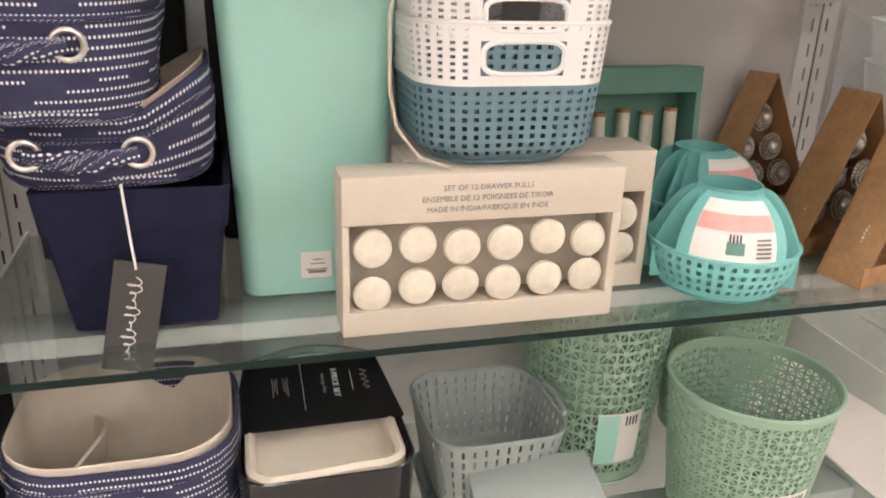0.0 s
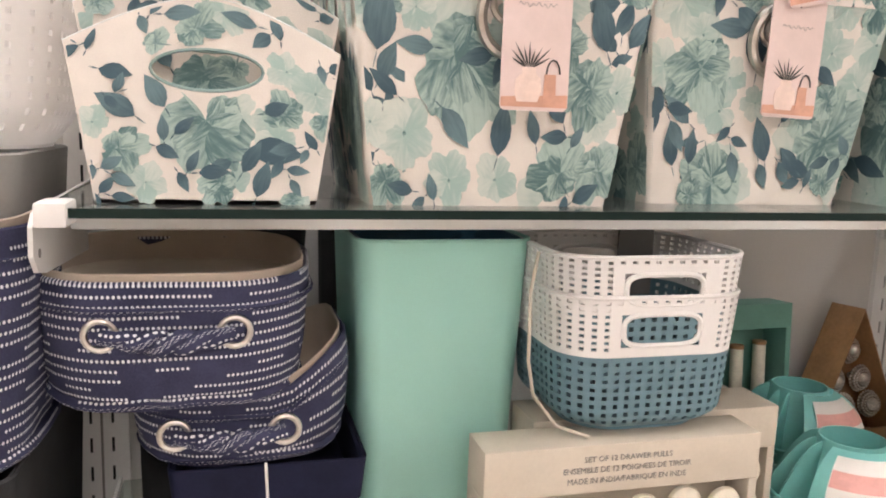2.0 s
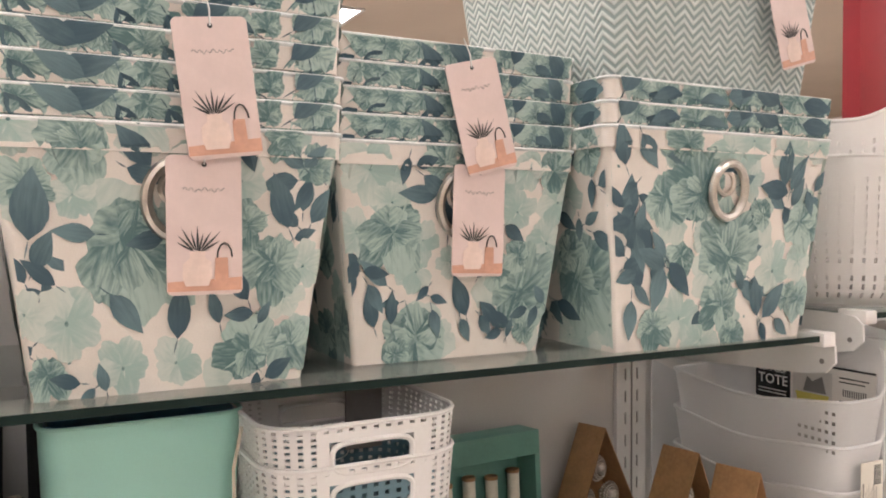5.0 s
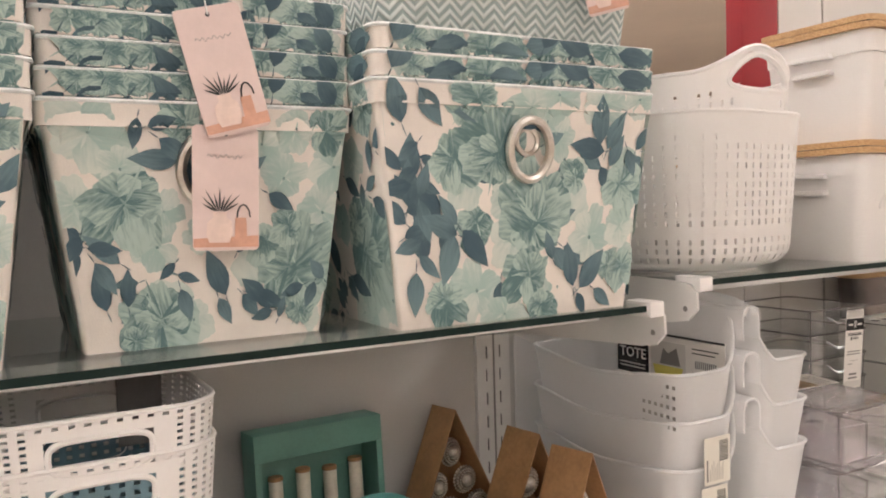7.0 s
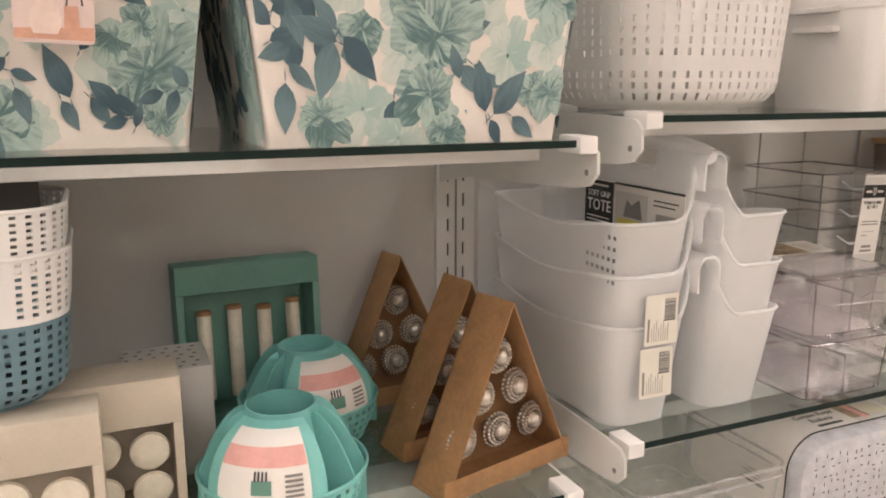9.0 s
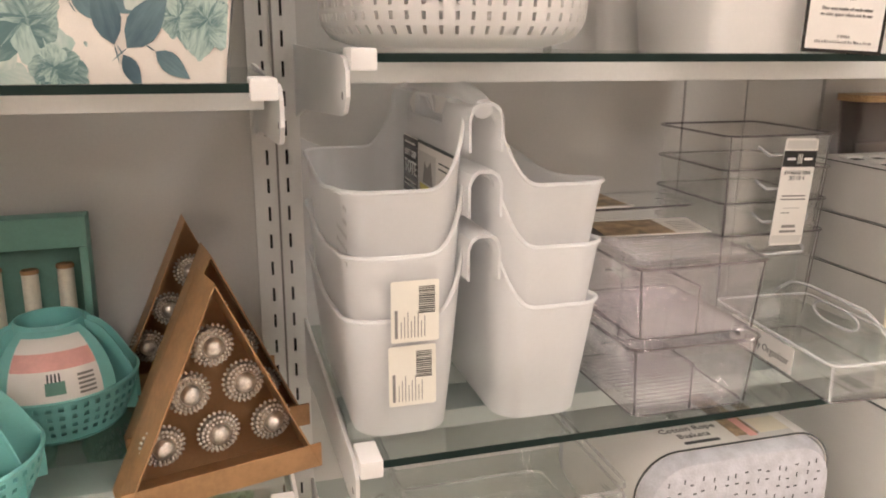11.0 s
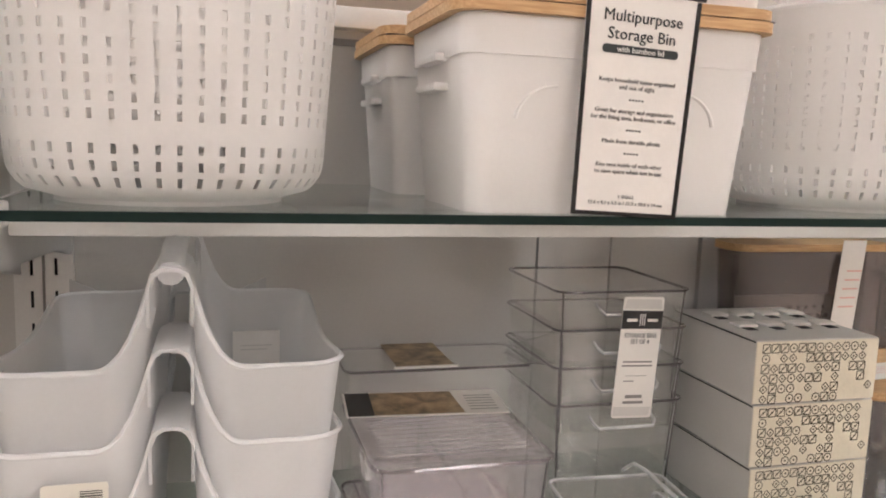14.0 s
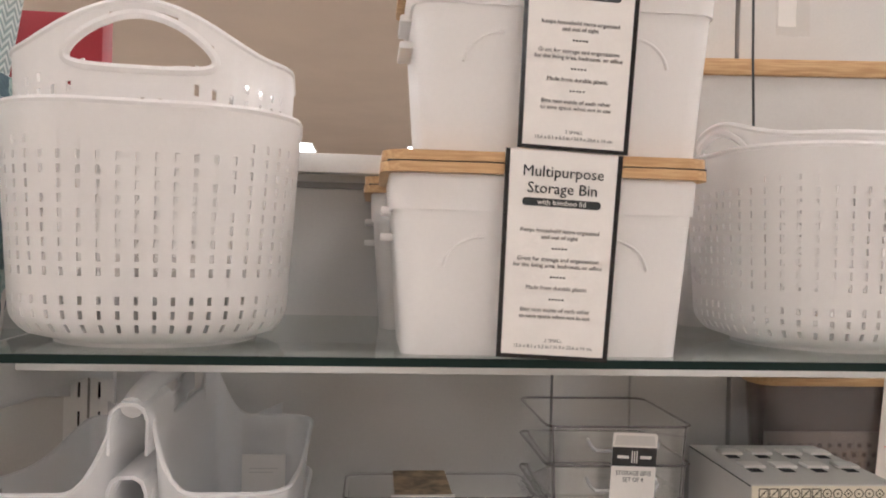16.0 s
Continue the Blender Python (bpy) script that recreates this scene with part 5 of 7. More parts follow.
hang_tag(facing(0.0965, 0.572, 1.5885), 0)
hang_tag(facing(0.105, 0.566, 1.681), 7)
hang_tag(facing(0.330, 0.606, 1.592), -2)
hang_tag(facing(0.330, 0.600, 1.680), 14)
hang_tag(facing(0.663, 0.563, 1.792), 16)


# ---------------------------------------------------------------- bay 1, bottom shelf
dotted_bin(pose(-0.112, 0.700, B1), 0.205, 0.195, 0.2, "large open navy stitched canvas bin with cream lining", taper=0.92, handle=False, lining="cream_lining")
fold = thing("cloth_insert", pose(-0.175, 0.70, B1 + 0.05), "cream cloth folded inside the open bin", "cloth")
pierced("sheet", [i / 12 for i in range(13)], [j / 8 for j in range(9)], lambda i, j: False,
        lambda u, v, o: (0.035 * math.sin(u * 2.4) - 0.02 * (1 - v) + o + 0.004 * math.sin(7 * u + 4 * v), -0.075 + 0.15 * u, 0.125 * v * (0.8 + 0.2 * math.sin(3 * u))), 0.004, M["cream_lining"], fold, closed=False)

bs = thing("lined_bin", pose(0.070, 0.69, B1), "glossy black bin with cream lining and a black card sleeve", "storage bin")
vessel("body", 0.150, 0.17, 0.166, 0.19, 0.170, 0.03, 0.004, M["black"], bs)
vessel("lining", 0.138, 0.158, 0.150, 0.174, 0.163, 0.028, 0.010, M["cream_lining"], bs, "cream fleece lining", wob=0.007, floor_t=0.152, loc=pose(0, 0, 0.0045))
bm = bmesh.new()
block(bm, -0.086, 0.086, -0.012, 0.09, 0.0, 0.0018)
for v in bm.verts:
    if v.co.y > 0.05:
        v.co.x *= 0.82
part("sleeve", bm, M["black"], bs, "black printed card sleeve", loc=pose(0, 0.004, 0.172, 14, 0, 0))
tube("sleeve_handle", [(-0.062 + 0.124 * k / 14, 0.088 + 0.012 * math.sin(math.pi * k / 14), 0.193 + 0.006 * math.sin(math.pi * k / 14)) for k in range(15)], 0.005, M["black"], bs, "arched black grip")
slab("grip_backing", -0.06, -0.004, 0.086, 0.09, 0.178, 0.192, M["pack"], bs, "pale card behind the grip", bev=0)
words("printed_title", "3-PIECE SET", 0.0085, M["string"], bs, pose(0.022, 0.045, 0.1865, 14, 0, 0) @ pose(0, 0, 0, 0, 0, -90))
words("printed_subtitle", "storage bins", 0.006, M["grey_ink"], bs, pose(0.010, 0.045, 0.1865, 14, 0, 0) @ pose(0, 0, 0, 0, 0, -90))
bars("printed_rule", [(-0.0125, -0.012, 0.008, 0.08), (0.0395, 0.04, 0.03, 0.06)], M["string"], bs, pose(0, 0.004, 0.1735, 14, 0, 0) @ pose(0, 0, 0.0008))
bars("small_print", [(-0.028 - 0.011 * i - 0.0022 * j, -0.027 - 0.011 * i - 0.0022 * j, 0.03 + 0.004 * ((i + j) % 3), 0.058 - 0.003 * (j % 2)) for i in range(2) for j in range(3)], M["grey_ink"], bs, pose(0, 0.004, 0.1735, 14, 0, 0) @ pose(0, 0, 0.0008))
tube("script_mark", [(0.054 + 0.004 * math.sin(k * 1.9), 0.03 + 0.0024 * k, 0.0) for k in range(14)], 0.0006, M["grey_ink"], bs, loc=pose(0, 0.004, 0.1748, 14, 0, 0))

crate = weave_basket(pose(0.256, 0.715, B1 + 0.05), 0.125, 0.13, 0.150, 0.155, 0.10, 0.035, 0, "grey-green translucent plastic basket with slits and a side handle", "", 44, 7, M["greyblue"], M["greyblue"], t=0.0018, hole_u=0.25, hole_v=0.6)
tube("handle", [(0.074, -0.036, 0.092), (0.082, -0.03, 0.098), (0.086, 0.0, 0.1), (0.082, 0.03, 0.098), (0.074, 0.036, 0.092)], 0.0035, M["greyblue"], crate)
under = thing("nested_basket", pose(0.256, 0.715, B1), "grey-green plastic basket under another", "basket")
vessel("wall", 0.12, 0.125, 0.142, 0.147, 0.0495, 0.03, 0.003, M["greyblue"], under)
prop = thing("storage_box", pose(0.275, 0.60, B1), "pale grey plastic box with a tilted loose lid", "box")
vessel("body", 0.11, 0.08, 0.12, 0.09, 0.108, 0.012, 0.002, M["greyblue"], prop)
bm = bmesh.new()
block(bm, -0.065, 0.065, -0.05, 0.05, -0.006, 0.0, 0.003)
part("lid", bm, M["greyblue"], prop, loc=pose(0, 0, 0.118, 6, -4, -8))


def lattice_basket(at, r0, r1, h):
    """A round wastebasket pierced by pairs of triangles between a plain foot and a rolled rim."""
    e = thing("lattice_wastebasket", at, "sage green plastic wastebasket pierced with triangles", "wastebasket", "lattice wastebaskets")
    nu, nv = 54, 18
    pts, faces, idx = [], [], {}

    def vid(u, v):
        k = (round(u, 5) % nu, round(v, 5))
        if k not in idx:
            idx[k] = len(pts)
            pts.append((k[0] / nu, v / nv))
        return idx[k]

    def ring_tri(a, b, c):
        """A triangular frame: what is left when a smaller triangle is cut out."""
        gx, gy = (a[0] + b[0] + c[0]) / 3, (a[1] + b[1] + c[1]) / 3
        k = 0.60
        ins = [(gx + (p[0] - gx) * k, gy + (p[1] - gy) * k) for p in (a, b, c)]
        o = [vid(*p) for p in (a, b, c)]
        q = [vid(*p) for p in ins]
        for i in range(3):
            j = (i + 1) % 3
            faces.append((o[i], o[j], q[j], q[i]))

    for j in range(nv):
        for i in range(nu):
            a, b, c, d = (i, j), (i + 1, j), (i + 1, j + 1), (i, j + 1)
            if j < 1 or j >= nv - 1:
                faces.append((vid(*a), vid(*b), vid(*c), vid(*d)))
            elif (i + j) % 2:
                ring_tri(a, b, c)
                ring_tri(a, c, d)
            else:
                ring_tri(a, b, d)
                ring_tri(b, c, d)

    def place(u, v, o):
        r = r0 + (r1 - r0) * v - o
        return (r * math.cos(2 * math.pi * u), r * math.sin(2 * math.pi * u), 0.003 + v * (h - 0.003))

    shell("wall", pts, faces, place, 0.0018, M["sage"], e)
    lathe("foot", [(0.004, 0.0), (r0, 0.0), (r0 + 0.001, 0.004), (0.004, 0.004)], M["sage"], e, seg=36)
    tube("rim", [(r1 * math.cos(a), r1 * math.sin(a), h) for a in [2 * math.pi * k / 44 for k in range(44)]], 0.0026, M["sage"], e, closed=True)
    pierced("paper_label", [-0.30 + 0.11 * i / 8 for i in range(9)], [0.12, 0.26, 0.4], lambda i, j: False, lambda u, v, o: place(u, v, -0.0008 + o), 0.0003, M["paper"], e, "white and aqua paper label", closed=False)
    pierced("label_stripe", [-0.30 + 0.05 * i / 4 for i in range(5)], [0.12, 0.26, 0.39], lambda i, j: False, lambda u, v, o: place(u, v, -0.0014 + o), 0.0003, M["mint"], e, closed=False)
    pierced("label_mark", [-0.235 + 0.035 * i / 8 for i in range(9)], [0.33, 0.38], lambda i, j: i % 2 == 1, lambda u, v, o: place(u, v, -0.0016 + o), 0.0003, M["ink"], e, closed=False)
    return e


lattice_basket(pose(0.566, 0.672, B1), 0.078, 0.096, 0.172)
lattice_basket(pose(0.432, 0.812, B1), 0.080, 0.096, 0.262)
lattice_basket(pose(0.640, 0.838, B1), 0.072, 0.086, 0.262)


# ---------------------------------------------------------------- neighbouring bay on the far side of the uprights
for z in (1.136, 0.83):
    glass_shelf(-1.2, -0.282, z)
    bracket_arm(-0.279, z, -1)
db = thing("dark_bin", pose(-0.352, 0.715, 1.136), "black felt bin on the neighbouring shelf", "storage bin")
vessel("body", 0.205, 0.27, 0.215, 0.29, 0.158, 0.02, 0.004, M["charcoal"], db)
vessel("cuff", 0.2155, 0.2905, 0.219, 0.294, 0.03, 0.021, 0.003, M["charcoal"], db, loc=pose(0, 0, 0.158 - 0.029), nv=2)
db2 = thing("dark_bin", pose(-0.352, 0.715, 0.83), "black felt bin on the neighbouring bottom shelf", "storage bin")
vessel("body", 0.205, 0.27, 0.215, 0.29, 0.26, 0.02, 0.004, M["charcoal"], db2)
vessel("cuff", 0.2155, 0.2905, 0.219, 0.294, 0.03, 0.021, 0.003, M["charcoal"], db2, loc=pose(0, 0, 0.26 - 0.029), nv=2)
dotted_bin(pose(-0.343, 0.66, 1.295), 0.215, 0.20, 0.16, "navy stitched canvas bin stacked on another", taper=0.94, handle=False)
# added to carry the white basket; its grey stands in for the wall's shadow
gf = thing("grey_bin", pose(-0.345, 0.72, 1.456), "grey bin added to hold up the white basket, toned like shadowed wall", "storage bin")
vessel("body", 0.20, 0.20, 0.205, 0.205, 0.044, 0.03, 0.004, M["shade"], gf)
weave_basket(pose(-0.318, 0.745, 1.501), 0.17, 0.17, 0.215, 0.21, 0.25, 0.05, 0, "white plastic basket with columns of round holes", "", 40, 22, M["milk"], M["milk"], hole_u=0.22, hole_v=0.42)


# ---------------------------------------------------------------- bay 2, top shelf
def laundry_basket(at, h, arch, label, high=10, flare=0.036, slim=0.0, band=False):
    """A tall milky basket: rounded foot, pierced lower half, and arched grips rising from the front and back rim."""
    e = thing("tall_basket", at, label, "basket", "milky white baskets")
    cols, rows = 58, 17
    us, vs = [], []
    for i in range(cols):
        us += [i / cols, (i + 0.25) / cols]
    for j in range(rows):
        vs += [j / rows, (j + 0.6) / rows]
    vs.append(1.0)

    def place(u, v, o):
        k = math.sqrt(1 - (1 - min(1.0, v / 0.15)) ** 2)
        w, d = 0.150 - slim + 0.048 * k + flare * v, 0.158 - slim + 0.05 * k + 0.8 * flare * v
        x, y, nx, ny = rr(w, d, 0.075, u)
        side = min(u % 1.0, 1 - u % 1.0)
        side = min(side, abs(side - 0.5))
        lift = arch * (0.5 + 0.5 * math.cos(math.pi * min(1.0, side / 0.14))) * max(0, v - 0.66) / 0.34
        return (x - nx * o, y - ny * o, 0.003 + v * (h - 0.003) + lift)

    rng = random.Random(4)
    closed_cells = {(i, j) for i in range(cols) for j in range(rows) if rng.random() < 0.02}

    def hole(i, j):
        v = vs[j]
        u = us[i]
        side = min(u % 1.0, 1 - u % 1.0)
        side = min(side, abs(side - 0.5))
        um, vm = u + 0.25 / cols, (vs[j] + vs[j + 1]) / 2
        sm = min(um % 1.0, 1 - um % 1.0)
        sm = min(sm, abs(sm - 0.5))
        if arch and (sm / 0.072) ** 2 + ((vm - 0.89) / 0.075) ** 2 < 1:
            return True
        if arch and (sm / 0.095) ** 2 + ((vm - 0.89) / 0.13) ** 2 < 1:
            return False
        row = j // 2
        if i % 2 or j % 2 or row < 1 or row == 4:
            return False
        if row < 4:
            return True
        if (i // 2, row) in closed_cells:
            return False
        return row <= high or (row < 15 and 0.10 < side < 0.17) or (band and 11 < row < 14)

    pierced("wall", us, vs, hole, place, 0.0018, M["milk"], e)
    base = [place(u, 0.0, 0.0) for u in us]
    n = len(base)
    mesh_of("base", base + [(x, y, 0.0) for x, y, z in base], [tuple(range(n)), tuple(range(2 * n - 1, n - 1, -1))] + [(i, n + i, n + (i + 1) % n, (i + 1) % n) for i in range(n)], M["milk"], e)
    tube("rim", [place(k / 96, 1.0, 0.001) for k in range(96)], 0.0026, M["milk"], e, closed=True)
    if arch:
        for s in (0.0, 0.5):
            ring = [place(s + 0.072 * math.cos(q), 0.89 + 0.075 * math.sin(q), 0.001) for q in [2 * math.pi * k / 40 for k in range(40)]]
            tube("grip", ring, 0.0036, M["milk"], e, closed=True)
    return e


laundry_basket(pose(0.905, 0.695, T2, 0, 0, 5), 0.176, 0.0, "milky white plastic basket with columns of small holes round another", high=13, flare=0.020, slim=-0.007)
laundry_basket(pose(0.905, 0.697, T2 + 0.045, 0, 0, 5), 0.172, 0.032, "milky white plastic basket nested in another, its arched grip raised", high=6, band=True, flare=0.014, slim=0.001)
laundry_basket(pose(1.497, 0.705, T2, 0, 0, 90), 0.168, 0.0, "milky white plastic basket with small holes beside the bins", high=13, flare=0.020, slim=-0.004)
laundry_basket(pose(1.497, 0.705, T2 + 0.018, 0, 0, 90), 0.160, 0.018, "milky white plastic basket nested in another, with side grips", high=5, flare=0.012, slim=0.004)


def storage_bin(at, w, d, h, band, label, lid_t=0.0085):
    """A white bin with a stepped collar, ear grips, an embossed arch, a two-layer bamboo lid and a printed paper band."""
    e = thing("lidded_bin", at, label, "storage bin", "white bins with bamboo lids")
    vessel("body", w - 0.034, d - 0.03, w - 0.014, d - 0.012, h, 0.016, 0.002, M["white"], e, nv=4)
    vessel("collar", w - 0.0142, d - 0.0122, w - 0.0115, d - 0.0098, 0.026, 0.017, 0.002, M["white"], e, nv=2, loc=pose(0, 0, h - 0.027))
    for s in (-1, 1):
        for z in (h - 0.029, h - 0.05):
            slab("ear", s * (w / 2 - 0.006) - 0.006, s * (w / 2 - 0.006) + 0.006, -0.028, 0.028, z, z + 0.006, M["white"], e, bev=0.002)
    for s in (-1, 1):
        tube("embossed_arch", [(s * (0.047 + 0.030 * math.sin(a)), -(d - 0.03 + 0.018 * 0.53) / 2 - 0.0005, 0.062 + 0.026 * math.cos(a)) for a in [k * 0.16 for k in range(10)]], 0.0015, M["white"], e)
    for k in range(2):
        bm = bmesh.new()
        us_ = rim_shares(w + 0.002 - 0.002 * k, d + 0.002 - 0.002 * k, 0.02)
        lo = [bm.verts.new((*rr(w + 0.002 - 0.002 * k, d + 0.002 - 0.002 * k, 0.02, u)[:2], 0.0)) for u in us_]
        f = bm.faces.new(lo)
        g = bmesh.ops.extrude_face_region(bm, geom=[f])["geom"]
        bmesh.ops.translate(bm, verts=[v for v in g if isinstance(v, bmesh.types.BMVert)], vec=(0, 0, lid_t - 0.0012))
        part("lid", bm, M["bamboo"], e, "bamboo lid", loc=pose(0, 0, h + lid_t * k))
        if k == 0:
            # near-black sheet between the lid layers, set in from their edges
            slab("lid_dark_layer", -w / 2 + 0.004, w / 2 - 0.004, -d / 2 + 0.004, d / 2 - 0.004, h + lid_t - 0.0012, h + lid_t, M["ink"], e, "dark sheet between the two lid layers", bev=0)
    if band:
        top = h + 2 * lid_t
        bx = 0.006
        ln = top
        m = facing(bx, -d / 2 - 0.0025, top / 2) @ pose(0, 0, 0, 0, 0, -2.4)
        band_ = plate("paper_band", [(-0.041, -ln / 2), (0.041, -ln / 2), (0.0435, ln / 2), (-0.0435, ln / 2)], 0.0006, M["paper"], e, "printed paper band", loc=m)
        up, e_top, e = pose(0, 0, 0.0007), e, band_
        edge = [plate("black_edge", [(s * 0.0375, -ln / 2), (s * 0.041, -ln / 2), (s * 0.0435, ln / 2), (s * 0.040, ln / 2)] if s > 0 else [(-0.041, -ln / 2), (-0.0375, -ln / 2), (-0.040, ln / 2), (-0.0435, ln / 2)], 0.0003, M["black"], e, loc=up) for s in (-1, 1)]
        plate("black_foot", [(-0.0375, -ln / 2), (0.0375, -ln / 2), (0.0375, -ln / 2 + 0.003), (-0.0375, -ln / 2 + 0.003)], 0.0003, M["black"], e, loc=up)
        words("printed_title", "Multipurpose", 0.0113, M["ink"], e, up @ pose(0, ln / 2 - 0.0155, 0.0003))
        words("printed_title", "Storage Bin", 0.0113, M["ink"], e, up @ pose(0, ln / 2 - 0.0275, 0.0003))
        plate("title_bar", card(0.058, 0.0058, 0.0025), 0.0003, M["ink"], e, loc=up @ pose(0, ln / 2 - 0.0375, 0))
        words("title_bar_words", "with bamboo lid", 0.0055, M["paper"], e, up @ pose(0, ln / 2 - 0.0375, 0.0004))
        y = ln / 2 - 0.058
        for tx in (("Keeps household items organized", "and out of sight"), ("Great for storage and organization", "for the living area, bedroom, or office"), ("Made from durable plastic",), ("Bins nest inside of each other", "to save space when not in use")):
            for row in tx:
                words("printed_line", row, 0.0043, M["grey_ink"], e, up @ pose(0, y, 0.0002))
                y -= 0.0046
            bars("printed_stars", [(-0.0052 + 0.0024 * k, -0.0038 + 0.0024 * k, -0.0006, 0.0006) for k in range(5)] if tx[0][0] != "B" else [(0.0, 0.0001, 0, 0.0001)], M["ink"], e, up @ pose(0, y - 0.0035, 0))
            y -= 0.0115
        words("printed_line", "2 SMALL", 0.0036, M["grey_ink"], e, up @ pose(0, -ln / 2 + 0.0135, 0.0002))
        words("printed_line", "12.6 x 8.1 x 5.5 in / 31.9 x 20.6 x 14 cm", 0.0036, M["grey_ink"], e, up @ pose(0, -ln / 2 + 0.009, 0.0002))
        e = e_top
    return e


storage_bin(pose(1.2095, 0.662, T2), 0.246, 0.165, 0.134, True, "white plastic bin with bamboo lid and printed paper band")
storage_bin(pose(1.2215, 0.662, T2 + 0.1515), 0.246, 0.165, 0.134, True, "white plastic bin with bamboo lid stacked on another")
storage_bin(pose(1.196, 0.838, T2), 0.246, 0.165, 0.130, False, "white plastic bin with bamboo lid standing behind another")

back_bin = thing("lidded_bin", pose(1.53, 0.866, T2, 0, 0, -6), "large pale grey bin with a bamboo-edged lid behind the basket", "storage bin", "white bins with bamboo lids")
vessel("body", 0.21, 0.065, 0.235, 0.085, 0.272, 0.02, 0.002, M["pack"], back_bin)
slab("lid", -0.122, 0.122, -0.048, 0.048, 0.272, 0.290, M["bamboo"], back_bin, "bamboo lid", bev=0.003)
cord = thing("black_cord", pose(1.405, 0.665, T2 + 0.188), "thin dark cord hanging to the basket's rim", "cord")
tube("strand", [(0, 0, 0), (-0.002, 0, 0.06), (-0.003, 0.001, 0.16)], 0.0011, M["ink"], cord)
sleeve = thing("clear_sleeve", pose(1.435, 0.66, T2 + 0.272), "clear plastic label sleeve hanging from the lid", "label")
plate("sheet", card(0.03, 0.05, 0.003), 0.0006, M["acrylic"], sleeve, loc=facing(0, 0, 0.02))
plate("paper", card(0.016, 0.04, 0.002), 0.0004, M["paper"], sleeve, loc=facing(-0.004, 0.0015, 0.024))

# what stands behind the shelving
sign_panel("red_sign", 0.60, 0.745, 1.02, 0.0, 1.85, M["red"], "tall deep red sign panel behind the shelving")


# ---------------------------------------------------------------- bay 2, middle shelf
def tote(at, label, first):
    """A two-bucket tote: low outer walls that sweep up to a shared handle ridge, hollow under the ridge so that totes nest."""
    e = thing("divided_tote", at, label, "tote", "nested frosted totes")
    hr, ridge, dep = 0.109, 0.176, 0.27

    for s in (-1, 1):
        def top(x, y, s=s):
            q = max(0.0, min(1.0, (-s * x - 0.012) / 0.038))
            dip = 0.013 * math.cos(math.pi * y / dep) ** 2 * max(0.0, min(1.0, (s * x - 0.01) / 0.03))
            return hr + (0.057 if abs(y) > 0.066 else 0.042) * q ** 2.7 - dip
        vessel("bucket", 0.082, dep - 0.03, 0.102, dep, hr, 0.026, 0.0016, M["frost"], e, nv=8, top=top, loc=pose(s * 0.0625, 0, 0), floor_t=0.0016, ns=9)
        us_ = rim_shares(0.103, dep + 0.001, 0.026, ns=9)
        rim_pts = []
        for u in us_:
            x, y, nx, ny = rr(0.103, dep + 0.001, 0.026, u)
            rim_pts.append((s * 0.0625 + x, y, top(x, y)))
        tube("rim", rim_pts, 0.002, M["frost"], e, closed=True)
    prof = [(-0.0142, 0.138), (-0.0145, 0.164), (-0.0115, 0.1725), (-0.006, ridge), (0.006, ridge), (0.0115, 0.1725), (0.0145, 0.164), (0.0142, 0.138), (0.0122, 0.138), (0.0125, 0.163), (0.0098, 0.170), (0.005, 0.1735), (-0.005, 0.1735), (-0.0098, 0.170), (-0.0125, 0.163), (-0.0122, 0.138)]
    n = len(prof)
    for y0, y1 in ((-dep / 2 - 0.0025, -0.062), (0.062, dep / 2 + 0.0025)):
        verts = [(x, y, z) for y in (y0, y1) for x, z in prof]
        faces = [(i, (i + 1) % n, n + (i + 1) % n, n + i) for i in range(n)] + [tuple(range(n - 1, -1, -1)), tuple(n + i for i in range(n))]
        mesh_of("ridge", verts, faces, M["frost"], e)
    if first:
        tube("grip_bar", [(0, -0.128, 0.171), (0, -0.11, 0.176), (0, -0.08, 0.181), (0, 0.08, 0.181), (0, 0.11, 0.176), (0, 0.128, 0.171)], 0.0085, M["frost"], e, res=12)
        # flat grey strokes for the side holes, their shade put into the colour
        rows = [(0.02 + 0.009 * i, 0.0245 + 0.009 * i, 0.02 + 0.011 * j, 0.024 + 0.011 * j) for i in range(6) for j in range(5)]
        bars("side_hole_shade", rows, M["grey_ink"], e, pose(-0.1105, -0.06, 0.03) @ pose(0, 0, 0, 90, 0, -90))
    return e


for k in range(3):
    tote(pose(0.9085, 0.7375, M2 + 0.0525 * k), "frosted white plastic two-part tote with a ridge handle" + (", nested in another" if k else ", lowest of three"), k == 2)
for ex, flip in ((0.832, 1), (0.950, -1)):
    ear = thing("plastic_flap", facing(ex, 0.908, M2), "white plastic flap standing behind the totes", "flap", "flaps behind the totes")
    plate("sheet", [(-0.035, 0), (0.035, 0), (0.035, 0.19 if flip > 0 else 0.222), (0.0, 0.205), (-0.035, 0.222 if flip > 0 else 0.19)], 0.002, M["frost"], ear)
ist = thing("inside_sticker", facing(0.973, 0.8560, M2 + 0.154), "white sticker inside the top tote", "sticker")
plate("paper", card(0.045, 0.046, 0.001), 0.0004, M["paper"], ist)
bars("faint_print", [(-0.015, 0.015, 0.008, 0.009), (-0.015, 0.01, 0.004, 0.005)], M["pack"], ist, pose(0, 0, 0.0003))

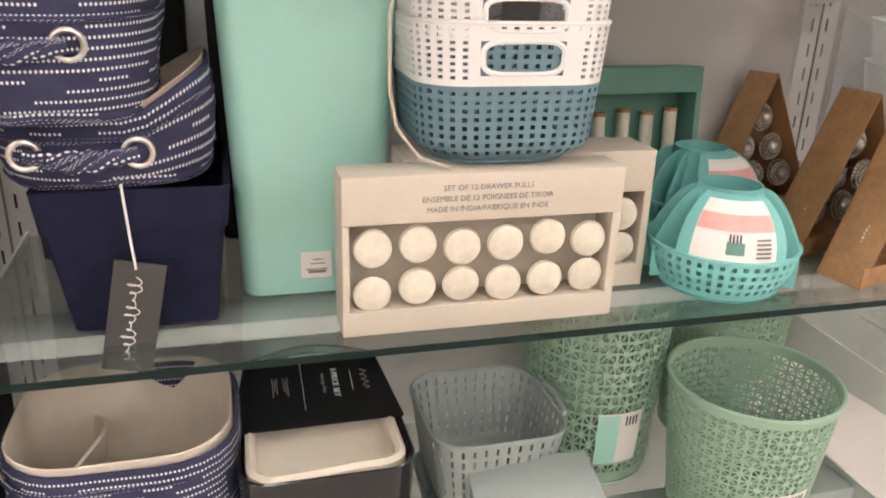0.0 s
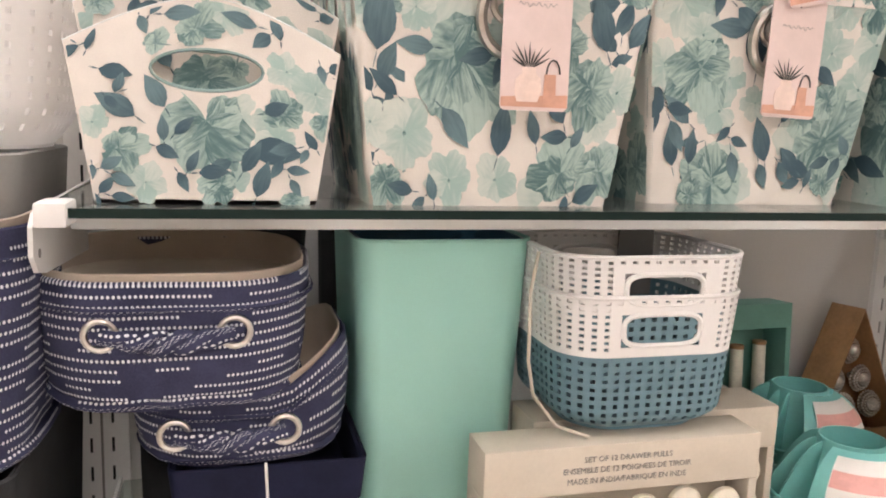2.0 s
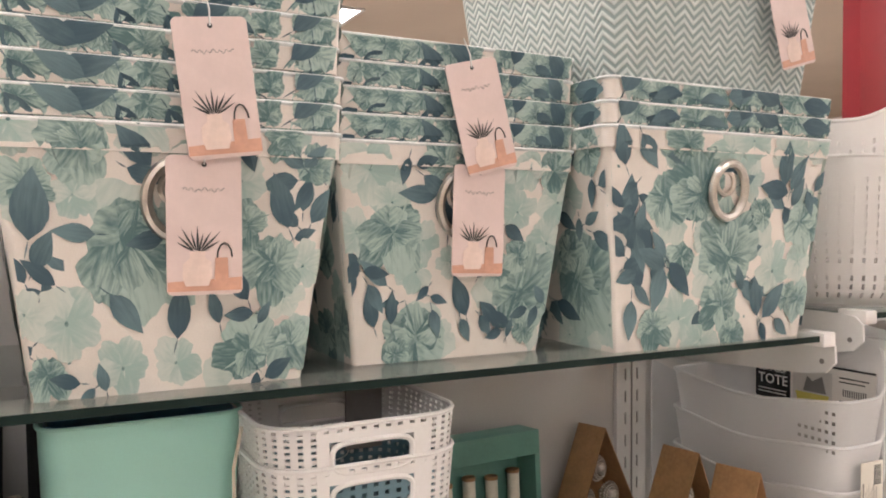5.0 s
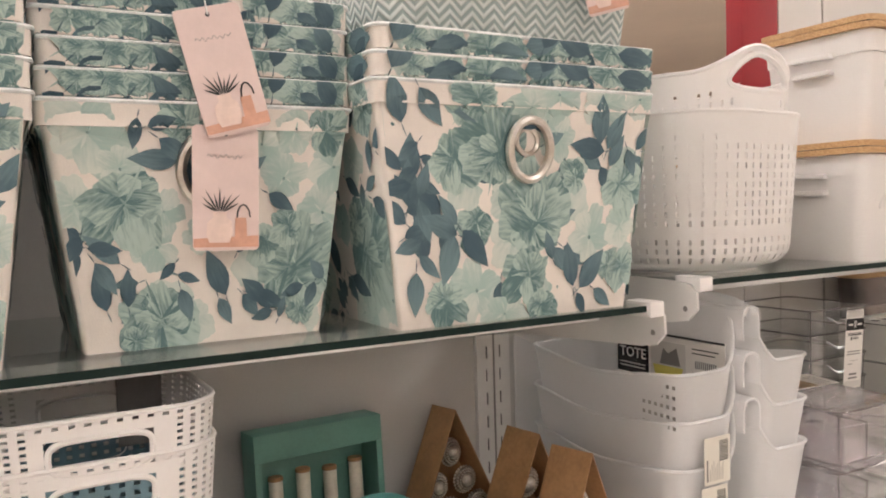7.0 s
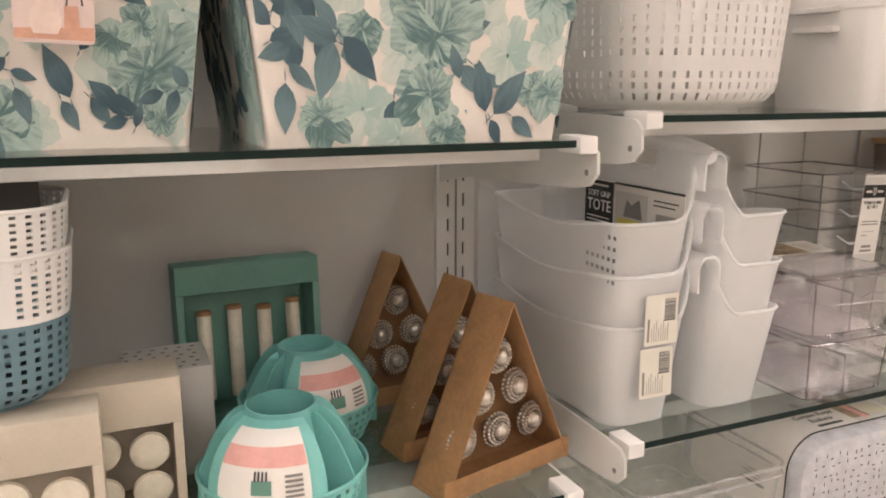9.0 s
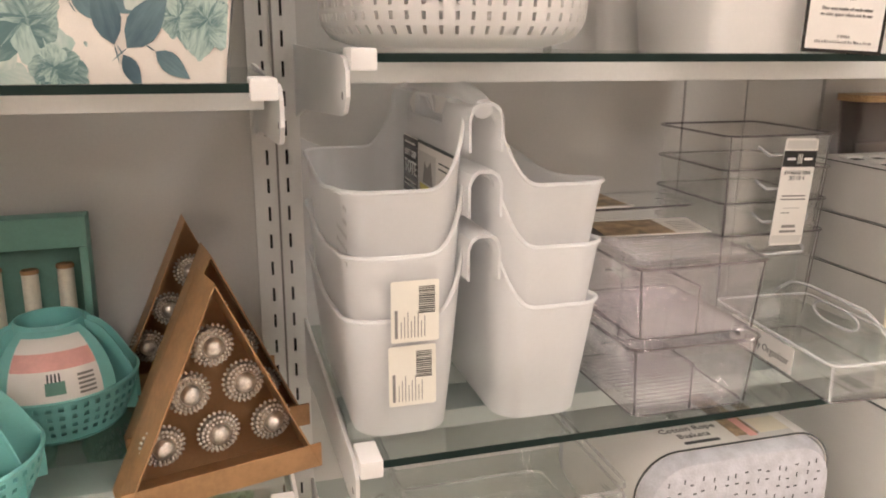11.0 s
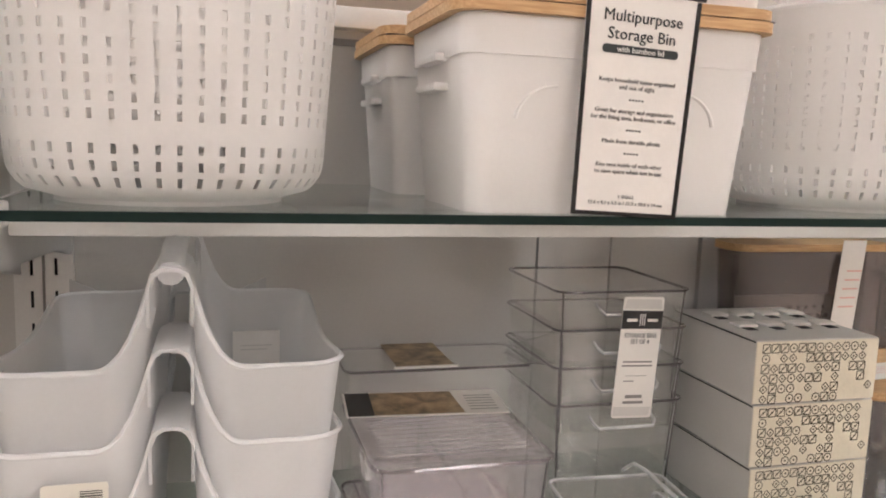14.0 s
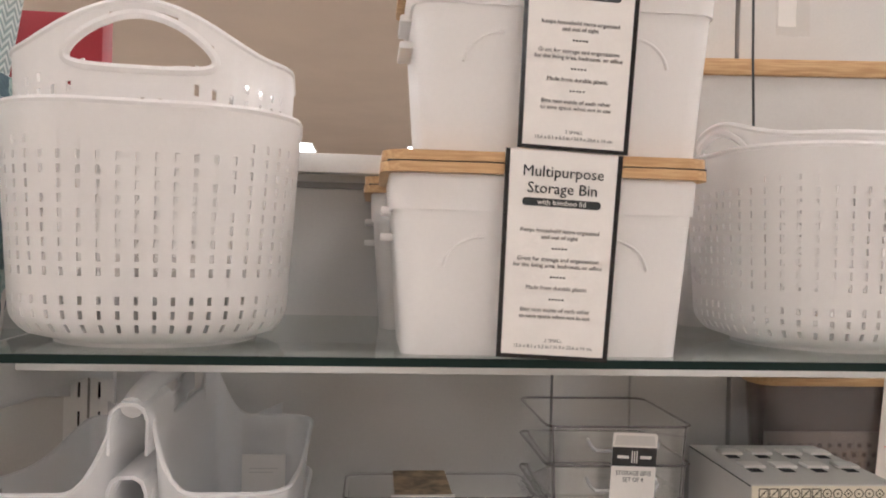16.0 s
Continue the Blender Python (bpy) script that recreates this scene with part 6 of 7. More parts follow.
tc = thing("tote_card", pose(0.8905, 0.71, M2 + 0.105 + 0.103) @ pose(0, 0, 0, 90, 0, -90), "black and white printed card in the tote", "label")
tcard = plate("card", [(-0.09, -0.029), (0.089, -0.029), (0.089, 0.029), (-0.09, 0.029)], 0.0008, M["paper"], tc)
up = pose(0, 0, 0.0009)
plate("black_panel", [(-0.089, -0.028), (-0.032, -0.028), (-0.032, 0.028), (-0.089, 0.028)], 0.0003, M["black"], tcard, loc=up)
words("printed_title", "TOTE", 0.019, M["string"], tcard, pose(-0.06, -0.002, 0.0013))
words("printed_title", "SOFT GRIP", 0.0095, M["string"], tcard, pose(-0.06, 0.012, 0.0013))
plate("brand_bar", [(-0.082, 0.0215), (-0.042, 0.0215), (-0.042, 0.0235), (-0.082, 0.0235)], 0.0002, M["paper"], tcard, loc=pose(0, 0, 0.0013))
bars("printed_line", [(-0.084, -0.038, -0.016, -0.0148), (-0.084, -0.038, -0.0205, -0.0193)], M["paper"], tcard, pose(0, 0, 0.0010))
plate("picture", [(-0.028, -0.026), (0.03, -0.026), (0.03, 0.02), (-0.028, 0.02)], 0.0002, M["pack"], tcard, loc=up)
plate("picture_tub", [(-0.02, -0.024), (0.022, -0.024), (0.026, -0.01), (-0.024, -0.01)], 0.0002, M["yellow"], tcard, loc=pose(0, 0, 0.0012))
plate("picture_bottles", [(-0.012, -0.008), (-0.006, 0.012), (0.002, 0.006), (0.016, 0.014), (0.022, -0.008)], 0.0002, M["grey_ink"], tcard, loc=pose(0, 0, 0.0014))
bars("barcode", [(0.045 + 0.003 * k, 0.0465 + 0.003 * k, -0.006, 0.003) for k in range(11)] + [(0.04, 0.08, 0.016, 0.0175), (0.04, 0.075, 0.011, 0.0125), (0.04, 0.08, -0.013, -0.0115)], M["ink"], tcard, pose(0, 0, 0.0007))
slab("dark_edge", -0.03, 0.089, 0.027, 0.0295, 0.0009, 0.0016, M["ink"], tcard, bev=0)


M["sticker"] = plain("sticker_paper", (0.74, 0.71, 0.63), 0.5, var=0.03, bump=0.0)


def barcode_sticker(x, y, z, lean):
    e = thing("barcode_sticker", facing(x, y, z, 0, lean), "cream barcode sticker on the frosted tote", "sticker", "stickers on the totes")
    plate("paper", card(0.040, 0.052, 0.002), 0.0004, M["sticker"], e)
    rng = random.Random(3)
    ys, rows = 0.0, []
    for k in range(14):
        w = rng.uniform(0.0005, 0.0013)
        rows.append((0.003, 0.0165, ys - w, ys))
        ys -= w + rng.uniform(0.0005, 0.001)
    bars("barcode", rows, M["ink"], e, pose(0, 0.021, 0.0003))
    bars("small_print", [(-0.017, -0.0145, -0.022, 0.002)] + [(-0.012 + 0.0028 * k, -0.0113 + 0.0028 * k, -0.022, -0.008 + 0.004 * (k % 3)) for k in range(8)], M["grey_ink"], e, pose(0, 0, 0.0003))
    return e


barcode_sticker(0.850, 0.5990, 1.289, 0)
barcode_sticker(0.848, 0.6005, 1.233, -2)


def tray_bars(e, w, d, z, n, mat):
    for k in range(n):
        slab("rib", -w / 2, w / 2, -d / 2 + d * (k + 0.3) / n, -d / 2 + d * (k + 0.55) / n, z, z + 0.0012, mat, e, bev=0)


def divided_box(at, w, d, h, label):
    e = thing("divided_box", at, label, "storage box", "lilac clear divided boxes")
    vessel("body", w - 0.018, d - 0.014, w - 0.006, d - 0.006, h - 0.007, 0.012, 0.0018, M["lilac"], e, nv=3)
    slab("divider", -0.001, 0.001, -d / 2 + 0.008, d / 2 - 0.008, 0.002, h * 0.62, M["lilac"], e, bev=0)
    slab("divider", -w / 2 + 0.01, w / 2 - 0.01, -0.001, 0.001, 0.002, h * 0.62, M["lilac"], e, bev=0)
    bm = bmesh.new()
    f = bm.faces.new([bm.verts.new((x, y, 0)) for x, y in card(w, d, 0.014)])
    g = bmesh.ops.extrude_face_region(bm, geom=[f])["geom"]
    bmesh.ops.translate(bm, verts=[v for v in g if isinstance(v, bmesh.types.BMVert)], vec=(0, 0, 0.003))
    part("lid", bm, M["lilac"], e, "clear ribbed lid", loc=pose(0, 0, h - 0.007))
    us_ = rim_shares(w, d, 0.014)
    tube("lid_edge", [(*rr(w, d, 0.014, u)[:2], h - 0.006) for u in us_], 0.0015, M["dim_edge"], e, "clear moulded edge, its dark look put into the tint", closed=True)
    tube("foot_edge", [(*rr(w - 0.018, d - 0.014, 0.012, u)[:2], 0.001) for u in us_], 0.0009, M["dim_edge"], e, closed=True)
    tube("divider_top", [(0, -d / 2 + 0.009, h * 0.62), (0, d / 2 - 0.009, h * 0.62)], 0.0015, M["dim_edge"], e, res=4)
    tube("divider_top", [(-w / 2 + 0.011, 0, h * 0.62), (w / 2 - 0.011, 0, h * 0.62)], 0.0015, M["dim_edge"], e, res=4)
    for sx in (-1, 1):
        tube("corner", [(sx * (w / 2 - 0.011), -d / 2 + 0.008, 0.002), (sx * (w / 2 - 0.006), -d / 2 + 0.005, h - 0.008)], 0.0011, M["dim_edge"], e, res=5)
        tube("divider_edge", [(0, sx * (d / 2 - 0.009), 0.002), (0, sx * (d / 2 - 0.009), h * 0.62)], 0.0015, M["dim_edge"], e, res=4)
    tray_bars(e, w * 0.8, d * 0.75, h - 0.004, 14, M["rib"])
    tray_bars(e, w * 0.72, d * 0.8, 0.0025, 16, M["rib"])
    slab("latch", -w / 2 - 0.004, -w / 2 + 0.003, -0.062, -0.036, h - 0.018, h - 0.004, M["rib"], e, "clear snap latch", bev=0.003)
    return e


divided_box(pose(1.108, 0.660, M2), 0.136, 0.155, 0.073, "clear lilac-tinted divided box with a ribbed lid")
divided_box(pose(1.108, 0.660, M2 + 0.0735), 0.136, 0.155, 0.073, "clear lilac-tinted divided box stacked on another")
sl = thing("picture_card", pose(1.105, 0.700, M2 + 0.1475, 3, 0, -4), "printed picture card lying on the divided box", "label")
plate("card", card(0.135, 0.052, 0.001), 0.0008, M["paper"], sl)
plate("picture", [(-0.045, -0.024), (0.03, -0.024), (0.026, 0.024), (-0.045, 0.024)], 0.0002, M["photo"], sl, loc=pose(0, 0, 0.0009))
plate("dark_end", [(-0.066, -0.025), (-0.045, -0.025), (-0.045, 0.025), (-0.066, 0.025)], 0.0002, M["black"], sl, loc=pose(0, 0, 0.0009))
bars("small_print", [(0.036, 0.060, -0.018 + 0.006 * k, -0.0165 + 0.006 * k) for k in range(6)], M["grey_ink"], sl, pose(0, 0, 0.0007))

rb = thing("lidded_clear_box", pose(1.1575, 0.875, M2), "clear plastic box with flat lid and a card band", "storage box")
vessel("body", 0.182, 0.075, 0.192, 0.085, 0.135, 0.012, 0.0016, M["acrylic"], rb)
slab("lid", -0.1, 0.1, -0.045, 0.045, 0.135, 0.140, M["acrylic"], rb, bev=0.001)
tube("lid_edge", [(*rr(0.2, 0.09, 0.012, u)[:2], 0.1375) for u in rim_shares(0.2, 0.09, 0.012)], 0.0014, M["dim_edge"], rb, closed=True)
slab("card_band", -0.047, 0.013, -0.047, 0.047, 0.1405, 0.1412, M["photo"], rb, "printed card band", bev=0)
slab("card_edge", -0.051, 0.015, -0.050, -0.046, 0.1405, 0.1425, M["paper"], rb, bev=0)


def clear_bin(at, w, d, h, label):
    e = thing("clear_bin", at, label, "storage bin", "clear stacking bins")
    vessel("body", w - 0.016, d - 0.016, w - 0.002, d - 0.002, h, 0.014, 0.0018, M["acrylic"], e, nv=3)
    us_ = rim_shares(w, d, 0.014)
    tube("rim", [(*rr(w, d, 0.014, u)[:2], h) for u in us_], 0.0015, M["dim_edge"], e, closed=True)
    tube("handle", [(-0.034 + 0.0, -d / 2, h - 0.012), (-0.034, -d / 2 - 0.010, h - 0.016), (-0.03, -d / 2 - 0.014, h - 0.020), (0.03, -d / 2 - 0.014, h - 0.020), (0.034, -d / 2 - 0.010, h - 0.016), (0.034, -d / 2, h - 0.012)], 0.0018, M["edge"], e, "clear moulded handle")
    for s in (-1, 1):
        tube("corner", [(s * (w / 2 - 0.012), -d / 2 + 0.010, 0.002), (s * (w / 2 - 0.006), -d / 2 + 0.005, h)], 0.001, M["dim_edge"], e, res=5)
    return e


for k in range(4):
    clear_bin(pose(1.331, 0.850, M2 + 0.0385 * k), 0.148, 0.152, 0.110, "clear acrylic bin with a moulded handle, nested in a stack")
bt = thing("bin_tag", facing(1.3365, 0.757, M2 + 0.162, 0, 2) @ pose(0, 0, 0, 0, 0, -2), "white hang tag with a black band on the clear bins", "tag")
bt.scale = (0.94, 1.15, 1.0)
bcard = plate("card", card(0.047, 0.108, 0.003), 0.0007, M["paper"], bt)
plate("black_band", [(-0.0235, 0.026), (0.0235, 0.026), (0.0235, 0.042), (-0.0235, 0.042)], 0.0003, M["black"], bcard, loc=pose(0, 0, 0.0008))
bars("band_mark", [(-0.018, -0.006, 0.0325, 0.035), (0.006, 0.018, 0.0325, 0.035), (-0.003, -0.002, 0.029, 0.039), (-0.0005, 0.0005, 0.029, 0.039), (0.002, 0.003, 0.029, 0.039)], M["paper"], bcard, pose(0, 0, 0.0009))
words("printed_title", "STORAGE BINS", 0.0056, M["ink"], bcard, pose(0, 0.020, 0.0009))
words("printed_title", "SET OF 4", 0.0056, M["ink"], bcard, pose(0, 0.0145, 0.0009))
bars("small_print", [(-0.017, 0.017, -0.004, -0.0025), (-0.018, 0.018, -0.0075, -0.006), (-0.014, -0.002, -0.021, -0.02), (-0.012, 0.012, -0.016, -0.0155), (-0.01, 0.01, -0.036, -0.033), (-0.012, 0.012, -0.041, -0.0385)], M["grey_ink"], bcard, pose(0, 0, 0.0005))
plate("marble_foot", [(-0.022, -0.052), (0.02, -0.052), (0.022, -0.044), (-0.022, -0.0435)], 0.0002, M["pack"], bcard, loc=pose(0, 0, 0.0008))
plate("marble_head", [(-0.022, 0.0435), (0.022, 0.0435), (0.02, 0.052), (-0.02, 0.052)], 0.0002, M["pack"], bcard, loc=pose(0, 0, 0.0008))


def tile_pattern(e, w, h, y):
    """Printed squares, diamonds and rings in a grid over the box's front."""
    rng = random.Random(9)
    s = h / 6
    verts, faces = [], []

    def stroke(x0, z0, x1, z1, t=0.0005):
        dx, dz = x1 - x0, z1 - z0
        ln = math.hypot(dx, dz) or 1
        nx, nz = -dz / ln * t, dx / ln * t
        b = len(verts)
        verts.extend([(x0 + nx, y, z0 + nz), (x1 + nx, y, z1 + nz), (x1 - nx, y, z1 - nz), (x0 - nx, y, z0 - nz)])
        faces.append((b, b + 1, b + 2, b + 3))

    for i in range(int(w / s)):
        for j in range(6):
            if rng.random() < 0.06 + 0.75 * (i * s / w) * (1 - j / 6):
                continue
            x, z, q = -w / 2 + 0.004 + (i + 0.5) * s, (j + 0.5) * s, s * 0.42
            kind = rng.choice((0, 1, 1, 2, 2))
            if kind == 0:
                ring = [(x + q * math.cos(a), z + q * math.sin(a)) for a in [2 * math.pi * k / 10 for k in range(11)]]
            elif kind == 1:
                ring = [(x - q, z), (x, z + q), (x + q, z), (x, z - q), (x - q, z)]
            else:
                ring = [(x - q, z - q), (x + q, z - q), (x + q, z + q), (x - q, z + q), (x - q, z - q), (x + q, z + q)]
            for a, b in zip(ring, ring[1:]):
                stroke(*a, *b)
            stroke(x - s * 0.1, z, x + s * 0.1, z, s * 0.09)
    mesh_of("tile_print", verts, faces, M["ink_brown"], e, smooth=False)


M["ink_brown"] = plain("brown_ink", (0.07, 0.06, 0.04), 0.6, var=0.2, bump=0.0)
for k in range(3):
    e = thing("tile_print_box", pose(1.503 - 0.002 * k, 0.772 - 0.002 * k, M2 + 0.064 * k, 0, 0, -1.0 * (k - 1)), "white card box with a cream front printed with small tiles", "box", "tile-printed boxes")
    slab("body", -0.07, 0.07, -0.07, 0.075, 0.0, 0.0625, M["pack"], e, bev=0.001)
    slab("front_panel", -0.0695, 0.0695, -0.0714, -0.0702, 0.001, 0.0615, M["cream_paper"], e, "cream printed front", bev=0)
    tile_pattern(e, 0.136, 0.06, -0.0717)
    slab("lid_line", -0.0705, -0.0702, -0.07, 0.075, 0.0605, 0.0618, M["ink"], e, bev=0)
    if k == 2:
        for i in range(4):
            for j in range(2):
                # near-black flat squares paint the shade of the open holes
                slab("finger_hole_shade", -0.05 + 0.032 * i, -0.038 + 0.032 * i, -0.03 + 0.05 * j, -0.018 + 0.05 * j, 0.0626, 0.0630, M["slot"], e, bev=0)
                slab("flap", -0.052 + 0.032 * i, -0.03 + 0.032 * i, -0.018 + 0.05 * j, 0.0 + 0.05 * j, 0.0626, 0.0655, M["paper"], e, bev=0.001)


def bamboo_lid_bin(at, w, d, h, label, card_on=False):
    e = thing("clear_canister", at, label, "canister", "clear bins with bamboo lids")
    vessel("body", w - 0.02, d - 0.016, w - 0.006, d - 0.006, h, 0.02, 0.002, M["amber"], e, nv=3)
    bm = bmesh.new()
    f = bm.faces.new([bm.verts.new((x, y, 0)) for x, y in card(w, d, 0.022)])
    g = bmesh.ops.extrude_face_region(bm, geom=[f])["geom"]
    bmesh.ops.translate(bm, verts=[v for v in g if isinstance(v, bmesh.types.BMVert)], vec=(0, 0, 0.0085))
    part("lid", bm, M["bamboo"], e, "bamboo lid", loc=pose(0, 0, h))
    for z in (h * 0.12, h * 0.8):
        tube("moulded_line", [(*rr(w - 0.012, d - 0.01, 0.02, u)[:2], z) for u in rim_shares(w - 0.012, d - 0.01, 0.02)], 0.0008, M["dim_edge"], e, closed=True, res=4)
    return e


bamboo_lid_bin(pose(1.660, 0.785, M2), 0.17, 0.16, 0.120, "clear plastic canister with a bamboo lid")
pc = thing("lid_card", pose(1.655, 0.775, M2 + 0.129, 0, 0, 5), "white printed card on the bamboo lid", "label")
plate("card", card(0.10, 0.05, 0.002), 0.0006, M["paper"], pc)
bars("small_print", [(-0.03, 0.03, -0.008 + 0.006 * k, -0.0068 + 0.006 * k) for k in range(4)], M["salmon"], pc, pose(0, 0, 0.0005))
bamboo_lid_bin(pose(1.652, 0.889, M2), 0.27, 0.062, 0.118, "clear plastic canister with a bamboo lid at the back")
bamboo_lid_bin(pose(1.652, 0.889, M2 + 0.127), 0.27, 0.062, 0.126, "clear plastic canister with a bamboo lid stacked at the back")
bn = thing("paper_strip", facing(1.674, 0.8560, M2 + 0.205, 0, 0), "white printed paper strip round the clear canister", "label")
plate("paper", [(-0.022, -0.06), (0.012, -0.06), (0.022, 0.062), (-0.012, 0.062)], 0.0006, M["paper"], bn)
bars("small_print", [(-0.012 + 0.002 * k, 0.010 + 0.002 * k, -0.02 + 0.011 * k, -0.0185 + 0.011 * k) for k in range(5)], M["salmon"], bn, pose(0, 0, 0.0005))
ps = thing("spotted_sheet", pose(1.60, 0.889, M2 + 0.1275), "white spotted paper inside the clear canister", "paper")
slab("sheet", -0.068, 0.072, -0.012, -0.0105, 0.004, 0.07, M["pack"], ps, bev=0)
bars("spot", [(-0.064 + 0.012 * i + 0.006 * (j % 2), -0.059 + 0.012 * i + 0.006 * (j % 2), 0.008 + 0.011 * j, 0.013 + 0.011 * j) for i in range(11) for j in range(5)], M["grey_ink"], ps, facing(0, -0.0125, 0))

org = thing("clear_caddy", pose(1.302, 0.657, M2, 0, 0, -4), "clear acrylic organiser tray with a long handle and a label", "organiser")
vessel("body", 0.108, 0.190, 0.118, 0.2, 0.040, 0.01, 0.002, M["acrylic"], org, nv=2)
tube("rim", [(*rr(0.12, 0.202, 0.01, u)[:2], 0.040) for u in rim_shares(0.12, 0.202, 0.01)], 0.0016, M["edge"], org, closed=True)
tube("foot_edge", [(*rr(0.108, 0.19, 0.01, u)[:2], 0.001) for u in rim_shares(0.108, 0.19, 0.01)], 0.0012, M["dim_edge"], org, closed=True)
panel = [(-0.094, 0.004), (0.094, 0.004), (0.094, 0.05), (0.072, 0.066), (0.045, 0.070), (-0.045, 0.070), (-0.066, 0.062), (-0.094, 0.042)]
plate("handle_panel", panel, 0.002, M["acrylic"], org, "clear upright panel with a slot grip", loc=pose(0.015, 0, 0) @ pose(0, 0, 0, 90, 0, 90))
tube("panel_edge", [(0.016, y, z) for y, z in panel[2:]], 0.0018, M["edge"], org)
tube("slot_grip", [(0.016, 0.034 * math.copysign(abs(math.cos(q)) ** 0.6, math.cos(q)) - 0.004, 0.051 + 0.010 * math.sin(q)) for q in [2 * math.pi * k / 24 for k in range(24)]], 0.0013, M["edge"], org, closed=True)
for sx in (-1, 1):
    tube("corner", [(sx * 0.052, -0.093, 0.001), (sx * 0.057, -0.098, 0.04)], 0.0014, M["edge"], org)
slab("divider", -0.052, 0.052, -0.01, -0.0085, 0.002, 0.034, M["acrylic"], org, bev=0)
plate("paper_label", card(0.108, 0.027, 0.001), 0.0004, M["paper"], org, "white printed label", loc=pose(-0.0605, 0.008, 0.022) @ pose(0, 0, 0, 88, 0, -90))
words("printed_title", "Caddy Organizer", 0.0108, M["grey_ink"], org, pose(-0.0612, -0.003, 0.020) @ pose(0, 0, 0, 88, 0, -90))
slab("dark_mark", -0.0612, -0.0609, 0.044, 0.056, 0.016, 0.030, M["ink"], org, bev=0)
plate("price_sticker", card(0.028, 0.027, 0.001), 0.0004, M["paper"], org, "white price sticker", loc=facing(0.04, -0.1012, 0.022))
bars("sticker_print", [(-0.008, 0.010, -0.009, -0.0065), (-0.008, 0.010, -0.004, -0.0035), (-0.009, 0.007, 0.002, 0.003), (-0.009, 0.004, 0.006, 0.007)], M["grey_ink"], org, facing(0.04, -0.1016, 0.022))


glass_shelf(1.838, 2.7, M2)
bracket_arm(1.835, M2, 1)
far_box = thing("grey_box", pose(1.945, 0.83, M2), "pale grey plastic box with a flat lid beside the canisters", "storage box")
vessel("body", 0.19, 0.15, 0.205, 0.165, 0.19, 0.018, 0.002, M["greyblue"], far_box, nv=3)
bm = bmesh.new()
block(bm, -0.106, 0.106, -0.086, 0.086, 0.19, 0.202, 0.004)
part("lid", bm, M["greyblue"], far_box, "flat lid")


# ---------------------------------------------------------------- bay 2, bottom shelf
lc = thing("shallow_clear_box", pose(0.965, 0.73, B2), "shallow clear acrylic box with rolled edges", "storage box")
vessel("body", 0.20, 0.20, 0.215, 0.215, 0.12, 0.02, 0.002, M["acrylic"], lc, nv=3)
for z in (0.12, 0.108, 0.02):
    tube("moulded_edge", [(*rr(0.217, 0.217, 0.02, u)[:2], z) for u in rim_shares(0.217, 0.217, 0.02)], 0.0018, M["rib"], lc, closed=True)

rp = thing("rope_basket_pack", pose(1.204, 0.620, B2, 0, 0, 0), "white dashed rope basket lying in a printed card wrap", "basket")


def lying_ring(w, h, r, y):
    return [(x, y, z + 0.0715) for x, z in card(w, h, r, 7)]


def lying_shell(name, rings, mat, label="", caps=True):
    n = len(rings[0])
    verts = [p for ring in rings for p in ring]
    faces = [(k * n + q, k * n + (q + 1) % n, (k + 1) * n + (q + 1) % n, (k + 1) * n + q) for k in range(len(rings) - 1) for q in range(n)]
    if caps:
        faces += [tuple(range(n - 1, -1, -1)), tuple((len(rings) - 1) * n + q for q in range(n))]
    else:
        faces += [((len(rings) - 1) * n + q, (len(rings) - 1) * n + (q + 1) % n, (q + 1) % n, q) for q in range(n)]
    return mesh_of(name, verts, faces, mat, rp, label)


lying_shell("basket", [lying_ring(0.19, 0.102, 0.04, 0.0), lying_ring(0.212, 0.124, 0.042, 0.004), lying_ring(0.226, 0.136, 0.045, 0.016), lying_ring(0.230, 0.138, 0.045, 0.04), lying_ring(0.230, 0.138, 0.045, 0.2)], M["rope"])
lying_shell("card_wrap", [lying_ring(0.2315, 0.1395, 0.045, 0.018), lying_ring(0.234, 0.142, 0.046, 0.018), lying_ring(0.234, 0.142, 0.046, 0.185), lying_ring(0.2315, 0.1395, 0.045, 0.185)], M["paper"], "white printed card wrap", caps=False)
tube("black_seam", lying_ring(0.2345, 0.1425, 0.046, 0.0185), 0.0011, M["ink"], rp, closed=True, res=5)
slab("wrap_picture", 0.006, 0.072, 0.021, 0.184, 0.1424, 0.1430, M["pack"], rp, "printed room picture", bev=0)
slab("picture_shelf", 0.006, 0.034, 0.03, 0.16, 0.1430, 0.1433, M["photo"], rp, bev=0)
slab("picture_chair", 0.020, 0.030, 0.026, 0.075, 0.1433, 0.1436, M["salmon"], rp, bev=0)
slab("picture_rug", 0.036, 0.072, 0.03, 0.06, 0.1430, 0.1433, M["cream_paper"], rp, bev=0)
slab("picture_table", 0.045, 0.062, 0.08, 0.095, 0.1430, 0.1433, M["photo"], rp, bev=0)
words("printed_title", "Cotton Rope", 0.0125, M["grey_ink"], rp, pose(-0.036, 0.058, 0.1431))
words("printed_title", "Baskets", 0.0125, M["grey_ink"], rp, pose(-0.036, 0.044, 0.1431))
plate("title_bar", card(0.042, 0.005, 0.002), 0.0003, M["ink"], rp, loc=pose(-0.034, 0.031, 0.1426))
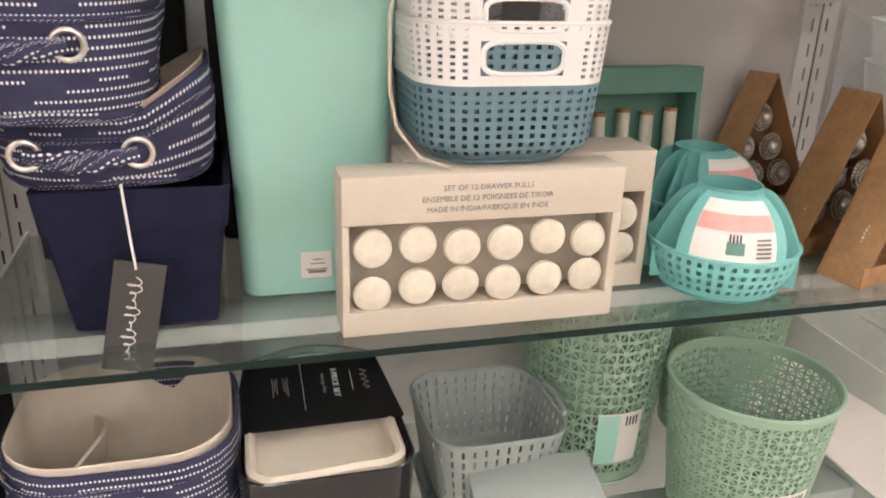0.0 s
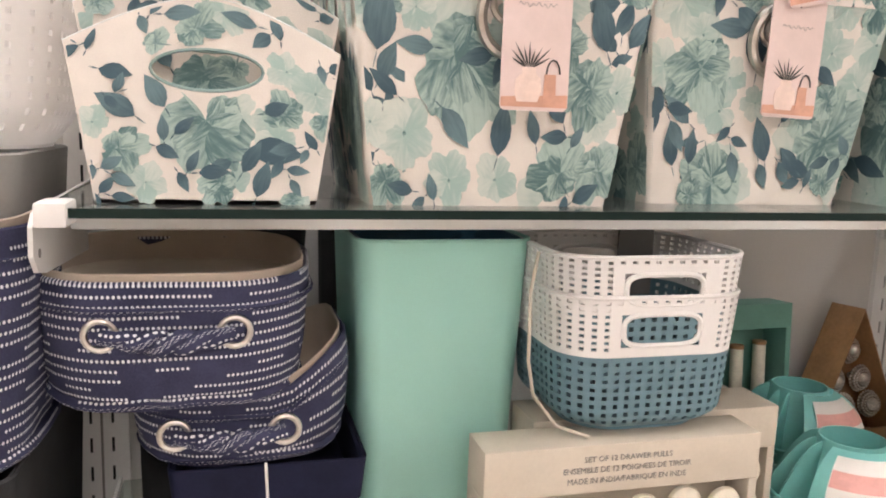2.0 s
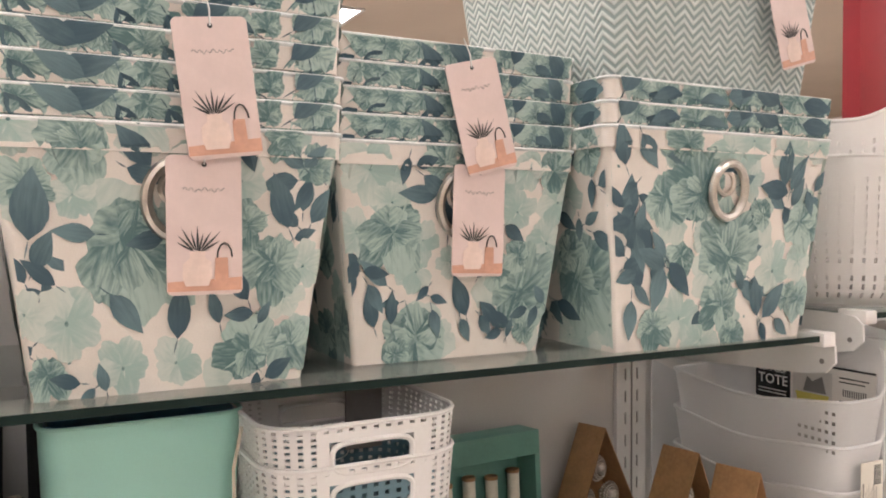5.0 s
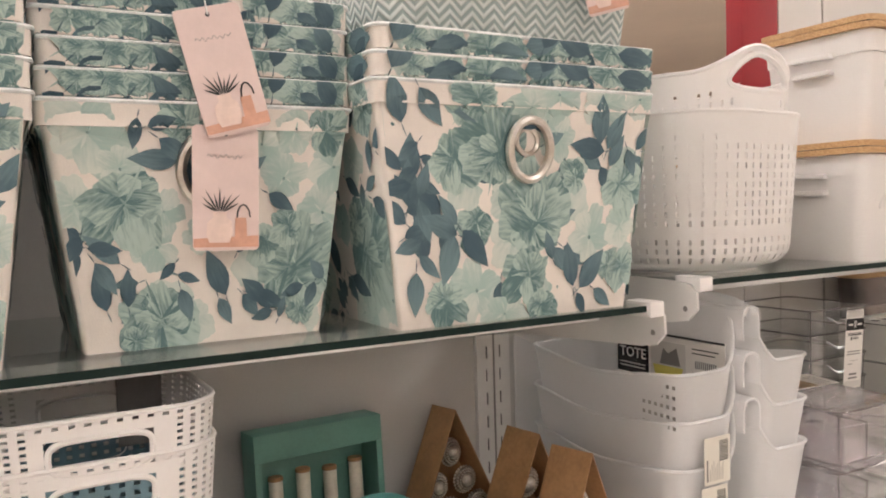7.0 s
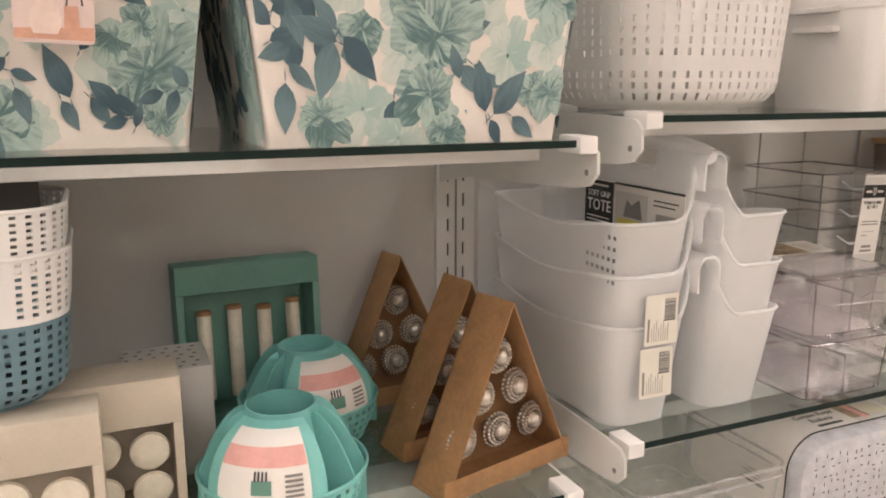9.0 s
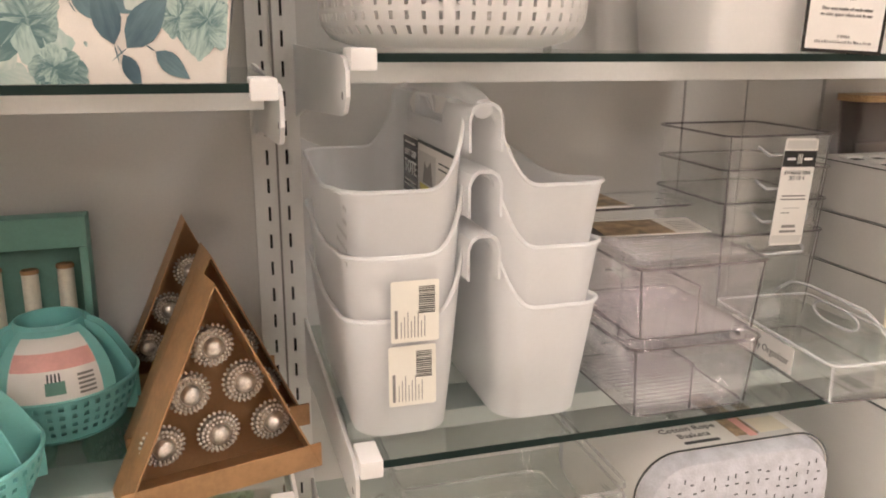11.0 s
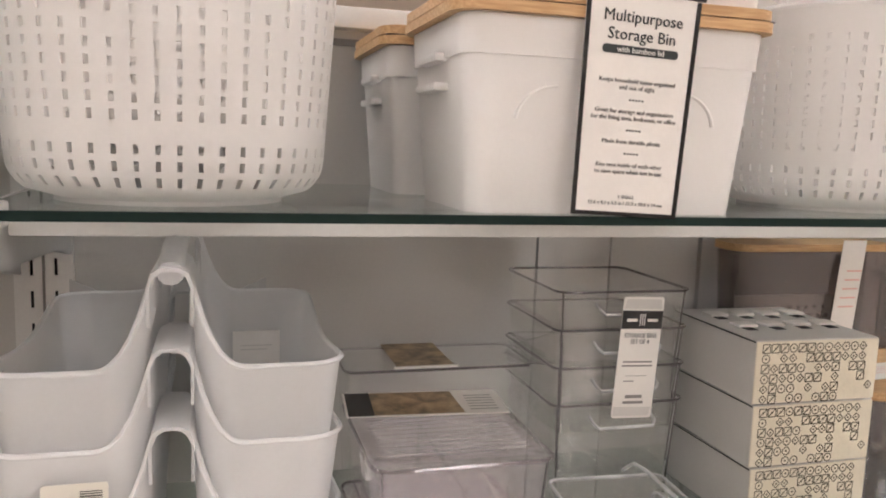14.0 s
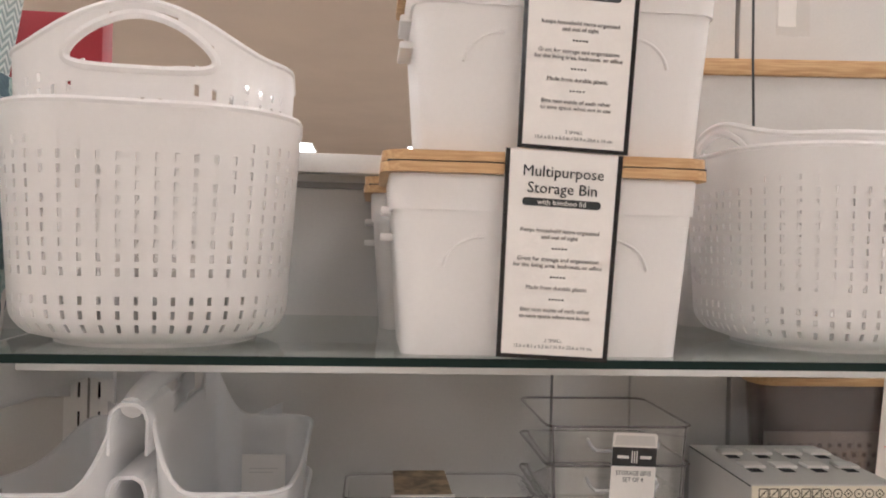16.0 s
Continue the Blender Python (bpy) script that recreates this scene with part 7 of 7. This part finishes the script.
bars("brand_mark", [(-0.040, -0.038, 0.083, 0.095), (-0.036, -0.034, 0.083, 0.095), (-0.032, -0.030, 0.083, 0.095)], M["ink"], rp, pose(0, 0, 0.1428))
bars("side_print", [(-0.02, 0.02, 0.0, 0.0035), (-0.014, 0.018, 0.008, 0.0092), (-0.018, 0.012, 0.013, 0.0142), (-0.01, 0.018, 0.018, 0.0192)], M["ink"], rp, pose(-0.1174, 0.07, 0.06) @ pose(0, 0, 0, 90, 0, -90))
rng = random.Random(8)
dashes = []
for q in range(15):
    for j in range(9):
        x, z = -0.088 + 0.0125 * q + rng.uniform(-0.003, 0.003), -0.046 + 0.0115 * j + rng.uniform(-0.003, 0.003)
        w, h = (0.0016, 0.0052) if rng.random() < 0.6 else (0.0042, 0.0018)
        dashes.append((x - w / 2, x + w / 2, z - h / 2, z + h / 2))
bars("dash", dashes, M["ink"], rp, facing(0, -0.0004, 0.0715))

wl = thing("lidded_box", pose(1.495, 0.71, B2), "white plastic box with a rounded lid and a slot grip", "storage box")
vessel("body", 0.19, 0.20, 0.205, 0.22, 0.14, 0.02, 0.002, M["white"], wl, nv=3)
bm = bmesh.new()
block(bm, -0.106, 0.106, -0.113, 0.113, 0.14, 0.154, 0.006)
part("lid", bm, M["white"], wl)
tube("slot_grip", [(0.035 * math.copysign(abs(math.cos(a)) ** 0.5, math.cos(a)) + 0.02, -0.112, 0.115 + 0.008 * math.sin(a)) for a in [2 * math.pi * k / 20 for k in range(20)]], 0.002, M["grey_ink"], wl, "slot grip", closed=True)
slab("card_band", -0.108, -0.03, -0.116, 0.05, 0.1545, 0.1552, M["pack"], wl, "printed card band", bev=0)
for bx0, bx1, by0, by1 in ((-0.108, -0.104, -0.116, 0.05), (-0.034, -0.03, -0.116, 0.05), (-0.1, -0.05, 0.03, 0.044), (-0.094, -0.076, -0.02, 0.012), (-0.06, -0.044, -0.07, -0.03), (-0.09, -0.07, -0.1, -0.085)):
    slab("black_print", bx0, bx1, by0, by1, 0.1553, 0.1556, M["ink"], wl, bev=0)
